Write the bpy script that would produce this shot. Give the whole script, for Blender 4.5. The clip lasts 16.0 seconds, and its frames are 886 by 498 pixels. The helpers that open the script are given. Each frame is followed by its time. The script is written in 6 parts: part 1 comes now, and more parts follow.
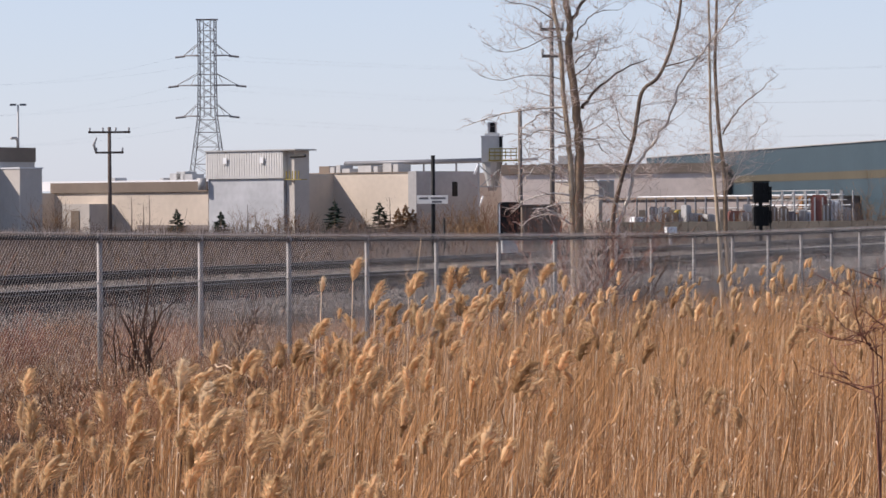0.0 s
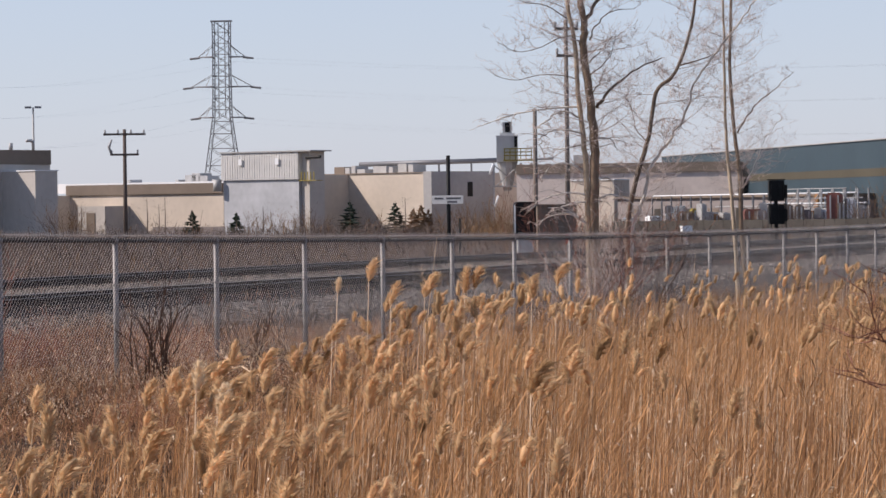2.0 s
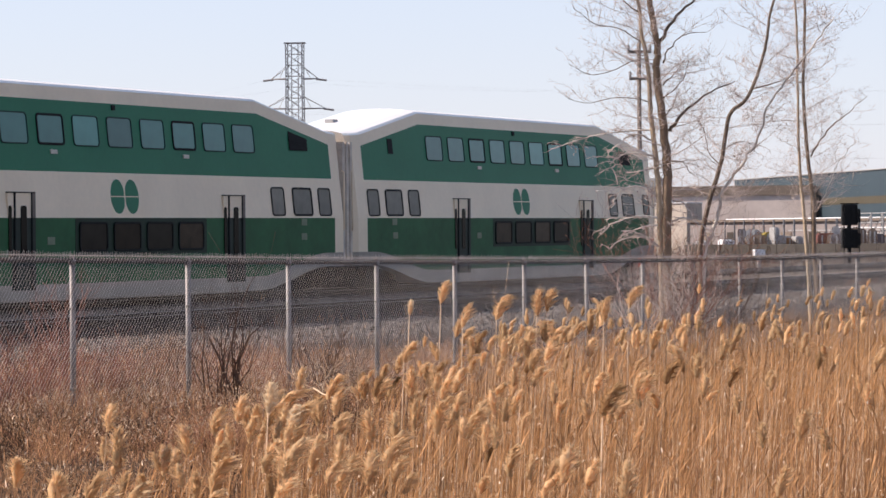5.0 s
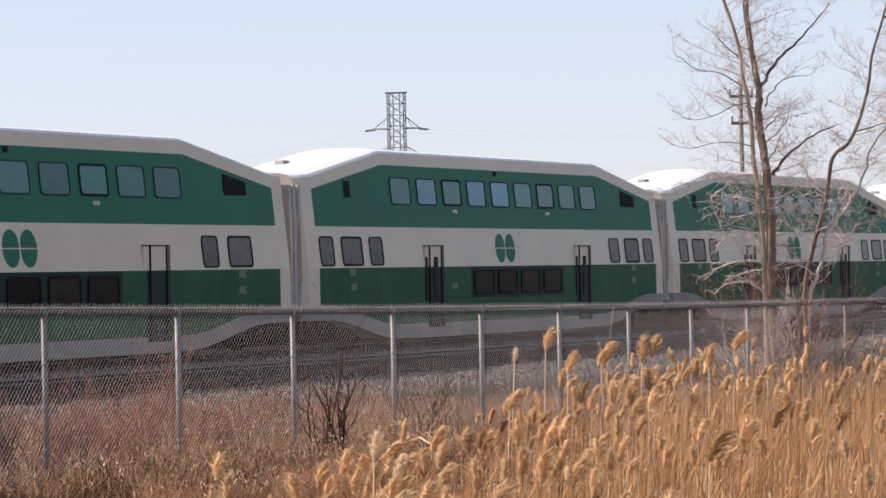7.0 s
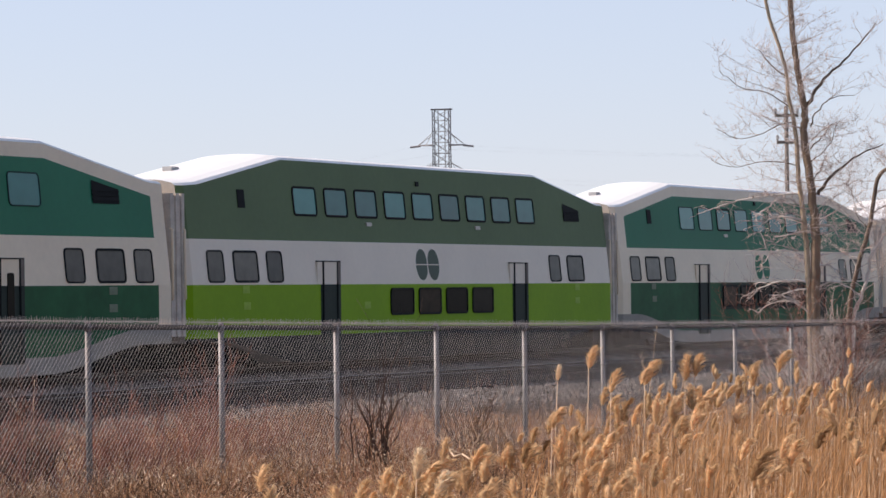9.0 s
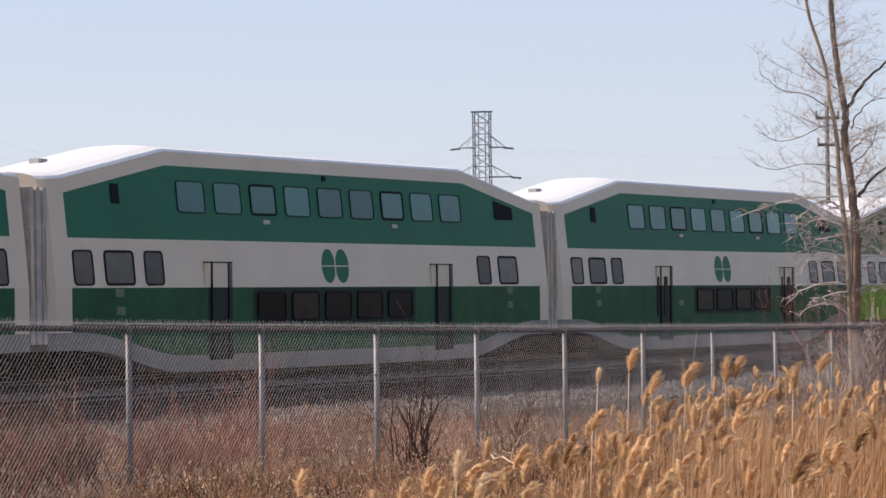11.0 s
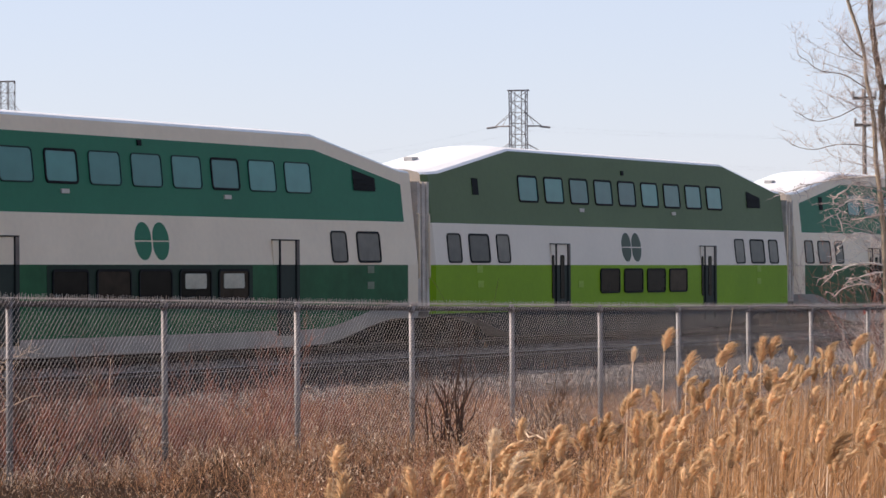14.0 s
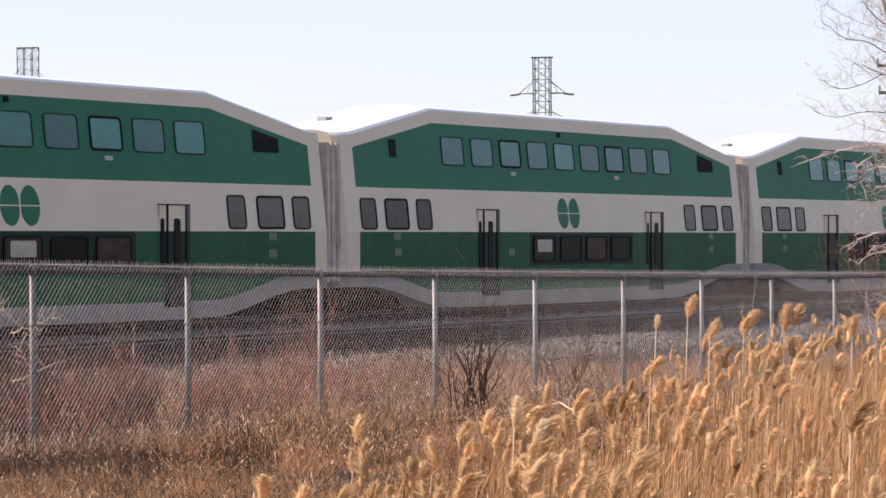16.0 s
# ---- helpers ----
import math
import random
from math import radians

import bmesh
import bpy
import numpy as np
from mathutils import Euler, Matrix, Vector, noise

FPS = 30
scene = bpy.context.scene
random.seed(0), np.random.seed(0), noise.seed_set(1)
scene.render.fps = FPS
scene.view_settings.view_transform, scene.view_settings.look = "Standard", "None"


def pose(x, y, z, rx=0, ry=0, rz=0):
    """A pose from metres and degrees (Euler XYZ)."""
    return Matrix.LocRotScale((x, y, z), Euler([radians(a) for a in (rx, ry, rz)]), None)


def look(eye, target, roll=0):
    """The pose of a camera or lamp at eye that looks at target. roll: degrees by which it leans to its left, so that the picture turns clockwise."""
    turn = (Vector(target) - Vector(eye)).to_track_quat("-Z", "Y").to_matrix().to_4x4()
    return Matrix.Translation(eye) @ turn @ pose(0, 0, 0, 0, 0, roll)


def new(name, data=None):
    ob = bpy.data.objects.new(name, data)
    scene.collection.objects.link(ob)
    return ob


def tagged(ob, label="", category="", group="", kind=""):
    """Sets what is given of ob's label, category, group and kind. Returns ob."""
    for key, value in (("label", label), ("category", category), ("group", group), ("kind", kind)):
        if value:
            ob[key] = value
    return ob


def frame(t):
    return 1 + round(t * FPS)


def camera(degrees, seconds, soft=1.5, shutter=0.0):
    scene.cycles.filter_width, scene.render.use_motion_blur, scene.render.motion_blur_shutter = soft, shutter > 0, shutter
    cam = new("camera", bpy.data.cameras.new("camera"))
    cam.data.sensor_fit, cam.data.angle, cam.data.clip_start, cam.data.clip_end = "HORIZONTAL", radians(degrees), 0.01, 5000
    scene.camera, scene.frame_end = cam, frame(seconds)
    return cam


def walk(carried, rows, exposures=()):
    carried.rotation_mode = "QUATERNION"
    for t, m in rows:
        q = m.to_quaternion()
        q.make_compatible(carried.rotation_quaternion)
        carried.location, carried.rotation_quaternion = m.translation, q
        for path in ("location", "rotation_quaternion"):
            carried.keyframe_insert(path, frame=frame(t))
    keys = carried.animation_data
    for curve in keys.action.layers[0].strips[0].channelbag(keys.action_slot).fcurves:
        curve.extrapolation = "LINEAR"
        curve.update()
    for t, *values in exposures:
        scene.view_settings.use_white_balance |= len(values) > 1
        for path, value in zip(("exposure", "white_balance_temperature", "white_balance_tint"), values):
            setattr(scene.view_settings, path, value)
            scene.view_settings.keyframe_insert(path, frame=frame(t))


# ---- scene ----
cam = camera(14.889, 16.0, soft=1.55)
EYE = Vector((0.0, 0.0, 2.05))


def aim(yaw, pitch, roll):
    """A pose at the standpoint: degrees to the left, up, and of lean."""
    y, p = radians(yaw), radians(pitch)
    way = Vector((-math.sin(y) * math.cos(p), math.cos(y) * math.cos(p), math.sin(p)))
    return look(EYE, EYE + way, roll)


ANGLES = [
    (0, -0.005, -0.720, -0.388),
    (0.5, 0.019, -0.558, -0.543),
    (1, -0.016, -0.622, -0.548),
    (1.5, 0.112, -0.801, -0.672),
    (2, 0.259, -0.715, -0.721),
    (2.5, 0.533, -0.566, -0.656),
    (3, 0.587, -0.454, -0.557),
    (3.2, 0.715, -0.402, -0.653),
    (5.5, 1.676, -0.267, -0.533),
    (6, 1.996, 0.208, -0.829),
    (6.5, 2.601, 0.510, -1.214),
    (7, 3.214, 0.516, -1.257),
    (7.5, 3.599, 0.644, -1.168),
    (8, 3.748, 0.794, -0.975),
    (10.5, 4.269, 0.830, -0.623),
    (11, 4.633, 0.862, -0.742),
    (11.5, 4.843, 0.756, -0.669),
    (12, 4.962, 0.854, -0.392),
    (12.5, 4.996, 0.912, -0.440),
    (13, 5.212, 0.828, -0.387),
    (13.5, 5.095, 0.681, -0.500),
    (14, 5.241, 0.503, -0.445),
    (14.5, 5.307, 0.229, -0.435),
    (15, 5.627, -0.065, -0.367),
    (15.5, 5.591, -0.016, -0.174),
    (16, 5.641, -0.051, -0.347)
]
walk(cam, [(t, aim(a, b, c)) for t, a, b, c in ANGLES], ((0.0, 0.02, 6550, 17), (1.0, -0.08, 6560, 17), (2.5, -0.11, 6560, 17), (3.2, -0.07, 6600, 17), (5.5, 0.30, 6950, 19), (7.0, 0.22, 6920, 18), (11.0, 0.07, 6780, 18), (13.0, 0.04, 6800, 18), (14.5, 0.3, 6970, 19), (16.0, 0.44, 7050, 20)))

# ---- light ----
SUN_ELEV, SUN_AZ = 38.0, 179.0      # azimuth: degrees anticlockwise from +x, towards the sun
world = bpy.data.worlds.new("sky")
scene.world = world
world.use_nodes = True
sky = world.node_tree.nodes.new("ShaderNodeTexSky")
sky.sky_type = 'NISHITA'
sky.sun_disc = False
sky.sun_elevation = radians(SUN_ELEV)
sky.sun_rotation = radians(90.0 - SUN_AZ)
sky.dust_density = 0.3
sky.ozone_density = 2.5
back = world.node_tree.nodes["Background"]
back.inputs["Strength"].default_value = 0.118
haze = world.node_tree.nodes.new("ShaderNodeMix")
haze.data_type = 'RGBA'
ray = world.node_tree.nodes.new("ShaderNodeTexCoord")
split = world.node_tree.nodes.new("ShaderNodeSeparateXYZ")
fall = world.node_tree.nodes.new("ShaderNodeMapRange")        # the haze thins out above the horizon
for socket, value in (("From Min", 0.12), ("From Max", 0.55), ("To Min", 0.55), ("To Max", 0.08)):
    fall.inputs[socket].default_value = value
world.node_tree.links.new(ray.outputs["Generated"], split.inputs[0])
world.node_tree.links.new(split.outputs["Z"], fall.inputs["Value"])
world.node_tree.links.new(fall.outputs["Result"], haze.inputs["Factor"])
haze.inputs["B"].default_value = (5.2, 6.15, 8.1, 1)          # thin bright haze over the whole sky
world.node_tree.links.new(sky.outputs[0], haze.inputs["A"])
world.node_tree.links.new(haze.outputs["Result"], back.inputs["Color"])
sun = new("sun", bpy.data.lights.new("sun", 'SUN'))
sun.data.energy = 5.0
sun.data.angle = radians(0.6)
sun.data.color = (1.0, 0.93, 0.83)
_e, _a = radians(SUN_ELEV), radians(SUN_AZ)
sun.matrix_world = look((0, 0, 60), Vector((0, 0, 60)) - Vector((math.cos(_a) * math.cos(_e), math.sin(_a) * math.cos(_e), math.sin(_e))))


# ---- materials ----
def mat(name, color, rough=0.7, metal=0.0, var=0.15, scale=8.0, fine=60.0, bump=0.0, per_object=0.0, per_island=0.0, stretch=(1, 1, 1), spec=0.12, second=None, thin=0.0):
    """A node material: base colour with coarse and fine variation, optional bump and variation from piece to piece."""
    m = bpy.data.materials.new(name)
    m.use_nodes = True
    nt = m.node_tree
    b = nt.nodes["Principled BSDF"]
    b.inputs["Roughness"].default_value = rough
    b.inputs["Metallic"].default_value = metal
    b.inputs["Specular IOR Level"].default_value = spec
    co = nt.nodes.new("ShaderNodeTexCoord")
    mp = nt.nodes.new("ShaderNodeMapping")
    mp.inputs["Scale"].default_value = stretch
    nt.links.new(co.outputs["Object"], mp.inputs["Vector"])
    n1, n2 = nt.nodes.new("ShaderNodeTexNoise"), nt.nodes.new("ShaderNodeTexNoise")
    for n, s in ((n1, scale), (n2, fine)):
        n.inputs["Scale"].default_value = s
        n.inputs["Detail"].default_value = 4.0
        nt.links.new(mp.outputs[0], n.inputs["Vector"])
    mix = nt.nodes.new("ShaderNodeMix")
    mix.data_type = 'RGBA'
    c = Vector(color)
    c2 = Vector(second) if second else c * 0.6
    mix.inputs["A"].default_value = (*(c * (1 + var)), 1)
    mix.inputs["B"].default_value = (*(c.lerp(c2, min(1.0, var * 2.5))), 1)
    add = nt.nodes.new("ShaderNodeMath")
    add.operation = 'MULTIPLY_ADD'
    nt.links.new(n1.outputs["Fac"], add.inputs[0])
    add.inputs[1].default_value = 1.6
    sub = nt.nodes.new("ShaderNodeMath")
    sub.operation = 'MULTIPLY_ADD'
    nt.links.new(n2.outputs["Fac"], sub.inputs[0])
    sub.inputs[1].default_value = 0.8
    sub.inputs[2].default_value = -0.7
    nt.links.new(sub.outputs[0], add.inputs[2])
    ramp = nt.nodes.new("ShaderNodeClamp")
    nt.links.new(add.outputs[0], ramp.inputs[0])
    nt.links.new(ramp.outputs[0], mix.inputs["Factor"])
    out = mix.outputs["Result"]
    for amount, node, socket in ((per_object, "ShaderNodeObjectInfo", "Random"), (per_island, "ShaderNodeNewGeometry", "Random Per Island")):
        if amount:
            info = nt.nodes.new(node)
            hsv = nt.nodes.new("ShaderNodeHueSaturation")
            ma = nt.nodes.new("ShaderNodeMath")
            ma.operation = 'MULTIPLY_ADD'
            nt.links.new(info.outputs[socket], ma.inputs[0])
            ma.inputs[1].default_value = 2 * amount
            ma.inputs[2].default_value = 1 - amount
            nt.links.new(ma.outputs[0], hsv.inputs["Value"])
            nt.links.new(out, hsv.inputs["Color"])
            out = hsv.outputs[0]
    nt.links.new(out, b.inputs["Base Color"])
    if thin:
        glow = nt.nodes.new("ShaderNodeBsdfTranslucent")
        both = nt.nodes.new("ShaderNodeMixShader")
        both.inputs[0].default_value = thin
        nt.links.new(out, glow.inputs["Color"])
        nt.links.new(b.outputs[0], both.inputs[1])
        nt.links.new(glow.outputs[0], both.inputs[2])
        nt.links.new(both.outputs[0], nt.nodes["Material Output"].inputs["Surface"])
    if bump:
        bp = nt.nodes.new("ShaderNodeBump")
        bp.inputs["Strength"].default_value = bump
        bp.inputs["Distance"].default_value = 0.02
        nt.links.new(n2.outputs["Fac"], bp.inputs["Height"])
        nt.links.new(bp.outputs[0], b.inputs["Normal"])
    return m


M = {}
M["earth"] = mat("earth", (0.08, 0.049, 0.031), 0.95, scale=0.35, fine=9.0, var=0.35, bump=0.6)
M["gravel"] = mat("gravel", (0.045, 0.038, 0.034), 0.95, scale=1.2, fine=14.0, var=0.35, bump=1.0)
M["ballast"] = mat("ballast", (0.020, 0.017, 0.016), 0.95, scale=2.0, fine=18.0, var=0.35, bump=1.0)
# sunlight on the far track's near slope is put into this pale colour
M["toe"] = mat("sunlit_ballast_toe", (0.19, 0.165, 0.14), 0.95, scale=2.0, fine=18.0, var=0.4, bump=1.0)
M["rail"] = mat("rail_steel", (0.03, 0.022, 0.019), 0.7, 0.0, scale=4, fine=40, var=0.2)
M["rail_head"] = mat("polished_rail_steel", (0.27, 0.25, 0.235), 0.4, 0.6, scale=4, fine=40, var=0.2)
M["tie"] = mat("tie_wood", (0.04, 0.034, 0.03), 0.9, scale=3, fine=30, var=0.3, per_object=0.2)
M["galv"] = mat("galvanised_steel", (0.22, 0.205, 0.20), 0.55, 0.35, scale=6, fine=50, var=0.3, per_object=0.2)
# shade on the top rail's side is put into this darker colour
M["top_rail"] = mat("shaded_rail_steel", (0.09, 0.08, 0.073), 0.9, 0.0, scale=3, fine=30, var=0.3, per_object=0.15)
# near shoulder's shade put into the colour, also used on the track beds
M["bed_shade"] = mat("shaded_ballast", (0.012, 0.010, 0.010), 0.95, scale=2.0, fine=18.0, var=0.4, bump=1.0)
M["wire"] = mat("fence_wire", (0.74, 0.65, 0.565), 0.4, 0.25, scale=2, fine=30, var=0.25)
M["reed"] = mat("reed_straw", (0.5, 0.268, 0.122), 0.75, scale=1.2, fine=20, var=0.25, per_island=0.5, second=(0.30, 0.15, 0.063), thin=0.25)
M["reed_brown_shade"] = mat("brown_shade_reed_straw", (0.31, 0.158, 0.078), 0.75, scale=1.2, fine=20, var=0.25, per_island=0.4, thin=0.2)
M["reed_pale"] = mat("pale_reed", (0.72, 0.52, 0.35), 0.7, scale=1.5, fine=20, var=0.2, per_island=0.3)
M["plume"] = mat("reed_plume", (0.78, 0.555, 0.325), 0.9, scale=1.5, fine=30, var=0.25, per_island=0.25, second=(0.49, 0.305, 0.155), thin=0.4)
M["plume_cream"] = mat("cream_plume", (0.88, 0.7, 0.48), 0.9, scale=1.5, fine=30, var=0.2, per_island=0.2, thin=0.4)
M["plume_brown"] = mat("brown_plume", (0.52, 0.32, 0.16), 0.9, scale=1.5, fine=30, var=0.25, per_island=0.22, thin=0.35)
M["weed"] = mat("dry_weed", (0.50, 0.28, 0.148), 0.85, scale=0.8, fine=20, var=0.35, per_island=0.55, second=(0.23, 0.125, 0.07), thin=0.25)
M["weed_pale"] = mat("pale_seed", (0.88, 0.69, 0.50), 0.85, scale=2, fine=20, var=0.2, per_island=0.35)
M["weed_dark_shade"] = mat("dark_shade_weed", (0.075, 0.043, 0.026), 0.85, scale=2, fine=20, var=0.3, per_island=0.4)
M["weed_red"] = mat("red_stem", (0.28, 0.12, 0.08), 0.8, scale=2, fine=20, var=0.3, per_island=0.5)
M["bark_pale_lit"] = mat("pale_sunlit_bark", (0.72, 0.65, 0.57), 0.9, scale=3, fine=25, var=0.3, bump=0.6, stretch=(1, 1, 0.3))
M["bark_dark"] = mat("dark_bark", (0.19, 0.145, 0.11), 0.9, scale=3, fine=25, var=0.4, bump=0.8, stretch=(1, 1, 0.3))
M["bark"] = mat("bark", (0.25, 0.18, 0.125), 0.9, scale=3, fine=22, var=0.5, bump=1.0, stretch=(1, 1, 0.3))
M["bark_tan_lit"] = mat("tan_lit_bark", (0.45, 0.35, 0.245), 0.9, scale=3, fine=22, var=0.5, bump=1.0, stretch=(1, 1, 0.3))
M["twig"] = mat("twig", (0.56, 0.46, 0.41), 0.85, scale=2, fine=20, var=0.25, per_island=0.3)
M["brush"] = mat("orange_brown_stem", (0.27, 0.12, 0.085), 0.85, scale=3, fine=20, var=0.35, per_island=0.4)
M["shrub"] = mat("shrub_bark", (0.10, 0.06, 0.045), 0.85, scale=4, fine=30, var=0.3)
M["coach_white"] = mat("coach_white_paint", (0.86, 0.705, 0.52), 0.35, scale=0.6, fine=7, var=0.07, spec=0.12)
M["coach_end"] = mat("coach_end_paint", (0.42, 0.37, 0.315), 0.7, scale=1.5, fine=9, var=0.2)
M["dark_skirt"] = mat("dark_skirt_paint", (0.022, 0.024, 0.022), 0.7, scale=0.8, fine=8, var=0.2)
M["coach_grey"] = mat("coach_skirt_paint", (0.325, 0.29, 0.25), 0.5, scale=0.8, fine=8, var=0.2)
M["coach_roof"] = mat("coach_roof_paint", (0.90, 0.88, 0.84), 0.4, scale=0.6, fine=7, var=0.05)
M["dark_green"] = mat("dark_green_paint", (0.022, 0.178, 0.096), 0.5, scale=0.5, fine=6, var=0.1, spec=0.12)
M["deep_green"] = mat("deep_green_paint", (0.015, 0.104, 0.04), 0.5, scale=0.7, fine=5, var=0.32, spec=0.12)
M["olive"] = mat("olive_green_paint", (0.115, 0.172, 0.08), 0.5, scale=0.5, fine=6, var=0.1, spec=0.12)
M["grey_green"] = mat("grey_green_paint", (0.085, 0.115, 0.085), 0.5, scale=0.5, fine=6, var=0.1, spec=0.12)
M["lime"] = mat("lime_green_paint", (0.21, 0.385, 0.008), 0.5, scale=0.5, fine=6, var=0.12, spec=0.12)
M["bright_white"] = mat("bright_white_paint", (0.82, 0.71, 0.58), 0.35, scale=0.6, fine=7, var=0.05, spec=0.12)
M["rubber"] = mat("black_rubber", (0.010, 0.011, 0.012), 0.7, scale=4, fine=30, var=0.2, spec=0.12)
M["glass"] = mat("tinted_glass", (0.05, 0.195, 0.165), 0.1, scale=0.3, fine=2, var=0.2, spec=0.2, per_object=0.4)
# sky showing in these panes is put into their blue colour
M["glass_sky"] = mat("painted_sky_glass", (0.12, 0.33, 0.43), 0.1, scale=0.5, fine=2, var=0.2, spec=0.25, per_object=0.3)
M["seal"] = mat("dark_green_seal", (0.022, 0.05, 0.045), 0.7, scale=4, fine=30, var=0.2)
M["window_band"] = mat("dark_window_band", (0.010, 0.03, 0.018), 0.5, scale=0.8, fine=6, var=0.4)
M["jamb"] = mat("grey_door_jamb", (0.20, 0.165, 0.14), 0.7, scale=3, fine=20, var=0.25)
M["pane_light"] = mat("painted_pane_light", (0.55, 0.50, 0.39), 0.7, scale=2, fine=14, var=0.25)
M["glass_mid"] = mat("grey_tinted_glass", (0.125, 0.108, 0.085), 0.15, scale=0.4, fine=3, var=0.35, spec=0.08, per_object=0.5)
# the lit interior behind some lower panes is put into their colour
M["glass_lit"] = mat("lit_interior_glass", (0.042, 0.029, 0.02), 0.25, scale=1.6, fine=5, var=0.55, spec=0.03, per_object=0.6)
# dark ground mirrored in the low panes is put into their colour
M["glass_low"] = mat("dark_reflection_glass", (0.012, 0.010, 0.008), 0.25, scale=0.9, fine=3, var=0.5, spec=0.03, per_object=0.6)
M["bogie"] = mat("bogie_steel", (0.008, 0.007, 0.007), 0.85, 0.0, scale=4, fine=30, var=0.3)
M["gangway"] = mat("gangway_rubber", (0.60, 0.52, 0.445), 0.8, scale=3, fine=20, var=0.25)
M["door_dark"] = mat("door_dark_paint", (0.018, 0.03, 0.024), 0.5, scale=1, fine=8, var=0.2)
M["lens"] = mat("lamp_lens", (0.55, 0.5, 0.42), 0.3, scale=4, fine=30, var=0.1)
M["cream_wall"] = mat("cream_wall", (0.62, 0.53, 0.44), 0.9, scale=0.15, fine=1.6, var=0.12)
M["grey_wall"] = mat("grey_wall", (0.55, 0.505, 0.46), 0.9, scale=0.15, fine=1.6, var=0.12)
# shade on this block's right-hand face is put into its grey
M["block_shade_grey"] = mat("shaded_block_wall", (0.40, 0.385, 0.375), 0.9, scale=0.2, fine=1.6, var=0.15)
M["white_wall"] = mat("white_metal_wall", (0.62, 0.6, 0.57), 0.6, scale=0.2, fine=1.2, var=0.14)
M["pale_blue_wall"] = mat("pale_blue_metal_wall", (0.45, 0.455, 0.47), 0.6, scale=0.25, fine=1.5, var=0.2)
M["panel_lime"] = mat("panel_lime", (0.30, 0.46, 0.06), 0.5, scale=2, fine=9, var=0.2)
M["panel_green"] = mat("panel_green", (0.16, 0.205, 0.135), 0.5, scale=2, fine=9, var=0.25, spec=0.2)
M["far_twig"] = mat("far_brush_brown", (0.135, 0.103, 0.088), 0.9, scale=0.2, fine=2, var=0.35, per_island=0.3)
M["far_twig_warm"] = mat("far_brush_warm", (0.20, 0.12, 0.065), 0.9, scale=0.2, fine=2, var=0.35, per_island=0.3)
M["brown_fascia"] = mat("brown_fascia", (0.22, 0.175, 0.14), 0.8, scale=0.3, fine=2, var=0.12)
M["blue_wall"] = mat("blue_metal_wall", (0.05, 0.076, 0.092), 0.5, scale=0.2, fine=1.5, var=0.12)
M["tan_wall"] = mat("tan_stripe", (0.098, 0.085, 0.06), 0.7, scale=0.2, fine=1.5, var=0.15)
M["taupe_wall"] = mat("taupe_wall", (0.27, 0.235, 0.225), 0.9, scale=0.2, fine=1.5, var=0.15)
M["hall_wall"] = mat("hall_cladding", (0.68, 0.58, 0.52), 0.9, scale=0.2, fine=1.5, var=0.2)
M["roof_white"] = mat("white_roof_membrane", (0.80, 0.80, 0.80), 0.7, scale=0.3, fine=2, var=0.06)
M["unit_grey"] = mat("roof_unit_metal", (0.42, 0.41, 0.40), 0.6, 0.2, scale=0.5, fine=3, var=0.2)
M["pipe"] = mat("pipe_metal", (0.20, 0.20, 0.21), 0.5, 0.3, scale=0.5, fine=3, var=0.15)
M["pole_wood"] = mat("pole_wood", (0.13, 0.10, 0.085), 0.9, scale=1, fine=12, var=0.25, stretch=(1, 1, 0.1))
M["pole_grey"] = mat("weathered_pole", (0.20, 0.17, 0.145), 0.9, scale=1, fine=12, var=0.3, stretch=(1, 1, 0.1))
# steel lightened to stand for haze over the distance
M["pylon"] = mat("hazed_pylon_steel", (0.30, 0.285, 0.28), 0.6, 0.2, scale=0.3, fine=3, var=0.2)
M["black"] = mat("black_paint", (0.018, 0.017, 0.017), 0.5, scale=2, fine=20, var=0.2)
M["yellow"] = mat("yellow_paint", (0.34, 0.26, 0.06), 0.6, scale=1, fine=8, var=0.25)
M["yard_grey"] = mat("yard_concrete", (0.078, 0.07, 0.062), 0.9, scale=0.4, fine=3, var=0.3)
M["sign_white"] = mat("sign_white", (0.68, 0.67, 0.65), 0.6, scale=2, fine=10, var=0.08)
M["sign_bar"] = mat("sign_bar_grey", (0.12, 0.12, 0.13), 0.6, scale=2, fine=10, var=0.1)
M["needle"] = mat("spruce_needles", (0.035, 0.05, 0.035), 0.9, scale=1, fine=8, var=0.3, per_island=0.3)
M["orange_twig"] = mat("orange_brush", (0.22, 0.13, 0.075), 0.9, scale=0.3, fine=3, var=0.3, per_island=0.3)
M["red"] = mat("red_marker", (0.55, 0.07, 0.03), 0.6, scale=3, fine=20, var=0.15)
M["cable"] = mat("cable", (0.55, 0.57, 0.6), 0.6, scale=1, fine=5, var=0.1)


# ---- mesh helpers ----
def mesh_of(name, verts, faces, mats, index=None, smooth=False):
    me = bpy.data.meshes.new(name)
    me.from_pydata([tuple(v) for v in verts], [], [tuple(f) for f in faces])
    for m in mats:
        me.materials.append(m)
    if index is not None:
        me.polygons.foreach_set("material_index", index)
    if smooth:
        me.polygons.foreach_set("use_smooth", [True] * len(me.polygons))
    me.update()
    return me


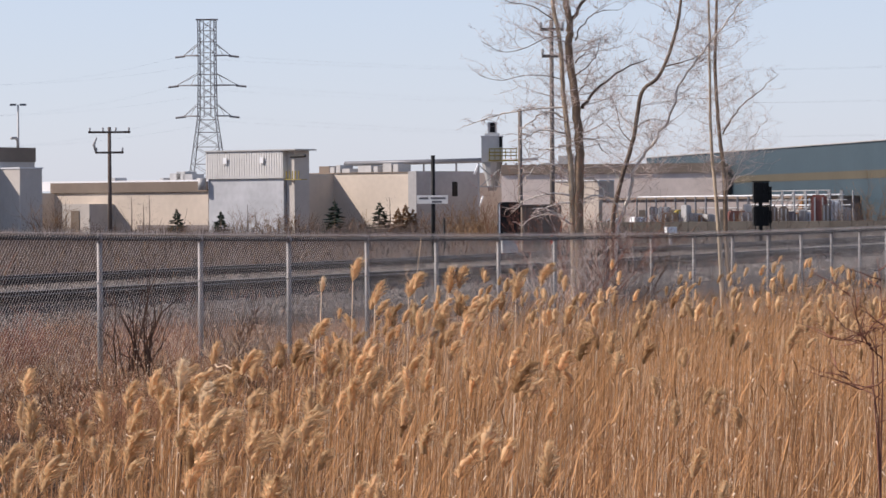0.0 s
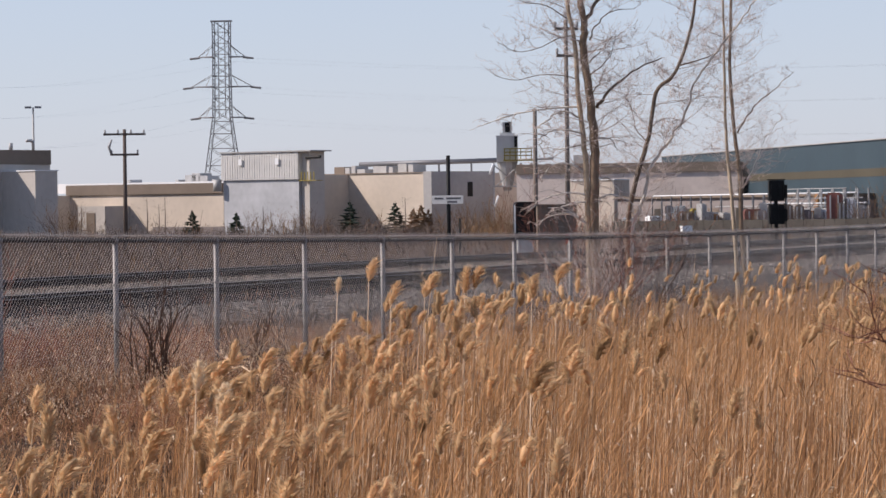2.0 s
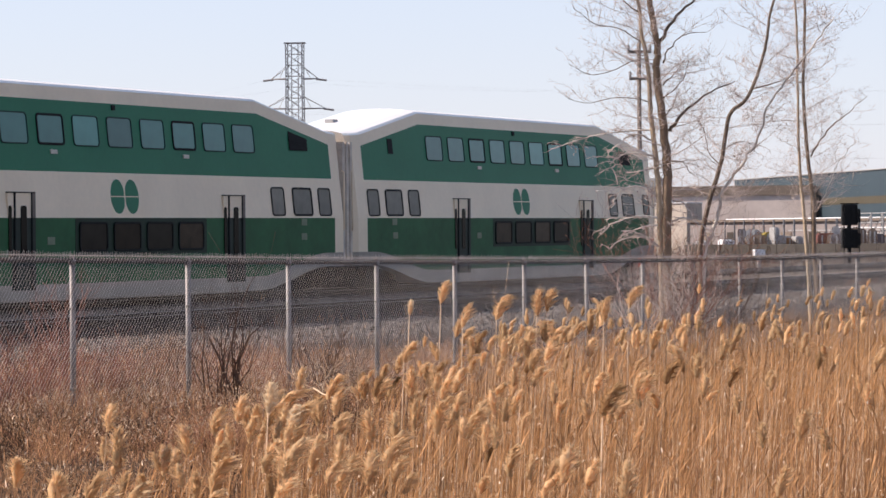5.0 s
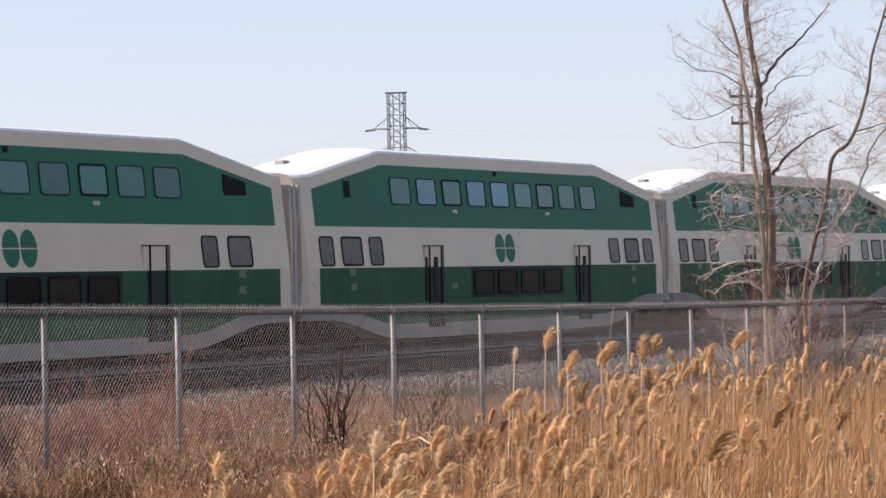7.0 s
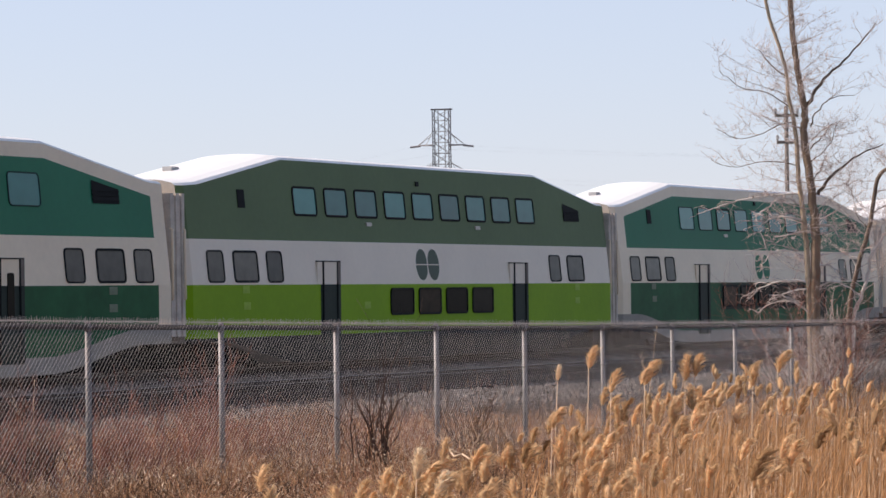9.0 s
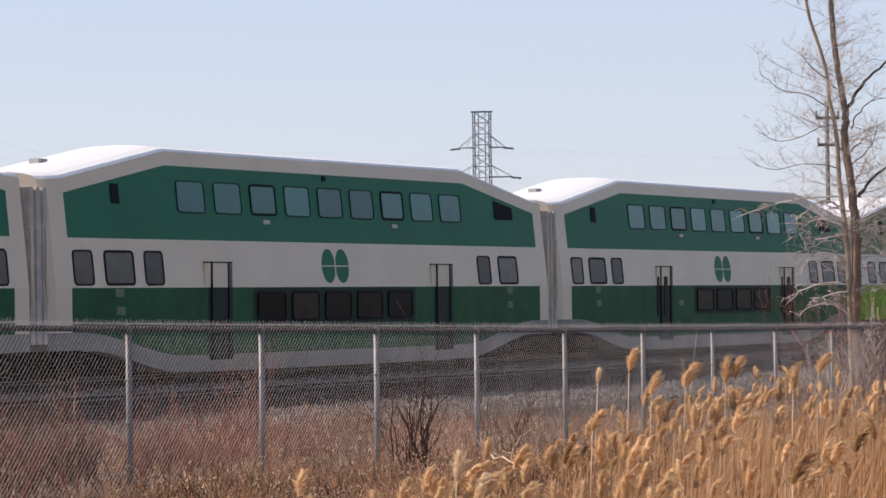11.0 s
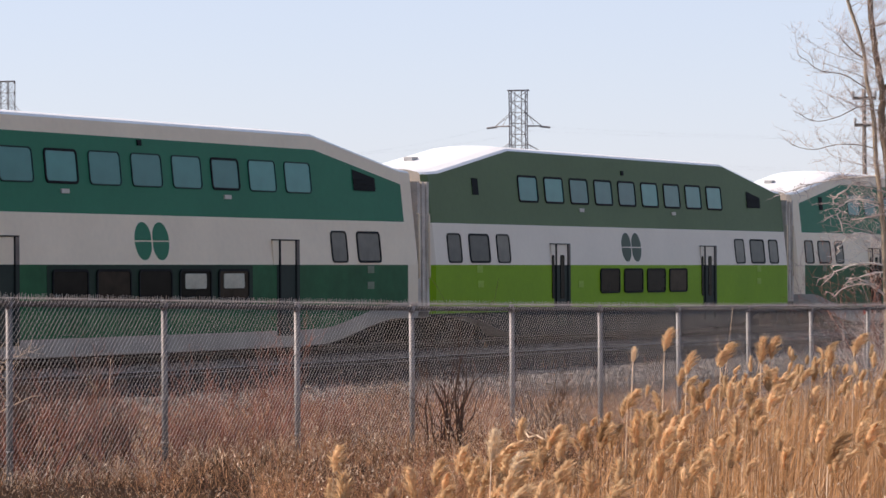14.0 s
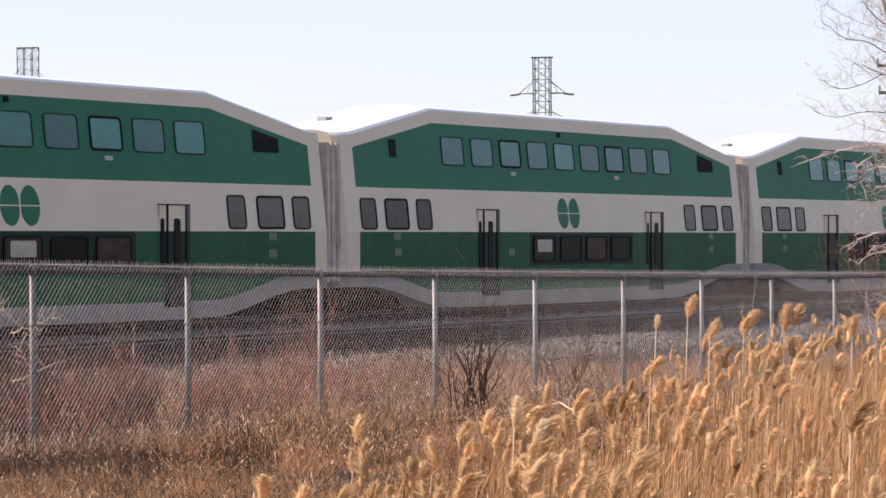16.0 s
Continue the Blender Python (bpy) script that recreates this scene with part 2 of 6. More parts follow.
class Soup:
    """Collects boxes, frustums and sheets into one mesh."""

    def __init__(self):
        self.v, self.f, self.i = [], [], []

    def add(self, verts, faces, mi=0):
        n = len(self.v)
        self.v += [tuple(v) for v in verts]
        self.f += [tuple(n + k for k in f) for f in faces]
        self.i += [mi] * len(faces)

    def box(self, x0, x1, y0, y1, z0, z1, mi=0, m=None):
        vs = [Vector((x, y, z)) for z in (z0, z1) for y in (y0, y1) for x in (x0, x1)]
        if m:
            vs = [m @ v for v in vs]
        self.add(vs, [(0, 2, 3, 1), (4, 5, 7, 6), (0, 1, 5, 4), (2, 6, 7, 3), (0, 4, 6, 2), (1, 3, 7, 5)], mi)

    def tube(self, p0, p1, r0, r1=None, n=6, mi=0, caps=True):
        p0, p1 = Vector(p0), Vector(p1)
        r1 = r0 if r1 is None else r1
        d = (p1 - p0).normalized()
        a = d.orthogonal().normalized()
        b = d.cross(a)
        vs = []
        for p, r in ((p0, r0), (p1, r1)):
            for k in range(n):
                t = 2 * math.pi * k / n
                vs.append(p + (a * math.cos(t) + b * math.sin(t)) * r)
        fs = [(k, (k + 1) % n, n + (k + 1) % n, n + k) for k in range(n)]
        if caps:
            fs += [tuple(range(n - 1, -1, -1)), tuple(range(n, 2 * n))]
        self.add(vs, fs, mi)

    def path(self, pts, radii, n=6, mi=0):
        """A tapering limb through several points, in one skin."""
        pts = [Vector(p) for p in pts]
        vs, fs = [], []
        a = None
        for k, p in enumerate(pts):
            d = (pts[min(k + 1, len(pts) - 1)] - pts[max(k - 1, 0)]).normalized()
            a = d.orthogonal().normalized() if a is None else (a - d * a.dot(d)).normalized()
            b = d.cross(a)
            for j in range(n):
                t = 2 * math.pi * j / n
                vs.append(p + (a * math.cos(t) + b * math.sin(t)) * radii[k])
        for k in range(len(pts) - 1):
            for j in range(n):
                fs.append((k * n + j, k * n + (j + 1) % n, (k + 1) * n + (j + 1) % n, (k + 1) * n + j))
        fs.append(tuple(range(n - 1, -1, -1)))
        fs.append(tuple((len(pts) - 1) * n + j for j in range(n)))
        self.add(vs, fs, mi)

    def mesh(self, name, mats, smooth=False):
        return mesh_of(name, self.v, self.f, mats, self.i, smooth)


def part(name, data, parent, label="", m=None):
    ob = new(name, data)
    ob.parent = parent
    if m is not None:
        ob.matrix_basis = m
    return tagged(ob, label)


def at(yaw, elev, dist):
    """The place seen at that bearing (degrees left), height angle and ground distance from the standpoint."""
    y = radians(yaw)
    return Vector((-math.sin(y) * dist, math.cos(y) * dist, EYE.z + math.tan(radians(elev)) * dist))


# ---- plan ----
TRACK = radians(20.538)                          # heading of the railway, to the right of ahead
ALONG = Vector((math.sin(TRACK), math.cos(TRACK), 0))
ACROSS = Vector((-ALONG.y, ALONG.x, 0))          # away from the camera's side
RAIL = 0.46                                       # top of rail
FAR_TRACK, NEAR_TRACK = 37.58, 33.2               # centre lines, metres to the side
FENCE = radians(19.284)
F_ALONG = Vector((math.sin(FENCE), math.cos(FENCE), 0))
F_ACROSS = Vector((-F_ALONG.y, F_ALONG.x, 0))
F_OFF, F_K0, F_STEP = 17.359, 11.169, 3.05


def fence_top(k):
    q = min(max(k, -3.0), 16.0)
    return 2.087 - 0.00941 * (k + F_K0) * F_STEP + (0.0095 - 0.0185 * q + 0.0017 * q * q)


def ground_z(x, y):
    """Height of the ground: level by the fence, a low ditch where the reeds stand, falling gently far off."""
    k = (x * F_ALONG.x + y * F_ALONG.y) / F_STEP - F_K0
    side = x * F_ACROSS.x + y * F_ACROSS.y - F_OFF
    z = -0.0094 * max(min(k, 25.0), -6.0) * F_STEP - 0.02
    edge = x - (-3.1 + (y - 20) * 0.11)            # positive inside the reeds
    w = min(max((edge + 0.6) / 2.2, 0.0), 1.0)
    if side < 0 and y > 0:
        z -= 1.15 * w * w * (3 - 2 * w) * min(max(-side / 2.0, 0.0), 1.0)
    far = min(max((side - 30) / 120.0, 0.0), 1.0)
    z = z * (1 - far) - 1.0 * far
    return z


def build_ground():
    xs = [-3000, -1200, -500, -240, -120] + [-80 + 1.6 * i for i in range(101)] + [120, 240, 500, 1200, 3000]
    ys = [-3000, -800, -200, -60, -20] + [0.0 + 1.4 * i for i in range(101)] + [180, 240, 330, 450, 700, 1500, 4500]
    vs = [(x, y, ground_z(x, y) + (0.05 * noise.noise((x * 0.4, y * 0.4, 0)) if abs(x) < 90 and 0 < y < 150 else 0)) for y in ys for x in xs]
    w = len(xs)
    fs = [(j * w + i, j * w + i + 1, (j + 1) * w + i + 1, (j + 1) * w + i) for j in range(len(ys) - 1) for i in range(w - 1)]
    tagged(new("ground", mesh_of("ground", vs, fs, [M["earth"]], smooth=True)), "dry brown earth with dead grass litter", "ground", kind="structure")


build_ground()


def rail_pose(s, side, z):
    p = ALONG * s + ACROSS * side
    return Matrix.Translation((p.x, p.y, z)) @ pose(0, 0, 0, 0, 0, 90 - math.degrees(TRACK))


def build_track(side, name, top, shoulders, toe):
    root = tagged(new(name), "railway track with rusty rails on grey ballast", "railway track", "railway tracks")
    root.matrix_world = rail_pose(0, side, top)
    x0, x1 = -150, 700
    s = Soup()
    n = 170
    for k in range(n):
        xa, xb = x0 + (x1 - x0) * k / n, x0 + (x1 - x0) * (k + 1) / n
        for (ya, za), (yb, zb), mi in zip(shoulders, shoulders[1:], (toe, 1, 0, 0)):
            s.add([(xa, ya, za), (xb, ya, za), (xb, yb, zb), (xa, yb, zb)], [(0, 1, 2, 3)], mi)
    part("ballast_bed", s.mesh("ballast_bed", [M["ballast"], M["bed_shade"], M["toe"]]), root, "grey crushed-stone ballast with shade and sunlight coloured into its shoulders")
    for y in (-0.755, 0.755):
        s = Soup()
        half = [(0.07, -0.17), (0.07, -0.155), (0.012, -0.135), (0.009, -0.045), (0.034, -0.035), (0.036, -0.008), (0.028, 0.0)]
        ring = half + [(-a, b) for a, b in reversed(half)]
        n = len(ring)
        s.add([(x, y + a, b) for x in (x0, x1) for a, b in ring], [(k, (k + 1) % n, n + (k + 1) % n, n + k) for k in range(n) if k not in (5, 6, 7)] + [tuple(range(n - 1, -1, -1)), tuple(range(n, 2 * n))])
        s.add([(x, y + a, b) for x in (x0, x1) for a, b in ring], [(k, k + 1, n + k + 1, n + k) for k in (5, 6, 7)], 1)
        part("rail", s.mesh("rail", [M["rail"], M["rail_head"]]), root, "rusty steel rail with a worn bright head")
    s = Soup()
    s.box(-0.11, 0.11, -1.3, 1.3, -0.33, -0.165)
    tie = s.mesh("tie", [M["tie"]])
    for k in range(150):
        part("tie", tie, root, m=pose(45.0 + 0.56 * k, 0, 0, 0, 0, random.uniform(-0.8, 0.8)))


build_track(FAR_TRACK, "railway_track", RAIL, ((-2.5, -0.32), (-1.9, -0.2), (1.75, -0.2), (3.2, -0.75)), 2)
build_track(NEAR_TRACK, "railway_track", 0.29, ((-2.75, -0.30), (-1.7, -0.19), (1.75, -0.19), (2.6, -0.15), (3.0, -0.5)), 1)


def build_service_strip():
    """The gravelled strip between the fence and the near track, falling gently to the weeds."""
    s = Soup()
    for k in range(60):
        a, b = 20 + 3.0 * k, 23 + 3.0 * k
        prof = ((30.55, 0.0), (29.2, -0.06), (27.4, -0.16), (25.6, -0.42))
        for (la, za), (lb, zb) in zip(prof, prof[1:]):
            s.add([(*(ALONG * a + ACROSS * lb).xy, zb), (*(ALONG * b + ACROSS * lb).xy, zb), (*(ALONG * b + ACROSS * la).xy, za), (*(ALONG * a + ACROSS * la).xy, za)], [(0, 1, 2, 3)])
    tagged(new("service_strip", s.mesh("service_strip", [M["gravel"]])), "pale gravel strip beside the near track", "gravel strip", kind="structure")


build_service_strip()


# ---- coaches ----
PITCH = 25.91
FLOOR_MID, SLANT = 1.93, 0.1


def half_width(z):
    return 1.5 - max(0.0, z - FLOOR_MID) * SLANT


def eave(x):
    x = min(x, PITCH - x)
    return 4.14 + (4.86 - 4.14) * min(max((x - 0.9) / 4.44, 0.0), 1.0)


def hem(x):
    """Lower edge of the body: high over the bogies, low between them."""
    x = min(x, PITCH - x)
    t = min(max((x - 1.5) / 4.3, 0.0), 1.0)
    return 0.66 - 0.56 * t * t * (3 - 2 * t)


def coach_body(scheme):
    """Sides, roof and ends in one skin. scheme 0: green with white trim; 1: olive and lime."""
    mats = [M["coach_white"], M["dark_green"], M["deep_green"], M["coach_grey"], M["coach_roof"], M["olive"], M["lime"], M["bright_white"], M["coach_end"], M["dark_skirt"]]
    xs = [0.32, 0.5, 1.12, 1.6, 2.0, 2.4, 2.8, 3.2, 3.6, 4.0, 4.4, 4.8, 5.34, 7, 9, 11, PITCH / 2]
    xs = xs + [PITCH - (1.04 if x == 1.12 else x) for x in reversed(xs[:-1])]
    s = Soup()
    rings = []
    for n, x in enumerate(xs):
        tuck = 0.12 if n in (0, len(xs) - 1) else 0.0
        e, h = eave(x), hem(x)
        levels = [h, h + 0.36 if scheme == 0 else max(0.74, h + 0.06), FLOOR_MID, 2.96, e - 0.30, e]
        side = [(half_width(z) - tuck, z) for z in levels]
        crown = [((half_width(e) - tuck) * math.cos(a), e + 0.17 * math.sin(a)) for a in (0.35, 0.75, 1.15)]
        ring = [(-y, z) for y, z in side] + [(-y, z) for y, z in crown] + [(0, e + 0.17)]
        ring += [(y, z) for y, z in reversed(crown)] + [(y, z) for y, z in reversed(side)]
        rings.append([(x, y, z) for y, z in ring])
    w = len(rings[0])
    for n in range(len(xs) - 1):
        mid = 2 <= n < len(xs) - 3
        for k in range(w - 1):
            j = min(k, w - 2 - k)
            if scheme == 0:
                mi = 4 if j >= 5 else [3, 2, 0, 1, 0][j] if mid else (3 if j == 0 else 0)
            else:
                mi = 4 if j >= 5 else [9, 6, 7, 5, 5][j]
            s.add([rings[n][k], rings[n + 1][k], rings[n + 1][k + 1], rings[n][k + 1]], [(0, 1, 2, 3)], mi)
        s.add([rings[n][0], rings[n][w - 1], rings[n + 1][w - 1], rings[n + 1][0]], [(0, 1, 2, 3)], 3)
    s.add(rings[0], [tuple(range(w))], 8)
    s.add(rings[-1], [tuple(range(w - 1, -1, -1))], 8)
    return s.mesh("coach_body_skin", mats)


def rounded(w, h, r, n=4):
    pts = []
    for cx, cz, a0 in ((w / 2 - r, h / 2 - r, 0), (-w / 2 + r, h / 2 - r, 90), (-w / 2 + r, -h / 2 + r, 180), (w / 2 - r, -h / 2 + r, 270)):
        for k in range(n + 1):
            a = radians(a0 + 90 * k / n)
            pts.append((cx + r * math.cos(a), cz + r * math.sin(a)))
    return pts


def plate(outline, y0, y1, mats, name):
    """A plate in the x-z plane, facing -y at y0, back at y1."""
    n = len(outline)
    vs = [(x, y0, z) for x, z in outline] + [(x, y1, z) for x, z in outline]
    fs = [tuple(range(n - 1, -1, -1)), tuple(range(n, 2 * n))] + [(k, (k + 1) % n, n + (k + 1) % n, n + k) for k in range(n)]
    return mesh_of(name, vs, fs, mats)


def ring_frame(w, h, r, border, depth, m, name):
    a, b = rounded(w, h, r), rounded(w - 2 * border, h - 2 * border, max(r - border, 0.01))
    n = len(a)
    vs = [(x, -depth, z) for x, z in a] + [(x, -depth, z) for x, z in b] + [(x, 0.02, z) for x, z in a] + [(x, 0.0, z) for x, z in b]
    fs = []
    for k in range(n):
        q = (k + 1) % n
        fs += [(k, n + k, n + q, q), (k, q, 2 * n + q, 2 * n + k), (n + k, 3 * n + k, 3 * n + q, n + q)]
    return mesh_of(name, vs, fs, [m])


WIN = {}
for kind, (w, h) in {"upper": (1.24, 0.71), "exit": (1.24, 0.71), "clear": (1.24, 0.71), "wide": (1.2, 0.74), "slim": (0.79, 0.74), "lower": (1.36, 0.68), "lit": (1.36, 0.68), "cab": (0.62, 0.72)}.items():
    edge = {"upper": 0.026, "clear": 0.03, "exit": 0.052, "wide": 0.05, "lower": 0.05, "lit": 0.05}.get(kind, 0.036)
    seal = M["seal" if kind in ("upper", "clear") else "rubber"]
    tint = M[{"lower": "glass_low", "lit": "glass_lit", "wide": "glass_mid", "slim": "glass_mid", "cab": "glass_mid", "clear": "glass_sky"}.get(kind, "glass")]
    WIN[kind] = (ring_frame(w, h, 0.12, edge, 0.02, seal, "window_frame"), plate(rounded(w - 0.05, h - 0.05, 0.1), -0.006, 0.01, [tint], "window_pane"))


def side_pose(x, z, far=False):
    """On the near side (or the far one) of a coach, leaning with the wall."""
    lean = math.degrees(math.atan(SLANT)) if z > FLOOR_MID else 0
    if far:
        return pose(x, half_width(z) + 0.002, z, 0, 0, 180) @ pose(0, 0, 0, -lean)
    return pose(x, -half_width(z) - 0.002, z, -lean)


BAND = {n: plate(rounded(1.66 * n + 0.06, 0.84, 0.06), -0.003, 0.02, [M["window_band"]], "window_band") for n in (4, 5)}
# pale plates stand in for daylight seen through the lower windows
PANE_LIGHT = plate(rounded(0.9, 0.32, 0.05), -0.004, 0.004, [M["pane_light"]], "pane_light_plate")
PANE_LIGHTS = {(9, 3), (9, 4), (10, 0), (11, 1)}


def add_window(coach, kind, x, z, far=False, proud=0.0):
    fr, pane = WIN[kind]
    w = part("window", fr, coach, m=side_pose(x, z, far) @ pose(0, -proud, 0))
    part("pane", pane, w)


def half_disc(mirror):
    """One of the two round leaf shapes of the emblem, with a slot."""
    s = Soup()
    for top in (1, -1):
        pts = []
        for k in range(0, 13):
            a = radians(2.0 + k * (176 / 12))
            pts.append((0.345 * math.cos(a), top * 0.40 * math.sin(a)))
        if mirror > 0:
            pts = [(min(x, 0.315), z) for x, z in pts]
        else:
            pts = [(max(x, -0.315), z) for x, z in pts]
        vs = [(x, -0.006, z) for x, z in pts] + [(x, 0.01, z) for x, z in pts]
        n = len(pts)
        order = range(n) if top < 0 else range(n - 1, -1, -1)
        s.add(vs, [tuple(order)] + [(k, (k + 1) % n, n + (k + 1) % n, n + k) for k in range(n)])
    return s


EMBLEM = {}
for key in ("dark_green", "grey_green"):
    EMBLEM[key] = [half_disc(1).mesh("emblem_leaf", [M[key]]), half_disc(-1).mesh("emblem_leaf", [M[key]])]


def door_meshes(scheme, glazed):
    """A flat pair of leaves, laid out as a recessed door looks from the camera: dark centre post, grey jamb, and tall
    slit panes where glazed.
    """
    s = Soup()
    s.box(-0.60, 0.58, -0.03, 0.05, 2.47, 2.495, 0)
    s.box(-0.35, -0.30, -0.03, 0.05, 0.35, 2.47, 0)
    s.box(0.42, 0.45, -0.02, 0.05, 0.35, 2.47, 0)
    s.box(0.45, 0.58, -0.03, 0.05, FLOOR_MID, 2.47, 1)
    s.box(0.45, 0.58, -0.03, 0.05, 0.35, FLOOR_MID, 2)
    frame_me = s.mesh("door_frame", [M["rubber"], M["jamb"], M["door_dark"]])
    leaves, panes = [], []
    white = M["bright_white" if scheme else "coach_white"]
    for x0, x1, px, pw in ((-0.60, -0.35, -0.52, 0.13), (-0.30, 0.42, 0.08, 0.25)):
        s = Soup()
        s.box(x0, x1, -0.004, 0.03, FLOOR_MID + 0.004, 2.47, 0)
        s.box(x0 + (0.16 if x0 < -0.5 else 0.0), x1, -0.004, 0.03, 0.35, FLOOR_MID, 1)
        leaves.append(s.mesh("door_leaf", [white, M["door_dark"]]))
        panes.append(plate([(x + px, z + 1.62) for x, z in rounded(pw, 1.15, 0.06)], -0.02, 0.01, [M["glass_low"]], "door_pane"))
    return frame_me, leaves, panes


DOORS = {(a, b): door_meshes(a, b) for a in (0, 1) for b in (True, False)}


def add_door(coach, x, scheme, glazed, far=False):
    fr, leaves, panes = DOORS[(scheme, glazed)]
    m = pose(x, 1.502, 0, 0, 0, 180) if far else pose(x, -1.502, 0)
    d = part("door", fr, coach, m=m)
    for leaf, pane in zip(leaves, panes):
        part("door_leaf", leaf, d)
        if glazed:
            part("door_pane", pane, d)


def bogie_meshes():
    s = Soup()
    for y in (-1.08, 1.08):
        s.box(-1.9, 1.9, y - 0.07, y + 0.07, 0.50, 0.66)
        s.box(-0.55, 0.55, y - 0.09, y + 0.09, 0.26, 0.50)
        for x in (-1.3, 1.3):
            s.box(x - 0.2, x + 0.2, y - 0.11, y + 0.11, 0.3, 0.62)
            s.tube((x, y, 0.62), (x, y, 0.8), 0.1, n=8)
    s.box(-0.3, 0.3, -1.1, 1.1, 0.42, 0.7)
    # box added between the wheels to block daylight from behind
    s.box(-2.2, 2.2, -0.6, 0.6, 0.14, 0.58)
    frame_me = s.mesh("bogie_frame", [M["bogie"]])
    s = Soup()
    for y in (-0.76, 0.76):
        s.tube((0, y - 0.065, 0), (0, y + 0.065, 0), 0.42, n=20)
        s.tube((0, y * 0.94 - 0.015, 0), (0, y * 0.94 + 0.015, 0), 0.45, n=20)
    s.tube((0, -0.9, 0), (0, 0.9, 0), 0.08, n=8)
    return frame_me, s.mesh("wheelset", [M["bogie"]])


BOGIE = bogie_meshes()
SKIN = [coach_body(0), coach_body(1)]


def small_box(name, m, w, d, h):
    s = Soup()
    s.box(-w / 2, w / 2, -d / 2, d / 2, -h / 2, h / 2)
    return s.mesh(name, [m])


ROOF_VENT = small_box("roof_vent", M["unit_grey"], 0.34, 0.24, 0.10)
VENT_S = small_box("vent", M["rubber"], 0.34, 0.03, 0.42)
v = Soup()
v.add([(-0.56, -0.015, 0.26), (-0.56, -0.015, -0.24), (0.56, -0.015, -0.24), (0.56, -0.015, 0.08)], [(0, 1, 2, 3)])
for z in (-0.18, -0.08, 0.02):
    v.box(-0.56, 0.56, -0.03, -0.008, z, z + 0.03)
VENT_L = v.mesh("vent_grille", [M["rubber"]])
LAMP_M, LAMP_S = small_box("marker_lamp", M["lens"], 0.30, 0.05, 0.09), small_box("side_lamp", M["rubber"], 0.16, 0.06, 0.12)
PANEL_L = small_box("service_panel", M["panel_lime"], 0.34, 0.012, 0.17)
PANEL_M = small_box("service_panel", M["panel_green"], 0.34, 0.012, 0.17)


def gangway_mesh():
    s = Soup()
    for k in range(5):
        g = 0.04 if k % 2 else 0.0
        s.box(-0.30 + 0.125 * k, -0.30 + 0.125 * (k + 1), -1.40 + g, 1.40 - g, 0.80, 3.95 - g)
    s.box(-0.5, 0.5, -0.12, 0.12, 0.5, 0.78)
    return s.mesh("gangway", [M["gangway"]])


GANGWAY = gangway_mesh()


def hand_rail():
    s = Soup()
    s.path([(0, 0.06, -0.1), (0, 0, -0.07), (0, 0, 1.45), (0, 0.06, 1.48)], [0.03] * 4, 6)
    return s.mesh("handrail", [M["coach_white"]], True)


HANDRAIL = hand_rail()


# dark box added so that no daylight shows under the coach
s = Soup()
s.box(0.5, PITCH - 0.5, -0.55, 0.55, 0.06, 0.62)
DAYLIGHT_BLOCK = s.mesh("daylight_block", [M["bogie"]])


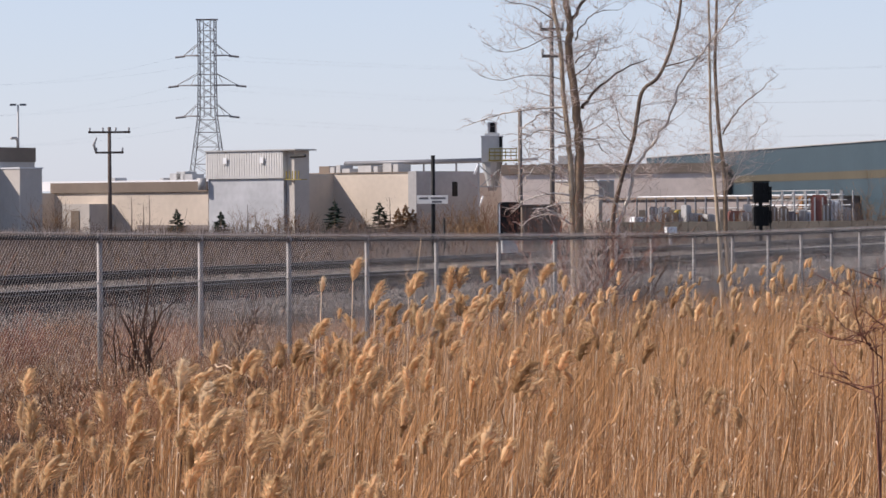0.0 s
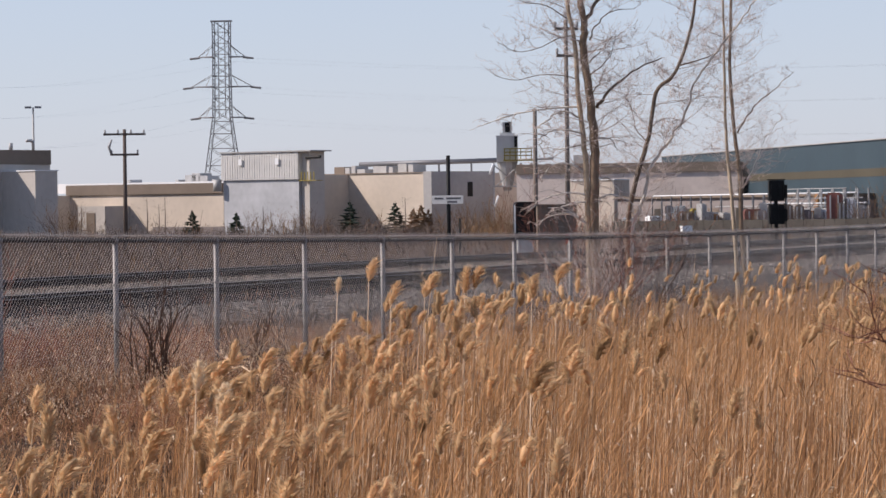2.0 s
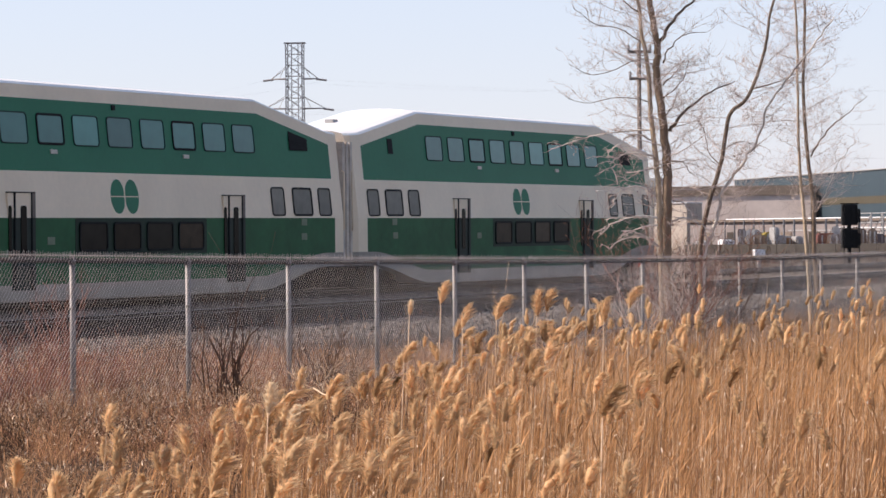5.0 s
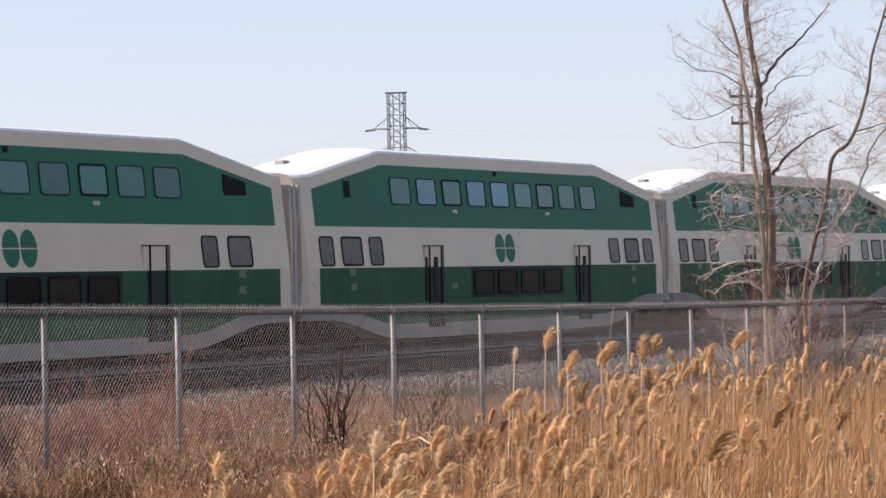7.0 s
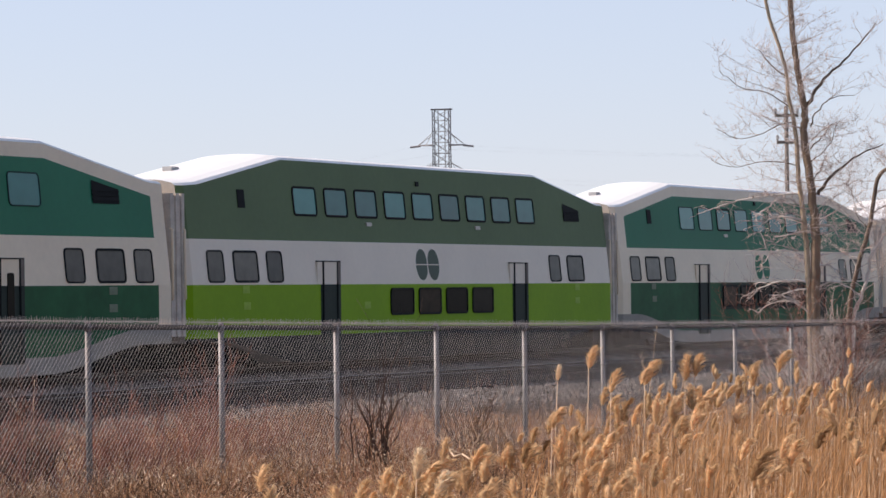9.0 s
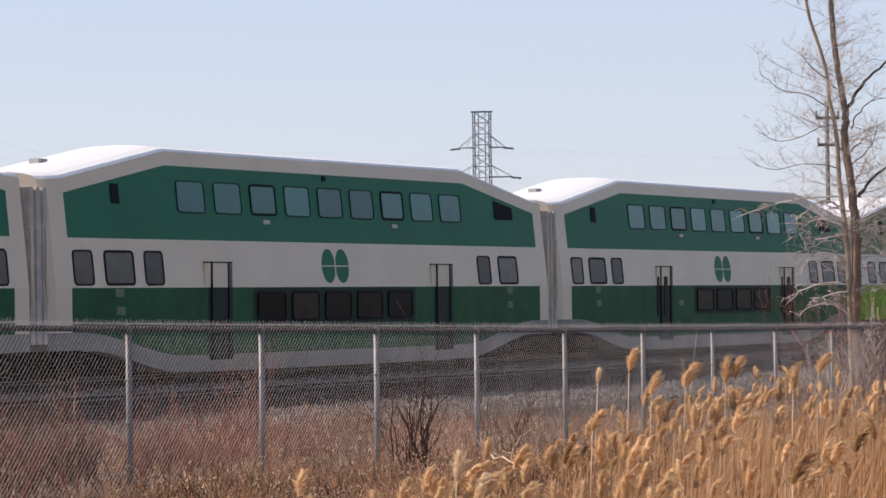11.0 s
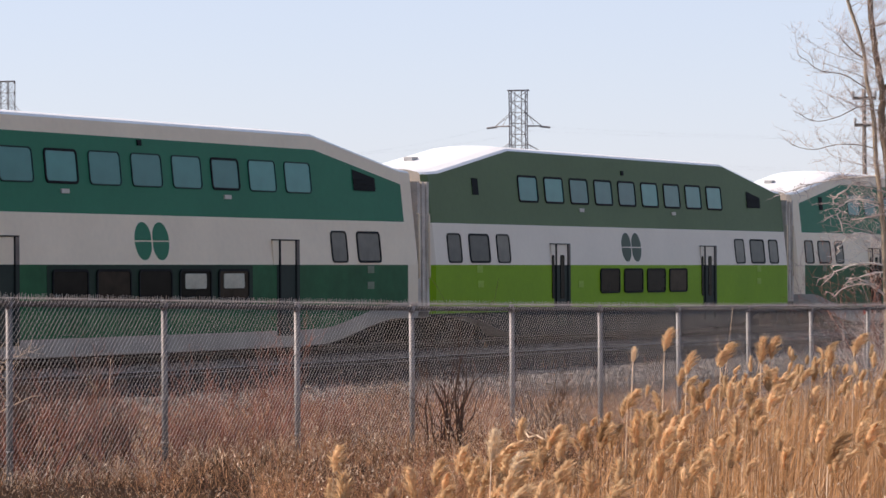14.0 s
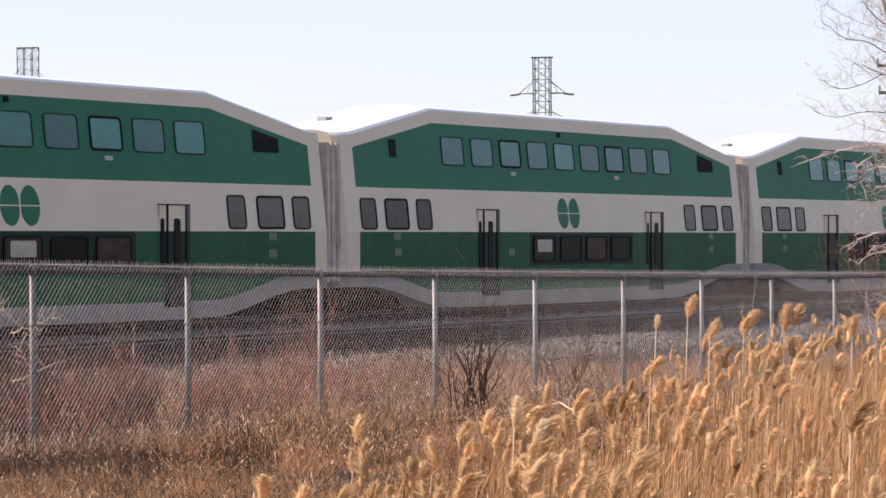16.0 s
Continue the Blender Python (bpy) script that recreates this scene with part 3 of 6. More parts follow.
def build_coach(number, scheme, glazed, right3, lower, cab=False):
    label = "white and lime-green double-deck commuter coach with olive upper band" if scheme else "green and white double-deck commuter coach with white roof"
    if cab:
        label = "green and white double-deck cab coach leading the train"
    coach = tagged(new("railway_coach"), label, "railway coach", "coaches of the train")
    part("body", SKIN[scheme], coach)
    for far in (False, True):
        for k in range(9):
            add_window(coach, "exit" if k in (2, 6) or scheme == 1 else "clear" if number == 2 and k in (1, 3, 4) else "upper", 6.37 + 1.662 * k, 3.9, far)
        ends = [("slim", 1.62), ("wide", 3.07), ("slim", 4.5), ("slim", 21.38), ("wide", 22.88)]
        if right3:
            ends.append(("slim", 24.28) if not cab else ("cab", 24.7))
        for kind, x in ends:
            add_window(coach, kind, x, 2.345, far)
        first = 11.33 if lower == 4 else 9.7
        if scheme == 0:
            part("window_band", BAND[lower], coach, "dark strip round the lower windows", m=side_pose(first + 0.83 * (lower - 1), 1.5, far))
        for k in range(lower):
            add_window(coach, "lit" if (number * 7 + k * 3) % 5 < 2 else "lower", first + 1.66 * k, 1.5, far, proud=0.009)
            if (number, k) in PANE_LIGHTS and not far:
                part("pane_light_plate", PANE_LIGHT, coach, "pale plate imitating daylight seen through the coach", m=side_pose(first + 1.66 * k, 1.58) @ pose(0, -0.02, 0))
        for x in ((8.02, 18.72) if glazed else (7.24, 18.75)):
            add_door(coach, x, scheme, glazed, far)
    for k, me in enumerate(EMBLEM["grey_green" if scheme else "dark_green"]):
        part("emblem", me, coach, m=side_pose(12.63 + 0.70 * k, 2.42))
    part("vent", VENT_S, coach, m=side_pose(3.15, 3.9))
    part("grille", VENT_L, coach, "black louvred air grille", m=side_pose(22.93, 3.9))
    for x in (9.75, 16.35):
        part("marker_lamp", LAMP_M, coach, m=side_pose(x, 3.4))
    part("side_lamp", LAMP_S, coach, m=side_pose(12.8, 4.47))
    for x, z in ((3.0, 1.82), (3.05, 1.45), (22.9, 1.82), (22.9, 1.45), (9.35, 1.42)):
        part("service_panel", PANEL_L if scheme else PANEL_M, coach, m=side_pose(x, z))
    for x in (3.25, PITCH - 3.25):
        b = part("bogie", BOGIE[0], coach, m=pose(x, 0, 0))
        for dx in (-1.3, 1.3):
            part("wheelset", BOGIE[1], b, m=pose(dx, 0, 0.45))
    part("roof_vent", ROOF_VENT, coach, m=pose(2.6, 0.2, eave(2.6) + 0.19))
    part("gangway", GANGWAY, coach)
    part("daylight_block", DAYLIGHT_BLOCK, coach, "dark box in place of the underframe, added to block daylight under the coach")
    for x in (0.28, PITCH - 0.28):
        part("handrail", HANDRAIL, coach, m=pose(x, -1.43, 1.7))
    if cab:
        s = Soup()
        s.box(PITCH - 0.34, PITCH - 0.26, -0.9, 0.9, 2.1, 2.85, 0)
        part("windscreen", s.mesh("windscreen", [M["glass"]]), coach, "dark cab windscreen")
        s = Soup()
        s.box(PITCH - 0.34, PITCH - 0.2, -1.36, -1.1, 1.98, 2.7, 0)
        part("mirror", s.mesh("mirror", [M["rubber"]]), coach)
        for y in (-0.8, 0.8):
            s = Soup()
            s.tube((PITCH - 0.34, y, 1.4), (PITCH - 0.22, y, 1.4), 0.12, n=12)
            part("headlight", s.mesh("headlight", [M["lens"]]), coach)
    return coach


#        scheme, glazed doors, third end window, lower windows
TRAIN = [(0, True, True, 4, True), (0, True, True, 4, False), (0, True, True, 4, False), (0, False, False, 5, False),
         (1, False, False, 4, False), (0, True, True, 4, False), (0, False, False, 5, False), (0, True, True, 4, False),
         (1, True, True, 4, False), (0, False, False, 5, False), (0, True, True, 4, False), (0, True, True, 4, False)]
COACHES = [build_coach(n, *c[:4], cab=c[4]) for n, c in enumerate(TRAIN)]


# ---- fence ----
def fence_at(k, z=0.0):
    p = F_ALONG * ((k + F_K0) * F_STEP) + F_ACROSS * F_OFF
    return Vector((p.x, p.y, z))


FENCE_H = 1.83


def build_fence():
    root = tagged(new("fence"), "galvanised chain-link fence with round posts and top rail", "fence")
    s = Soup()
    s.tube((0, 0, -0.3), (0, 0, FENCE_H), 0.033, n=10)
    s.tube((0, 0, FENCE_H), (0, 0, FENCE_H + 0.025), 0.034, 0.025, n=10)
    s.tube((-0.0, 0, FENCE_H - 0.08), (0, 0, FENCE_H - 0.02), 0.041, n=10)
    for z in (0.35, 0.8, 1.25):
        s.tube((0, 0, z), (0, 0, z + 0.025), 0.042, n=8)
    post = s.mesh("fence_post", [M["galv"]], True)
    s = Soup()
    s.tube((0, 0, -0.035), (F_STEP, 0, -0.035), 0.030, n=10)
    rail = s.mesh("top_rail", [M["top_rail"]], True)
    s = Soup()
    pitch, r, top = 0.076, 0.0014, FENCE_H + 0.035
    n = int((F_STEP + top) / pitch) + 1
    for d in (1, -1):
        for k in range(n):
            xa = -top + k * pitch if d > 0 else k * pitch
            pts = []
            a, b = Vector((xa, 0.004 * d, 0.02)), Vector((xa + d * top, 0.004 * d, top))
            t0, t1 = 0.0, 1.0
            for lim, sign in ((0.0, 1), (F_STEP, -1)):
                fa, fb = sign * (a.x - lim), sign * (b.x - lim)
                if fa < 0 and fb < 0:
                    t1 = -1
                elif fa < 0:
                    t0 = max(t0, -fa / (fb - fa))
                elif fb < 0:
                    t1 = min(t1, fa / (fa - fb))
            if t1 - t0 > 0.01:
                # one slant's wires are thicker, standing for the light they catch
                s.tube(a.lerp(b, t0), a.lerp(b, t1), r * (1.35 if d > 0 else 0.5), n=3, caps=False)
    for k in range(int(F_STEP / pitch * 2)):
        x = k * pitch / 2 + random.uniform(-0.004, 0.004)
        s.tube((x, 0, top - 0.03), (x + random.uniform(-0.015, 0.015), random.uniform(-0.01, 0.01), top + random.uniform(0.015, 0.04)), 0.0042, 0.002, n=3)
    s.tube((0, -0.004, top - 0.012), (F_STEP, -0.004, top - 0.012), 0.0042, n=4, caps=False)
    net = s.mesh("chain_link", [M["wire"]])
    turn = 90 - math.degrees(FENCE)
    for k in range(-6, 34):
        a, b = fence_at(k, fence_top(k)), fence_at(k + 1, fence_top(k + 1))
        part("post", post, root, m=pose(a.x, a.y, a.z - FENCE_H, 0, 0, turn))
        pitch_deg = -math.degrees(math.asin((b.z - a.z) / F_STEP))
        m = pose(a.x, a.y, a.z, 0, 0, turn) @ pose(0, 0, 0, 0, pitch_deg, 0)
        part("top_rail", rail, root, m=m)
        tagged(part("chain_link", net, root, m=m @ pose(0, -0.05, -FENCE_H)), kind="stuff")


build_fence()


# ---- plants ----
def fast_mesh(name, vs, tris, mats, index=None):
    me = bpy.data.meshes.new(name)
    me.vertices.add(len(vs))
    me.vertices.foreach_set("co", np.ascontiguousarray(vs, dtype=np.float32).ravel())
    me.loops.add(len(tris) * 3)
    me.loops.foreach_set("vertex_index", np.ascontiguousarray(tris, dtype=np.int32).ravel())
    me.polygons.add(len(tris))
    me.polygons.foreach_set("loop_start", np.arange(0, len(tris) * 3, 3, dtype=np.int32))
    for m in mats:
        me.materials.append(m)
    if index is not None:
        me.polygons.foreach_set("material_index", np.ascontiguousarray(index, dtype=np.int32))
    me.polygons.foreach_set("use_smooth", np.ones(len(tris), dtype=bool))
    me.update(calc_edges=True)
    return me


def join_arrays(groups):
    """Groups of (verts, tris, material) to one set."""
    vs, fs, mi, n = [], [], [], 0
    for v_, f_, m_ in groups:
        vs.append(v_)
        fs.append(f_ + n)
        mi.append(np.full(len(f_), m_))
        n += len(v_)
    return np.concatenate(vs), np.concatenate(fs), np.concatenate(mi)


def stalk_arrays(base, tip, width, rng, bend=0.1, taper=0.8):
    n = len(base)
    length = np.linalg.norm(tip - base, axis=1, keepdims=True)
    mid = (base + tip) / 2 + rng.normal(0, 1, (n, 3)) * np.array([bend, bend, 0]) * length * 0.3
    a = rng.uniform(0, 6.283, n)
    vs = np.zeros((n, 7, 3))
    for k in range(3):
        off = np.stack([np.cos(a + k * 2.094), np.sin(a + k * 2.094), np.zeros(n)], 1) * (width / 2)[:, None]
        vs[:, k] = base + off
        vs[:, 3 + k] = mid + off * taper
    vs[:, 6] = tip
    f = []
    for k in range(3):
        q = (k + 1) % 3
        f += [(k, q, 3 + q), (k, 3 + q, 3 + k), (3 + k, 3 + q, 6)]
    return vs.reshape(-1, 3), (np.array(f)[None] + (np.arange(n) * 7)[:, None, None]).reshape(-1, 3)


def plume_arrays(tip, lean, size, rng, lobes=30, hairs=60, fatness=0.44, hair=0.009):
    """A feathery head above each tip: overlapping pointed tufts along a nodding axis, with loose fine hairs round them."""
    n = len(tip)
    lx, ly = lean[:, 0:1], lean[:, 1:2]
    bend = np.sqrt(lx * lx + ly * ly)
    full = size[:, None, None]

    def axis(t):
        return np.stack([lx * t * t, ly * t * t, t - 0.40 * t * t * bend], -1) * full

    def girth(t):
        return np.clip(np.sin(np.clip(0.12 + t * 0.84, 0, 1) * np.pi), 0, 1) ** 0.7 * fatness * rng.uniform(0.55, 1.1, t.shape)

    def heading(t):
        way = np.stack([2 * lx * t, 2 * ly * t, 1 - 0.8 * t * bend], -1)
        return way / np.linalg.norm(way, axis=-1, keepdims=True)

    # woolly body
    rings, sides = 6, 5
    t = np.tile(np.linspace(0.0, 1.0, rings), (n, 1))
    body = tip[:, None, :] + axis(t)
    g = np.clip(np.sin((0.10 + t * 0.84) * np.pi), 0, 1) ** 0.6 * fatness * 0.45
    ang = np.arange(sides) * (2 * np.pi / sides)
    rad = g[:, :, None] * rng.uniform(0.3, 1.15, (n, rings, sides))
    ring = np.stack([np.cos(ang)[None, None] * rad + 0.35 * g[:, :, None] * np.tanh(4 * lx)[:, :, None], np.sin(ang)[None, None] * rad, rng.normal(0, 0.05, (n, rings, sides))], -1) * full[..., None]
    core = (body[:, :, None, :] + ring).reshape(-1, 3)
    f = []
    for r in range(rings - 1):
        for q in range(sides):
            a, b = r * sides + q, r * sides + (q + 1) % sides
            f += [(a, b, b + sides), (a, b + sides, a + sides)]
    f += [((rings - 1) * sides, (rings - 1) * sides + q, (rings - 1) * sides + q + 1) for q in range(1, sides - 1)]
    core_f = (np.array(f)[None] + (np.arange(n) * rings * sides)[:, None, None]).reshape(-1, 3)
    # tufts: flat slivers pointing up and out, combed to the lee side
    t = rng.uniform(0.0, 0.95, (n, lobes))
    ang = rng.uniform(0, 6.283, (n, lobes))
    out = np.stack([np.cos(ang) + 0.45 * np.tanh(4 * lx), np.sin(ang), 0 * ang], -1) * (girth(t))[..., None]
    root = tip[:, None, :] + axis(t) + out * full * 0.25
    way = heading(t) * rng.uniform(0.10, 0.24, (n, lobes, 1)) + out * rng.uniform(0.3, 0.8, (n, lobes, 1)) + rng.normal(0, 0.03, (n, lobes, 3))
    end = root + way * full
    u = np.cross(way, rng.normal(0, 1, (n, lobes, 3)))
    u = u / (np.linalg.norm(u, axis=-1, keepdims=True) + 1e-9)
    thick = full * rng.uniform(0.014, 0.034, (n, lobes, 1))
    mid = root * 0.55 + end * 0.45
    vs = np.concatenate([core, np.stack([root, mid + u * thick, mid - u * thick, end], 2).reshape(-1, 3)])
    f = np.array([(0, 1, 2), (1, 3, 2)])
    tuft_f = np.concatenate([core_f, (f[None] + (np.arange(n * lobes) * 4)[:, None, None]).reshape(-1, 3) + len(core)])
    # loose hairs
    t = rng.uniform(0.0, 1.0, (n, hairs)) ** 0.85
    ang = rng.uniform(0, 6.283, (n, hairs))
    out = np.stack([np.cos(ang) + 0.4 * np.tanh(4 * lx), np.sin(ang), 0 * ang - 0.1], -1) * girth(t)[..., None] * full
    root = tip[:, None, :] + axis(t) + out * 0.3
    way = heading(t)
    end = root + out * rng.uniform(0.5, 1.15, (n, hairs, 1)) + way * full * rng.uniform(0.05, 0.22, (n, hairs, 1))
    w = np.cross(way, rng.normal(0, 1, (n, hairs, 3)))
    w = w / (np.linalg.norm(w, axis=-1, keepdims=True) + 1e-9) * full * hair
    hv = np.stack([root - w, root + w, end], 2).reshape(-1, 3)
    hair_f = (np.array([(0, 1, 2)])[None] + (np.arange(n * hairs) * 3)[:, None, None]).reshape(-1, 3) + len(vs)
    return np.concatenate([vs, hv]), np.concatenate([tuft_f, hair_f])


def fleck_arrays(p, size, rng):
    """Small slivers of seed and leaf, mostly upright."""
    n = len(p)
    way = rng.normal(0, 0.6, (n, 3)) + np.array([0.1, 0, 1.0])
    side = np.cross(way, rng.normal(0, 1, (n, 3)))
    side = side / (np.linalg.norm(side, axis=1, keepdims=True) + 1e-9)
    s_ = size[:, None]
    vs = np.stack([p - side * s_ * 0.6, p + side * s_ * 0.6, p + way * s_ * rng.uniform(1.2, 3.2, (n, 1))], 1)
    return vs.reshape(-1, 3), np.arange(n * 3).reshape(-1, 3)


def blade_arrays(base, direction, length, width, droop, rng):
    """Drooping leaf blades, two segments, folded."""
    n = len(base)
    d = np.stack([np.cos(direction), np.sin(direction), np.zeros(n)], 1)
    side = np.stack([-np.sin(direction), np.cos(direction), np.zeros(n)], 1) * (width / 2)[:, None]
    up = np.array([0, 0, 1.0])
    p1 = base + d * (length * 0.45)[:, None] + up * (length * (0.5 - droop * 0.25))[:, None]
    p2 = p1 + d * (length * 0.5)[:, None] + up * (length * (0.25 - droop))[:, None]
    vs = np.stack([base - side * 0.6, base + side * 0.6, p1 - side, p1 + side, p2], 1)
    f = np.array([(0, 1, 3), (0, 3, 2), (2, 3, 4)])
    return vs.reshape(-1, 3), (f[None] + (np.arange(n) * 5)[:, None, None]).reshape(-1, 3)


GZ = np.vectorize(ground_z)


def reed_edge(y):
    return -3.1 + (y - 20) * 0.11 - 0.55 * np.exp(-((y - 24.0) / 3.0) ** 2)


def fence_side(x, y):
    return x * F_ACROSS.x + y * F_ACROSS.y - F_OFF


REED_BANDS = []


def build_reeds():
    rng = np.random.default_rng(5)
    bands = [17.5 + 1.5 * k for k in range(11)] + [34, 36, 38.5, 41.5, 45, 49, 54, 60, 67, 76]
    for y0, y1 in zip(bands, bands[1:]):
        mid = (y0 + y1) / 2
        left, right = reed_edge(mid) - 0.9, 0.17 * mid + 0.6
        area = (right - left) * (y1 - y0)
        n = int(area * (84 if mid < 34 else 54 if mid < 50 else 30))
        x, y = rng.uniform(left, right, n), rng.uniform(y0, y1, n)
        edge = x - reed_edge(y)
        keep = (edge > rng.exponential(0.28, n) - 0.05) & (fence_side(x, y) < -0.35)
        x, y, edge = x[keep], y[keep], edge[keep]
        n = len(x)
        if n < 5:
            continue
        clump = np.array([noise.noise((a * 0.55, b * 0.45, 3.0)) for a, b in zip(x, y)])
        g = GZ(x, y)
        tall = 0.42 + 0.13 * np.clip((y - 24) / 10, 0, 1)
        top = tall + 0.20 * clump + rng.normal(0.0, 0.10, n)
        # a taller stand at the back of the open edge
        stand = np.exp(-((x + 0.35) / 0.6) ** 2 - ((y - 37.0) / 2.6) ** 2)
        top += 0.15 * stand
        top -= 0.14 * np.clip(1.2 - edge, 0, 1) * np.clip((33 - y) / 3, 0, 1)
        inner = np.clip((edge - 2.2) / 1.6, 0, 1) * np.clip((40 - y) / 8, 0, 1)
        top -= 0.05 * inner + 0.12 * rng.uniform(0, 1, n)
        base = np.stack([x, y, g - 0.05], 1)
        h = top - g
        lean = np.stack([rng.normal(0.05, 0.05, n), rng.normal(0.0, 0.05, n)], 1)
        # seed heads: thick along the open edge and at the back, rare in the middle
        patch = np.clip(0.45 + 2.4 * np.array([noise.noise((a * 0.9, b * 0.7, 17.0)) for a, b in zip(x, y)]), 0.08, 2.3)
        prob = (np.where(y > 36, 0.045, 0.06) * (1 - inner) + 0.008 * inner + 0.24 * np.exp(-np.clip(edge, 0, 9) / 0.55)) * patch + 0.10 * stand
        has = rng.uniform(0, 1, n) < prob
        top = top + np.where(has, rng.uniform(0.0, 0.20, n) * (0.5 + 0.5 * patch), 0) + np.where(has & (rng.uniform(0, 1, n) < 0.008), 0.25, 0)
        tip = np.stack([x + lean[:, 0] * h, y + lean[:, 1] * h, top], 1)
        pale = rng.uniform(0, 1, n) < 0.16
        # brown stalks, more of them further in: shade there put into colour
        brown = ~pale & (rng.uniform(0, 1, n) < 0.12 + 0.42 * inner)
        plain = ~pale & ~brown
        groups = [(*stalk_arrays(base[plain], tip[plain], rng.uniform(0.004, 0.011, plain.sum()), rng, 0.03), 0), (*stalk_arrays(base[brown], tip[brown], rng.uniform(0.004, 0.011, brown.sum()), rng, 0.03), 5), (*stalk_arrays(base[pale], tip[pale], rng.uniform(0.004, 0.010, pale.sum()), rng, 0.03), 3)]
        k = int(has.sum())
        if k:
            pl = np.stack([rng.normal(0.20, 0.22, k), rng.normal(0.0, 0.22, k)], 1)
            dull = rng.uniform(0, 1, k) < np.where(mid < 30, 0.05, 0.12)
            big = rng.uniform(0.14, 0.25, k) * rng.choice([0.75, 1.0, 1.1], k)
            for sel, mi in ((~dull, 1), (dull, 4)):
                if sel.any():
                    groups.append((*plume_arrays(tip[has][sel] - [0, 0, 0.02], pl[sel], big[sel], rng, 90 if mid < 40 else 40, 260 if mid < 40 else 90), mi))
        # dead leaf blades, mostly hanging along the stalks
        m = int(n * 0.4)
        pick = rng.integers(0, n, m)
        t = rng.uniform(0.45, 0.97, m)[:, None]
        lb = base[pick] * (1 - t) + tip[pick] * t
        groups.append((*blade_arrays(lb, rng.normal(0.0, 1.2, m), rng.uniform(0.10, 0.26, m), rng.uniform(0.006, 0.013, m), rng.uniform(-0.9, 0.2, m), rng), 0))
        # scraps of leaf, their pale colour standing for sun on them
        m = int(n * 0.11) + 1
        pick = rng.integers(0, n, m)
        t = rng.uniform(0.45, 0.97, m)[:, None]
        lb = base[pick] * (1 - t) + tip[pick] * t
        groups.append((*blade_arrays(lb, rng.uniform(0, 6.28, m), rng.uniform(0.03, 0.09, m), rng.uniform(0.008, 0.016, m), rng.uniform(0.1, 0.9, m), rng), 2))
        vs, fs, mi = join_arrays(groups)
        origin = np.array([(left + right) / 2, mid, -1.2])
        ob = new("reed_bed", fast_mesh("reed_bed", vs - origin, fs, [M["reed"], M["plume"], M["weed_pale"], M["reed_pale"], M["plume_brown"], M["reed_brown_shade"]], mi))
        ob.location = origin
        tagged(ob, "dense dry golden reeds with feathery seed heads", "reeds", "reed beds", "stuff")
        REED_BANDS.append((ob, Vector(origin)))


build_reeds()


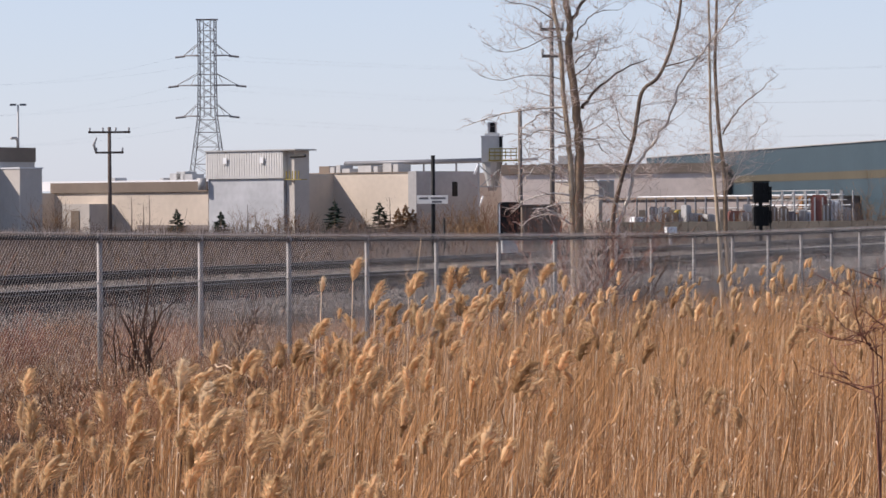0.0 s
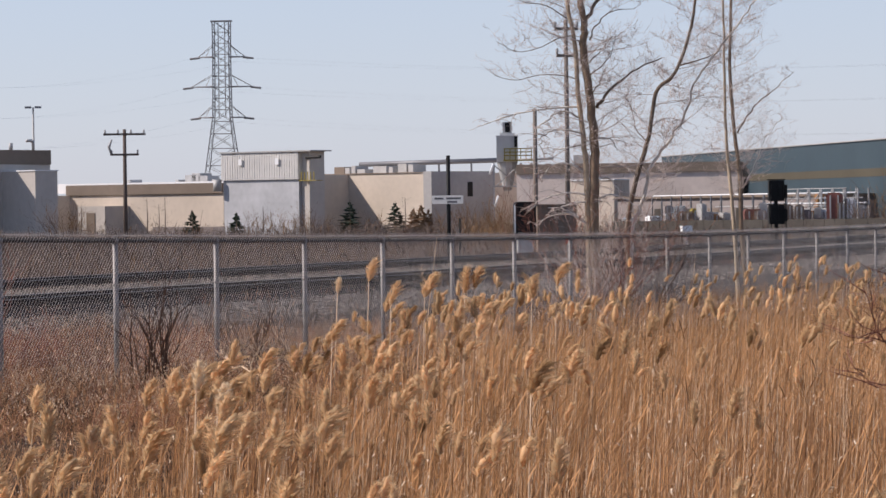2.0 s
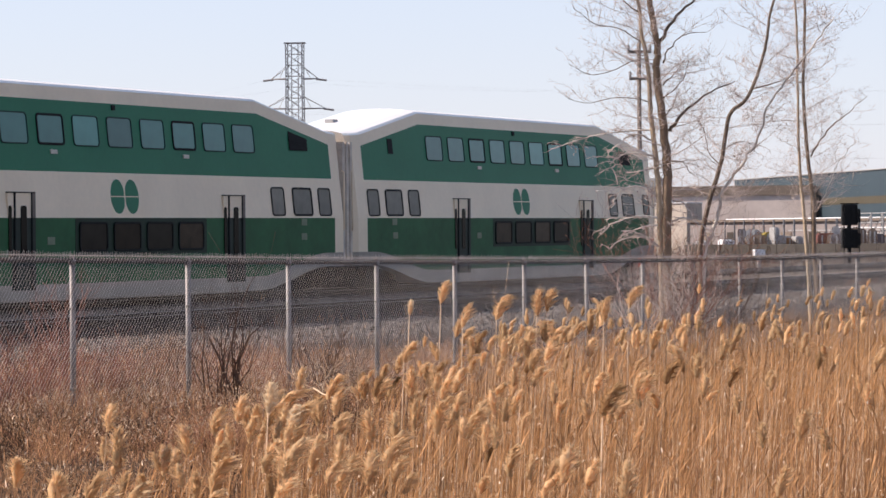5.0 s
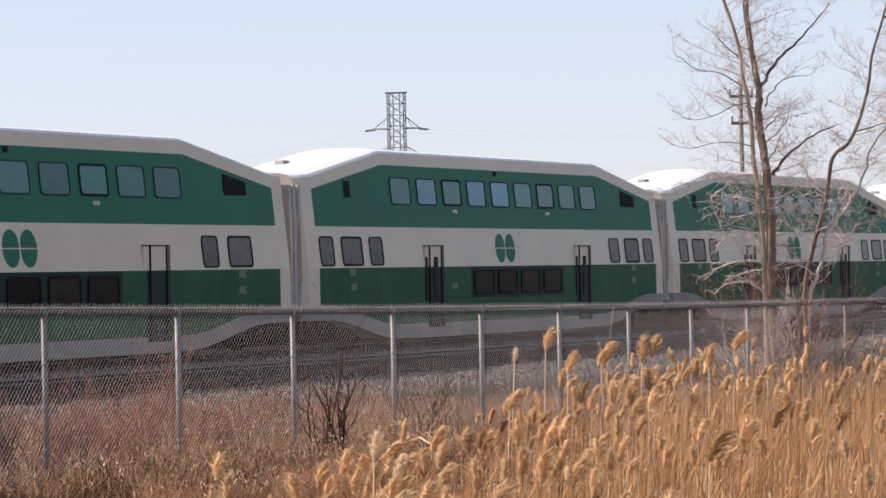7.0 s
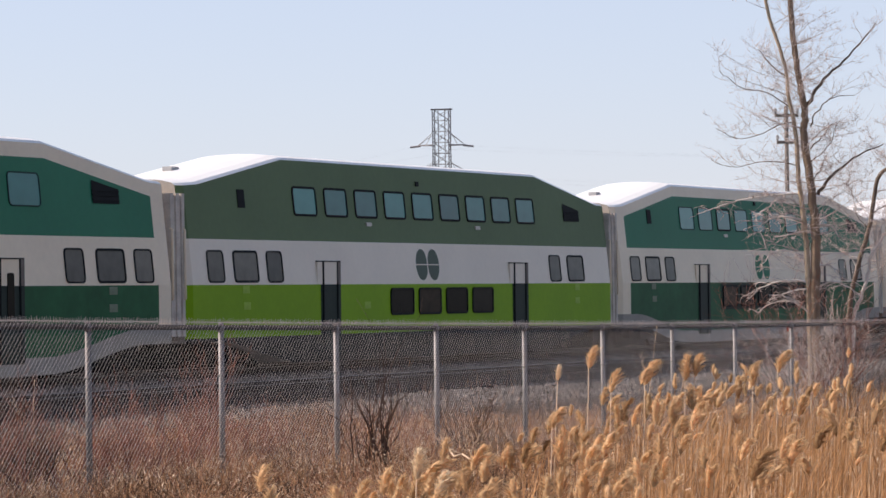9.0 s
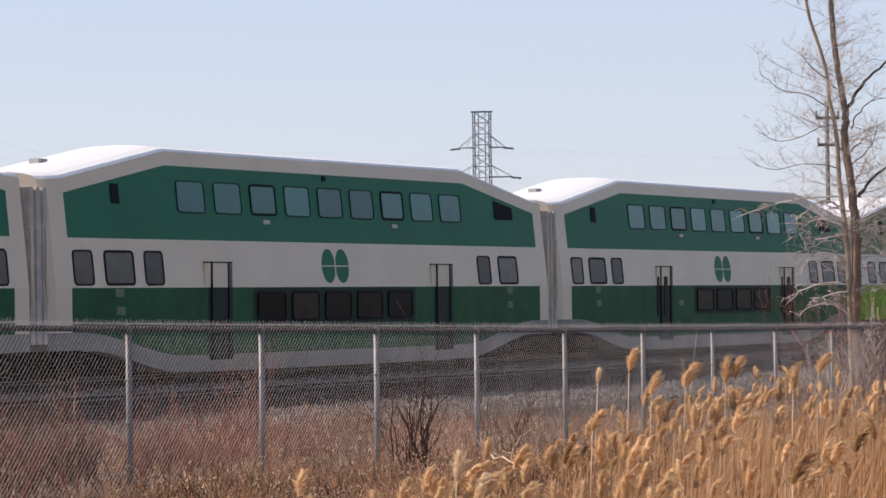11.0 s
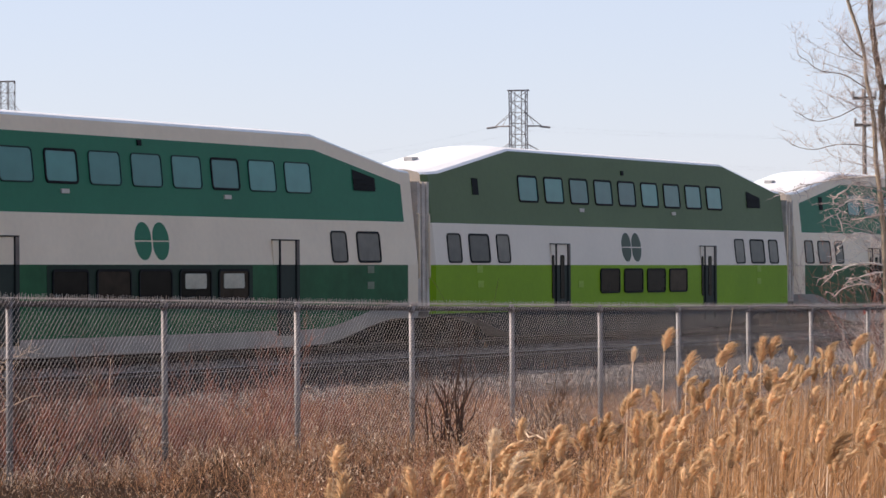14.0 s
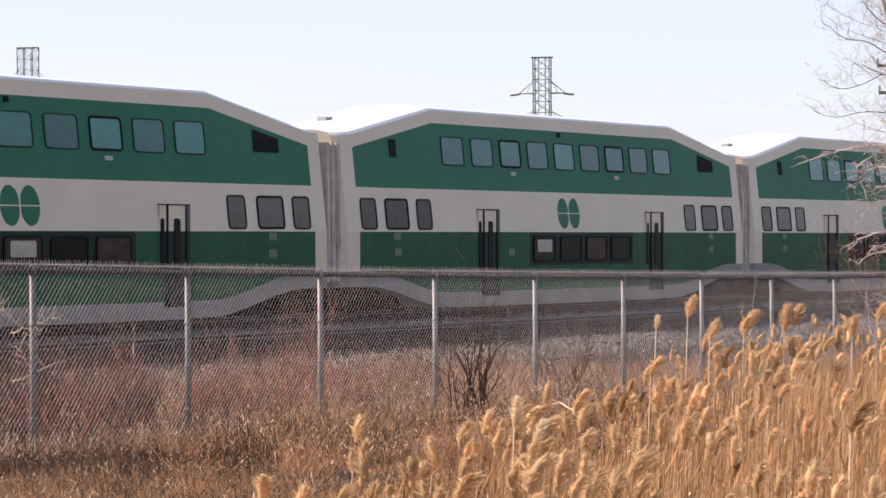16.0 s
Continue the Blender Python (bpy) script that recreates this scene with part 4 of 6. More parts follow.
def build_weeds():
    rng = np.random.default_rng(8)
    zones = [("dry_weeds", 20.0, 34.0, 240), ("dry_weeds", 34.0, 46.0, 190), ("dry_weeds", 46.0, 62.0, 70), ("dry_weeds", 62.0, 85.0, 16)]
    for name, y0, y1, dens in zones:
        xl, xr = -0.26 * y1, 0.1 * y1
        n = int((xr - xl) * (y1 - y0) * dens)
        x, y = rng.uniform(xl, xr, n), rng.uniform(y0, y1, n)
        side = fence_side(x, y)
        edge = x - reed_edge(y)
        thick = np.array([noise.noise((a * 1.6, b * 0.9, 31.0)) for a, b in zip(x, y)])
        near_left = (-x / y > 0.05) & (np.hypot(x, y) < 33)
        keep = ((thick > rng.uniform(-0.55, 0.25, n)) | near_left) & ((edge < 0.5) | (side > -0.5)) & (side < 11.5) & (np.abs(x / y) < 0.26)
        # thin out the open gravel beside the tracks
        keep &= (side < 7.8) | (rng.uniform(0, 1, n) < np.where(side < 9.5, 0.4, 0.12)) | ((-x / y > 0.10) & (side < 9.5))
        x, y, side = x[keep], y[keep], side[keep]
        n = len(x)
        clump = np.array([noise.noise((a * 0.7, b * 0.35, 9.0)) for a, b in zip(x, y)])
        lat = x * ACROSS.x + y * ACROSS.y
        g = np.maximum(GZ(x, y), np.where(lat > 25.6, np.interp(lat, [25.6, 27.4, 29.2, 30.55], [-0.42, -0.16, -0.06, 0.0]), -9))
        h = np.clip(0.27 + 0.38 * clump + rng.exponential(0.10, n), 0.06, 0.95)
        brushy = (side > 0.2) & (side < 7.5) & (-x / y > 0.075) & (-x / y < 0.157 + 0.02 * clump)
        h = np.where((side > 0.2) & (-x / y >= 0.157 + 0.02 * clump), h * 0.6, h)
        h = np.where(brushy, h * 1.25 + 0.25 * rng.uniform(0, 1, n), h)
        # matted clumps along the open left, their dark colour standing for shade, short bleached grass in front of them
        reach_ = np.hypot(x, y)
        mat_ = np.array([noise.noise((a * 0.55, b * 0.5, 71.0)) for a, b in zip(x, y)])
        clumps = (-x / y > 0.15) & (reach_ > 29.3 + 1.2 * mat_) & (reach_ < 32.8 + 1.5 * mat_)
        lawn = (-x / y > 0.05) & (reach_ < 29.3 + 1.2 * mat_)
        lump = np.array([noise.noise((a * 1.5, b * 1.1, 83.0)) for a, b in zip(x, y)])
        clumps &= lump > -0.38
        h = np.where(clumps, 0.10 + (0.14 + 0.34 * np.clip(lump, 0, 1)) * rng.uniform(0.4, 1, n), np.where(lawn, h * 0.5, h))
        base = np.stack([x, y, g - 0.03], 1)
        slack = np.where(rng.uniform(0, 1, n) < 0.4, 0.7, 0.28)
        tip = base + np.stack([rng.normal(0.08, 1, n) * slack * h, rng.normal(0, 1, n) * slack * h, h * rng.uniform(0.6, 1.0, n) + 0.03], 1)
        kind = np.where(rng.uniform(0, 1, n) < 0.20 + 0.3 * (clump < -0.15) + 0.4 * brushy, 1, 0)
        dusk = np.array([noise.noise((a * 0.9, b * 0.4, 55.0)) for a, b in zip(x, y)])
        kind = np.where((dusk < rng.normal(-0.12, 0.12, n)) & (rng.uniform(0, 1, n) < 0.85), 3, kind)
        kind = np.where(clumps & (rng.uniform(0, 1, n) < 0.88), 3, np.where(lawn, np.where(rng.uniform(0, 1, n) < 0.75, 0, 3), kind))
        kind = np.where((np.abs(side + 0.2) < 0.9) & (rng.uniform(0, 1, n) < 0.13), 4, kind)
        groups = [(*stalk_arrays(base[kind == 4], tip[kind == 4], rng.uniform(0.003, 0.007, (kind == 4).sum()), rng, 0.6), 4),
                  (*stalk_arrays(base[kind == 3], tip[kind == 3], rng.uniform(0.003, 0.008, (kind == 3).sum()), rng, 0.6), 3),
                  (*stalk_arrays(base[kind == 0], tip[kind == 0], rng.uniform(0.0025, 0.006, (kind == 0).sum()), rng, 0.55), 0),
                  (*stalk_arrays(base[kind == 1], tip[kind == 1], rng.uniform(0.0025, 0.006, (kind == 1).sum()), rng, 0.5), 1)]
        pick = rng.integers(0, n, n // 2)
        pick = pick[~clumps[pick]]
        m = len(pick)
        groups.append((*blade_arrays(base[pick], rng.uniform(0, 6.283, m), h[pick] * rng.uniform(0.6, 1.1, m), rng.uniform(0.004, 0.010, m), rng.uniform(0.2, 0.9, m), rng), 0))
        k = int(n * 1.5)
        pick = rng.integers(0, n, k)
        pick = pick[~(clumps | lawn)[pick] | (rng.uniform(0, 1, k) < 0.25)]
        k = len(pick)
        t = rng.uniform(0.55, 1.0, (k, 1))
        fleck = rng.uniform(0, 1, k) ** 4 * 0.009 + 0.0032
        groups.append((*fleck_arrays(base[pick] * (1 - t) + tip[pick] * t, fleck, rng), 2))
        vs, fs, mi = join_arrays(groups)
        tagged(new(name, fast_mesh(name, vs, fs, [M["weed"], M["weed_red"], M["weed_pale"], M["weed_dark_shade"], M["reed_pale"]], mi)), "tangled brown dry weeds and grass with pale seeds", "dry weeds", kind="stuff")


build_weeds()


def grow(soup, p, d, length, r, depth, rng, up=0.15, spread=0.6, kids=3, n=5, twig=0.0035):
    """A limb that wanders and throws off smaller ones."""
    pts, rad = [p.copy()], [r]
    steps = 4 if depth > 0 else 3
    q, w = p.copy(), d.normalized()
    for k in range(steps):
        w = (w + Vector((rng.normal(0, 0.23), rng.normal(0, 0.23), rng.normal(0, 0.16) + up * 0.25))).normalized()
        q = q + w * (length / steps)
        pts.append(q.copy())
        rad.append(max(r * (1 - 0.62 * (k + 1) / steps), twig * 0.6))
        if depth > 0 and k < steps:
            for _ in range(kids if k > 0 else 1):
                a = Vector((rng.normal(0, 1), rng.normal(0, 1), rng.normal(0.25, 0.5))).normalized()
                nd = (w * (1 - spread) + a * spread).normalized()
                grow(soup, q, nd, length * rng.uniform(0.30, 0.58), max(rad[-1] * 0.55, twig), depth - 1, rng, up, spread, kids, 3 if depth < 3 else 4, twig)
    soup.path(pts, rad, n, 1 if r < 0.016 else 0)


def stem(soup, pts, r0, r1, rng, every=0.5, reach=1.6, depth=2, start=0.25, kids=2, bias=(0, 0), lift=0.35, twig=0.0027):
    """A main stem through a few points, with limbs all the way up."""
    pts = [Vector(p) for p in pts]
    fine = []
    ends = [pts[0] * 2 - pts[1]] + pts + [pts[-1] * 2 - pts[-2]]
    for a, b, c, d in zip(ends, ends[1:], ends[2:], ends[3:]):
        for k in range(5):
            t = k / 5
            fine.append(0.5 * (2 * b + (c - a) * t + (2 * a - 5 * b + 4 * c - d) * t * t + (3 * b - a - 3 * c + d) * t ** 3))
    fine.append(pts[-1])
    wob = r0 * 0.08 if r0 > 0.04 else min(0.02, r0 * 1.2)
    fine = [f + Vector((rng.normal(0, wob), rng.normal(0, wob), 0)) if 0 < i < len(fine) - 1 else f for i, f in enumerate(fine)]
    n = len(fine)
    rad = [r0 + (r1 - r0) * (i / (n - 1)) ** 0.85 for i in range(n)]
    soup.path(fine, rad, 8, 0)
    length = sum((b - a).length for a, b in zip(fine, fine[1:]))
    k = int(length * (1 - start) / every)
    for j in range(k):
        t = start + (1 - start) * (j + rng.uniform(0, 1)) / k
        i = min(int(t * (n - 1)), n - 2)
        p = fine[i].lerp(fine[i + 1], t * (n - 1) - i)
        a = rng.uniform(0, 6.283)
        d = Vector((math.cos(a) + bias[0], math.sin(a) * 0.8 + bias[1], rng.uniform(-0.1, 0.6)))
        grow(soup, p, d, reach * (1.15 - 0.55 * t) * rng.uniform(0.45, 1.15), max(rad[i] * 0.08 + 0.0040, twig * 1.4), depth, rng, up=lift, spread=0.68, kids=kids, twig=twig)


def tree_from(name, label, stems, seed, **kw):
    rng = np.random.default_rng(seed)
    root = tagged(new(name), label, "tree", "bare trees by the fence")
    base = stems[0][1][0]
    root.location = base
    for kind, pts, r0, r1, bark, opts in stems:
        s = Soup()
        stem(s, [Vector(p) - Vector(base) for p in pts], r0, r1, rng, **{**kw, **opts})
        part(kind, s.mesh(kind, [M[bark], M["twig"]], True), root)
    return root


def build_trees():
    def col(dist, pts):
        return [at(y, e, dist) for y, e in pts]

    def foot(dist, yaw):
        p = at(yaw, 0, dist)
        return Vector((p.x, p.y, ground_z(p.x, p.y) - 0.1))
    d1, d2, d3 = 61.0, 63.0, 78.0
    twigs = dict(every=0.17, reach=1.3, kids=2)
    side = dict(every=0.15, reach=0.75, start=0.12, kids=1)
    weep = dict(every=0.08, reach=0.45, start=0.2, lift=-0.8, depth=1, kids=1, twig=0.0048)
    # drooping limbs; the sunlight on them is put into their pale bark
    lit_arms = [
        ((-2.15, 1.19), (-1.85, 1.27), (-1.57, 1.25), (-1.43, 1.08), (-1.48, 0.74)),
        ((-2.18, 0.54), (-1.82, 0.71), (-1.54, 0.63), (-1.37, 0.35)),
        ((-2.22, 0.15), (-1.87, 0.21), (-1.42, 0.10), (-1.19, -0.10)),
        ((-2.24, 0.06), (-1.92, 0.02), (-1.53, -0.13)),
        ((-2.18, -0.33), (-1.81, -0.07), (-1.53, -0.04)),
        ((-2.08, 1.66), (-1.66, 1.64), (-1.04, 1.56), (-0.42, 1.36)),
        ((-2.10, 1.47), (-1.77, 1.58), (-1.43, 1.36), (-1.32, 1.19)),
        ((-2.36, 1.13), (-2.60, 1.10), (-2.71, 0.90)),
        ((-2.34, 0.45), (-2.60, 0.42), (-2.74, 0.17)),
        ((-2.13, 1.02), (-1.93, 0.98), (-1.65, 0.93)),
        ((-2.31, 0.03), (-2.59, 0.17), (-2.92, 0.02), (-3.01, -0.32)),
        ((-2.22, -0.40), (-1.94, -0.15), (-1.59, -0.17), (-1.35, -0.33)),
    ]
    dark_arms = [
        (((-2.26, 2.40), (-2.44, 2.60), (-2.65, 2.83)), 0.016),
        (((-2.28, 1.88), (-2.45, 2.12), (-2.52, 2.34)), 0.014),
        (((-2.26, 2.78), (-2.45, 3.12), (-2.70, 3.27), (-3.01, 3.29)), 0.018),
        (((-1.86, 3.64), (-1.62, 3.82), (-1.40, 4.10)), 0.018),
        (((-2.26, 2.19), (-2.59, 2.49), (-2.70, 2.85)), 0.015),
        (((-2.00, 2.86), (-1.72, 2.81), (-1.41, 2.66), (-1.04, 2.60), (-0.68, 2.78)), 0.014),
        (((-2.05, 2.12), (-1.77, 2.19), (-1.40, 2.20), (-1.00, 2.12), (-0.66, 2.2)), 0.014),
        (((-1.95, 3.10), (-1.55, 3.36), (-1.10, 3.46), (-0.75, 3.75)), 0.015),
    ]
    # left stem's bark coloured lighter than the right's, for sun and shade
    tree_from("tree", "tall bare two-stemmed brown tree with one stem coloured lighter as if sunlit", [
        ("trunk", [foot(d1, -2.36), *col(d1, ((-2.30, -0.44), (-2.31, 0.34), (-2.32, 1.00), (-2.28, 1.60), (-2.20, 2.19), (-2.15, 2.65), (-2.18, 2.96), (-2.11, 3.38), (-2.04, 3.89), (-1.97, 4.61), (-1.95, 5.30)))], 0.098, 0.045, "bark", twigs),
        ("trunk", [foot(d1, -2.24), *col(d1, ((-2.20, -0.33), (-2.18, 0.34), (-2.15, 0.96), (-2.10, 1.47), (-2.05, 1.93), (-2.03, 2.50), (-1.98, 2.92), (-1.90, 3.33), (-1.86, 3.79), (-1.60, 4.62), (-1.50, 5.20)))], 0.058, 0.028, "bark_tan_lit", twigs),
        ("limb", col(d1, ((-2.37, 1.63), (-2.60, 1.95), (-3.04, 2.28), (-3.47, 2.46))), 0.034, 0.008, "bark_dark", side),
        ("limb", col(d1, ((-2.20, 3.14), (-2.5, 3.57), (-2.92, 3.95), (-3.37, 4.49))), 0.036, 0.009, "bark_dark", side),
        *[("limb", col(d1, pts), r * 0.8, 0.004, "bark_dark", side) for pts, r in dark_arms],
        *[("limb", col(d1, pts), 0.020, 0.007, "bark_pale_lit", weep) for pts in lit_arms],
    ], 3, depth=2, start=0.17, kids=2)
    tree_from("tree", "slender leaning bare tree with one dark and one pale stem", [
        ("trunk", [foot(d2, -2.92), *col(d2, ((-2.86, -0.44), (-3.02, 0.40), (-3.24, 1.14), (-3.37, 1.88), (-3.65, 2.15), (-3.84, 2.55), (-4.00, 3.10), (-4.07, 3.59), (-4.32, 4.41), (-4.40, 5.00)))], 0.052, 0.018, "bark_dark", dict(every=0.18, reach=1.15)),
        ("trunk", [foot(d2, -2.80), *col(d2, ((-2.95, -0.44), (-3.14, 0.15), (-3.27, 0.64), (-3.58, 1.07), (-3.83, 1.50), (-4.08, 2.12), (-4.49, 2.66), (-4.77, 3.03), (-5.14, 3.52)))], 0.040, 0.012, "bark_pale_lit", dict(every=0.18, reach=1.15)),
        ("limb", col(d2, ((-3.78, 2.33), (-4.21, 2.45), (-4.49, 2.57))), 0.014, 0.004, "bark", side),
        ("limb", col(d2, ((-4.28, 4.22), (-4.6, 4.37), (-4.95, 4.52))), 0.018, 0.005, "bark_dark", side),
        ("limb", col(d2, ((-3.26, 1.30), (-3.52, 1.44), (-3.72, 1.40), (-3.86, 1.18))), 0.013, 0.004, "bark_pale_lit", weep),
        ("limb", col(d2, ((-3.20, 1.05), (-3.00, 1.32), (-2.95, 1.75))), 0.012, 0.004, "bark", side),
        ("limb", col(d2, ((-3.03, 0.40), (-2.86, 0.62), (-2.72, 0.70))), 0.012, 0.004, "bark_pale_lit", weep),
    ], 7, depth=2, start=0.17, kids=2)
    tree_from("tree", "tall slim bare tree with upright twin stems", [
        ("trunk", [foot(d3, -4.88), *col(d3, ((-4.77, -0.43), (-4.76, 0.38), (-4.66, 1.43), (-4.61, 2.35), (-4.65, 3.59), (-4.57, 4.60), (-4.50, 5.20)))], 0.062, 0.02, "bark", dict(every=0.16, reach=1.25)),
        ("trunk", [foot(d3, -4.72), *col(d3, ((-4.65, -0.36), (-4.59, 0.38), (-4.53, 1.25), (-4.52, 2.36), (-4.50, 3.59), (-4.40, 4.50)))], 0.052, 0.02, "bark_tan_lit", dict(every=0.16, reach=1.25)),
        ("limb", col(d3, ((-4.73, 1.18), (-5.00, 1.61), (-5.37, 1.91), (-5.68, 2.19))), 0.02, 0.005, "bark", side),
        ("limb", col(d3, ((-4.81, 0.25), (-4.99, 0.62), (-5.21, 1.11), (-5.50, 1.45))), 0.014, 0.004, "bark_pale_lit", side),
    ], 11, depth=2, start=0.26, kids=2)


build_trees()


def build_shrub(yaw, dist, height, seed, name="shrub", label="dark bare shrub with many upright stems", count=12, spread=0.5, m="shrub", kids=2, thick=1.0, levels=2):
    rng = np.random.default_rng(seed)
    b = at(yaw, 0, dist)
    b.z = ground_z(b.x, b.y) - 0.05
    s = Soup()
    for k in range(count):
        a = rng.uniform(0, 6.283)
        d = Vector((math.cos(a) * spread, math.sin(a) * spread, 1.0))
        p = Vector((math.cos(a), math.sin(a), 0)) * rng.uniform(0, 0.15)
        grow(s, p, d, height * rng.uniform(0.55, 0.9), rng.uniform(0.008, 0.016) * thick, levels, rng, up=0.3, spread=0.45, kids=kids, n=4, twig=0.0028 * thick)
    ob = new(name, s.mesh(name, [M[m], M[m]], True))
    ob.location = b
    return tagged(ob, label, "shrub", "shrubs along the fence")


build_shrub(5.0, 40.5, 1.75, 1, count=9, spread=0.2, kids=1, thick=1.2, levels=1)
build_shrub(5.28, 40.6, 1.4, 2, count=6, spread=0.3, kids=1, thick=1.0, levels=1)
build_shrub(3.6, 44.5, 1.0, 3, count=5, label="thin bare shrub behind the fence")
build_shrub(-1.95, 60.2, 1.5, 4, count=8, spread=0.6, m="twig", label="pale twiggy brush at the foot of a tree")
build_shrub(-2.35, 60.4, 2.2, 5, count=8, spread=0.5, m="weed_red", label="reddish twiggy brush at the foot of a tree")
build_shrub(-1.6, 60.0, 1.2, 6, count=8, spread=0.9, label="low twiggy brush behind the fence")
build_shrub(9.0, 37.0, 0.9, 12, count=14, spread=0.8, m="weed_red", label="reddish dry brush behind the fence")
build_shrub(10.2, 37.0, 1.0, 13, count=14, spread=0.8, m="weed_red", label="reddish dry brush behind the fence")
build_shrub(7.4, 41.0, 0.9, 14, count=14, spread=0.8, m="weed_red", label="reddish dry brush behind the fence")
build_shrub(8.25, 39.0, 1.55, 31, count=7, spread=0.35, m="brush", kids=1, label="tall reddish dry brush behind the fence")
build_shrub(8.55, 38.4, 1.35, 32, count=8, spread=0.45, m="brush", kids=1, label="tall tangled orange-brown brush behind the fence")
build_shrub(7.95, 39.6, 1.25, 33, count=7, spread=0.5, m="brush", kids=1, label="tangled orange-brown brush behind the fence")
build_shrub(9.4, 37.2, 1.1, 34, count=5, spread=0.6, m="brush", kids=1, label="tangled orange-brown brush behind the fence")
build_shrub(11.2, 35.4, 1.2, 35, count=5, spread=0.5, m="brush", kids=1, label="tangled orange-brown brush behind the fence")
build_shrub(12.0, 34.5, 1.0, 15, count=14, spread=0.8, m="weed_red", label="reddish dry brush behind the fence")


for n, (yaw, dist, h) in enumerate(((11.7, 36.4, 1.0), (12.2, 36.0, 1.15), (12.6, 35.8, 1.2), (12.95, 35.4, 1.1), (10.9, 36.8, 0.8), (13.3, 35.2, 1.1))):
    build_shrub(yaw, dist, h, 50 + n, count=12, spread=0.7, m="shrub", label="dark tangled brush behind the fence")


def build_sapling():
    """A dark leafless sapling leaning over the near reeds."""
    rng = np.random.default_rng(16)
    foot = at(-7.35, 0, 20.0)
    foot.z = ground_z(foot.x, foot.y) - 0.05
    s = Soup()
    for pts, r in (([(-7.25, -3.0), (-7.08, -2.3), (-6.80, -1.45)], 0.0055), ([(-7.36, -3.0), (-7.40, -1.9), (-7.30, -0.9)], 0.005), ([(-7.30, -3.6), (-6.95, -3.1), (-6.45, -2.6)], 0.004), ([(-7.3, -2.6), (-7.0, -2.35), (-6.62, -2.25)], 0.003)):
        stem(s, [Vector((0, 0, 0))] + [at(a_, e_, 20.0) - foot for a_, e_ in pts], r, 0.002, rng, every=0.22, reach=0.4, depth=1, start=0.3, kids=1, twig=0.0013)
    ob = new("sapling", s.mesh("sapling", [M["brush"], M["brush"]], True))
    ob.location = foot
    tagged(ob, "dark leafless sapling standing among the reeds", "sapling")


build_sapling()
build_shrub(-2.75, 60.8, 2.4, 18, count=6, spread=0.4, m="twig", label="pale twiggy thicket at the foot of a tree")
build_shrub(-2.15, 61.6, 2.6, 19, count=9, spread=0.45, m="brush", label="dense orange-brown thicket at the foot of a tree")
build_shrub(-3.1, 62.0, 2.0, 20, count=6, spread=0.6, m="shrub", label="dark twiggy brush at the foot of a tree")
build_shrub(-2.45, 60.6, 1.6, 17, count=6, spread=0.6, m="twig", label="pale twiggy brush at the foot of a tree")


def tall_reed(yaw, elev, dist, size, seed, label, lean=0.2):
    """A single tall reed with its own seed head."""
    rng = np.random.default_rng(seed)
    p = at(yaw, elev, dist)
    g = ground_z(p.x, p.y)
    root = tagged(new("tall_reed"), label, "reed", "tall single reeds")
    root.location = (p.x, p.y, g)
    h = p.z - g - size * 0.5
    s = Soup()
    s.path([(-0.06, 0, -0.05), (-0.03, 0, h * 0.5), (0, 0, h)], [0.007, 0.006, 0.004], 5)
    part("stalk", s.mesh("stalk", [M["reed_pale"]], True), root)
    vs, fs = plume_arrays(np.array([[0.0, 0, h - 0.02]]), np.array([[lean, 0.05]]), np.array([size]), rng, 130, 260)
    part("seed_head", fast_mesh("seed_head", vs, fs, [M["plume_cream" if "pale" in label else "plume_brown" if "brown" in label else "plume"]]), root, "feathery seed head")


TALL = [(2.05, -1.27, 37.0, 0.16, "pale tall reed standing clear of the bed"), (1.52, -1.0, 36.0, 0.24, "tall reed with nodding golden head"), (0.58, -1.25, 37, 0.30, "tall reed with golden head"),
        (-0.1, -1.2, 38, 0.28, "tall reed with golden head"), (-0.26, -1.15, 38, 0.26, "tall reed with golden head"), (-1.65, -1.1, 40, 0.28, "tall reed with golden head"),
        (4.45, -2.75, 25.0, 0.22, "pale reed with fluffy cream head"), (4.1, -3.1, 24.0, 0.2, "pale reed with fluffy cream head"), (-1.2, -2.8, 24.0, 0.26, "reed with dark brown nodding head"),
        (-1.23, -1.35, 40, 0.25, "tall reed with golden head"), (1.15, -1.4, 35, 0.24, "tall reed with golden head"), (2.15, -2.0, 32, 0.22, "tall reed with golden head")]
for n, (yaw, elev, dist, size, label) in enumerate(TALL):
    tall_reed(yaw, elev, dist, size, 60 + n, label, 0.1 + 0.3 * (n % 3) / 2)


def fallen_branch(yaw, elev, dist, yaw2, elev2, dist2, r, seed, label):
    rng = np.random.default_rng(seed)
    a, b = at(yaw, elev, dist), at(yaw2, elev2, dist2)
    a.z, b.z = max(a.z, ground_z(a.x, a.y) + 0.02), max(b.z, ground_z(b.x, b.y) + 0.02)
    s = Soup()
    pts = [a.lerp(b, k / 5) + Vector((0, 0, rng.normal(0, 0.02))) for k in range(6)]
    s.path([p - a for p in pts], [r * (1 - 0.12 * k) for k in range(6)], 6)
    for k in (2, 3):
        grow(s, pts[k] - a, Vector((rng.normal(0, 1), rng.normal(0, 1), 0.6)), 0.35, r * 0.5, 1, rng)
    ob = new("fallen_branch", s.mesh("fallen_branch", [M["reed_pale"], M["reed_pale"]], True))
    ob.location = a
    tagged(ob, label, "branch", "fallen branches")


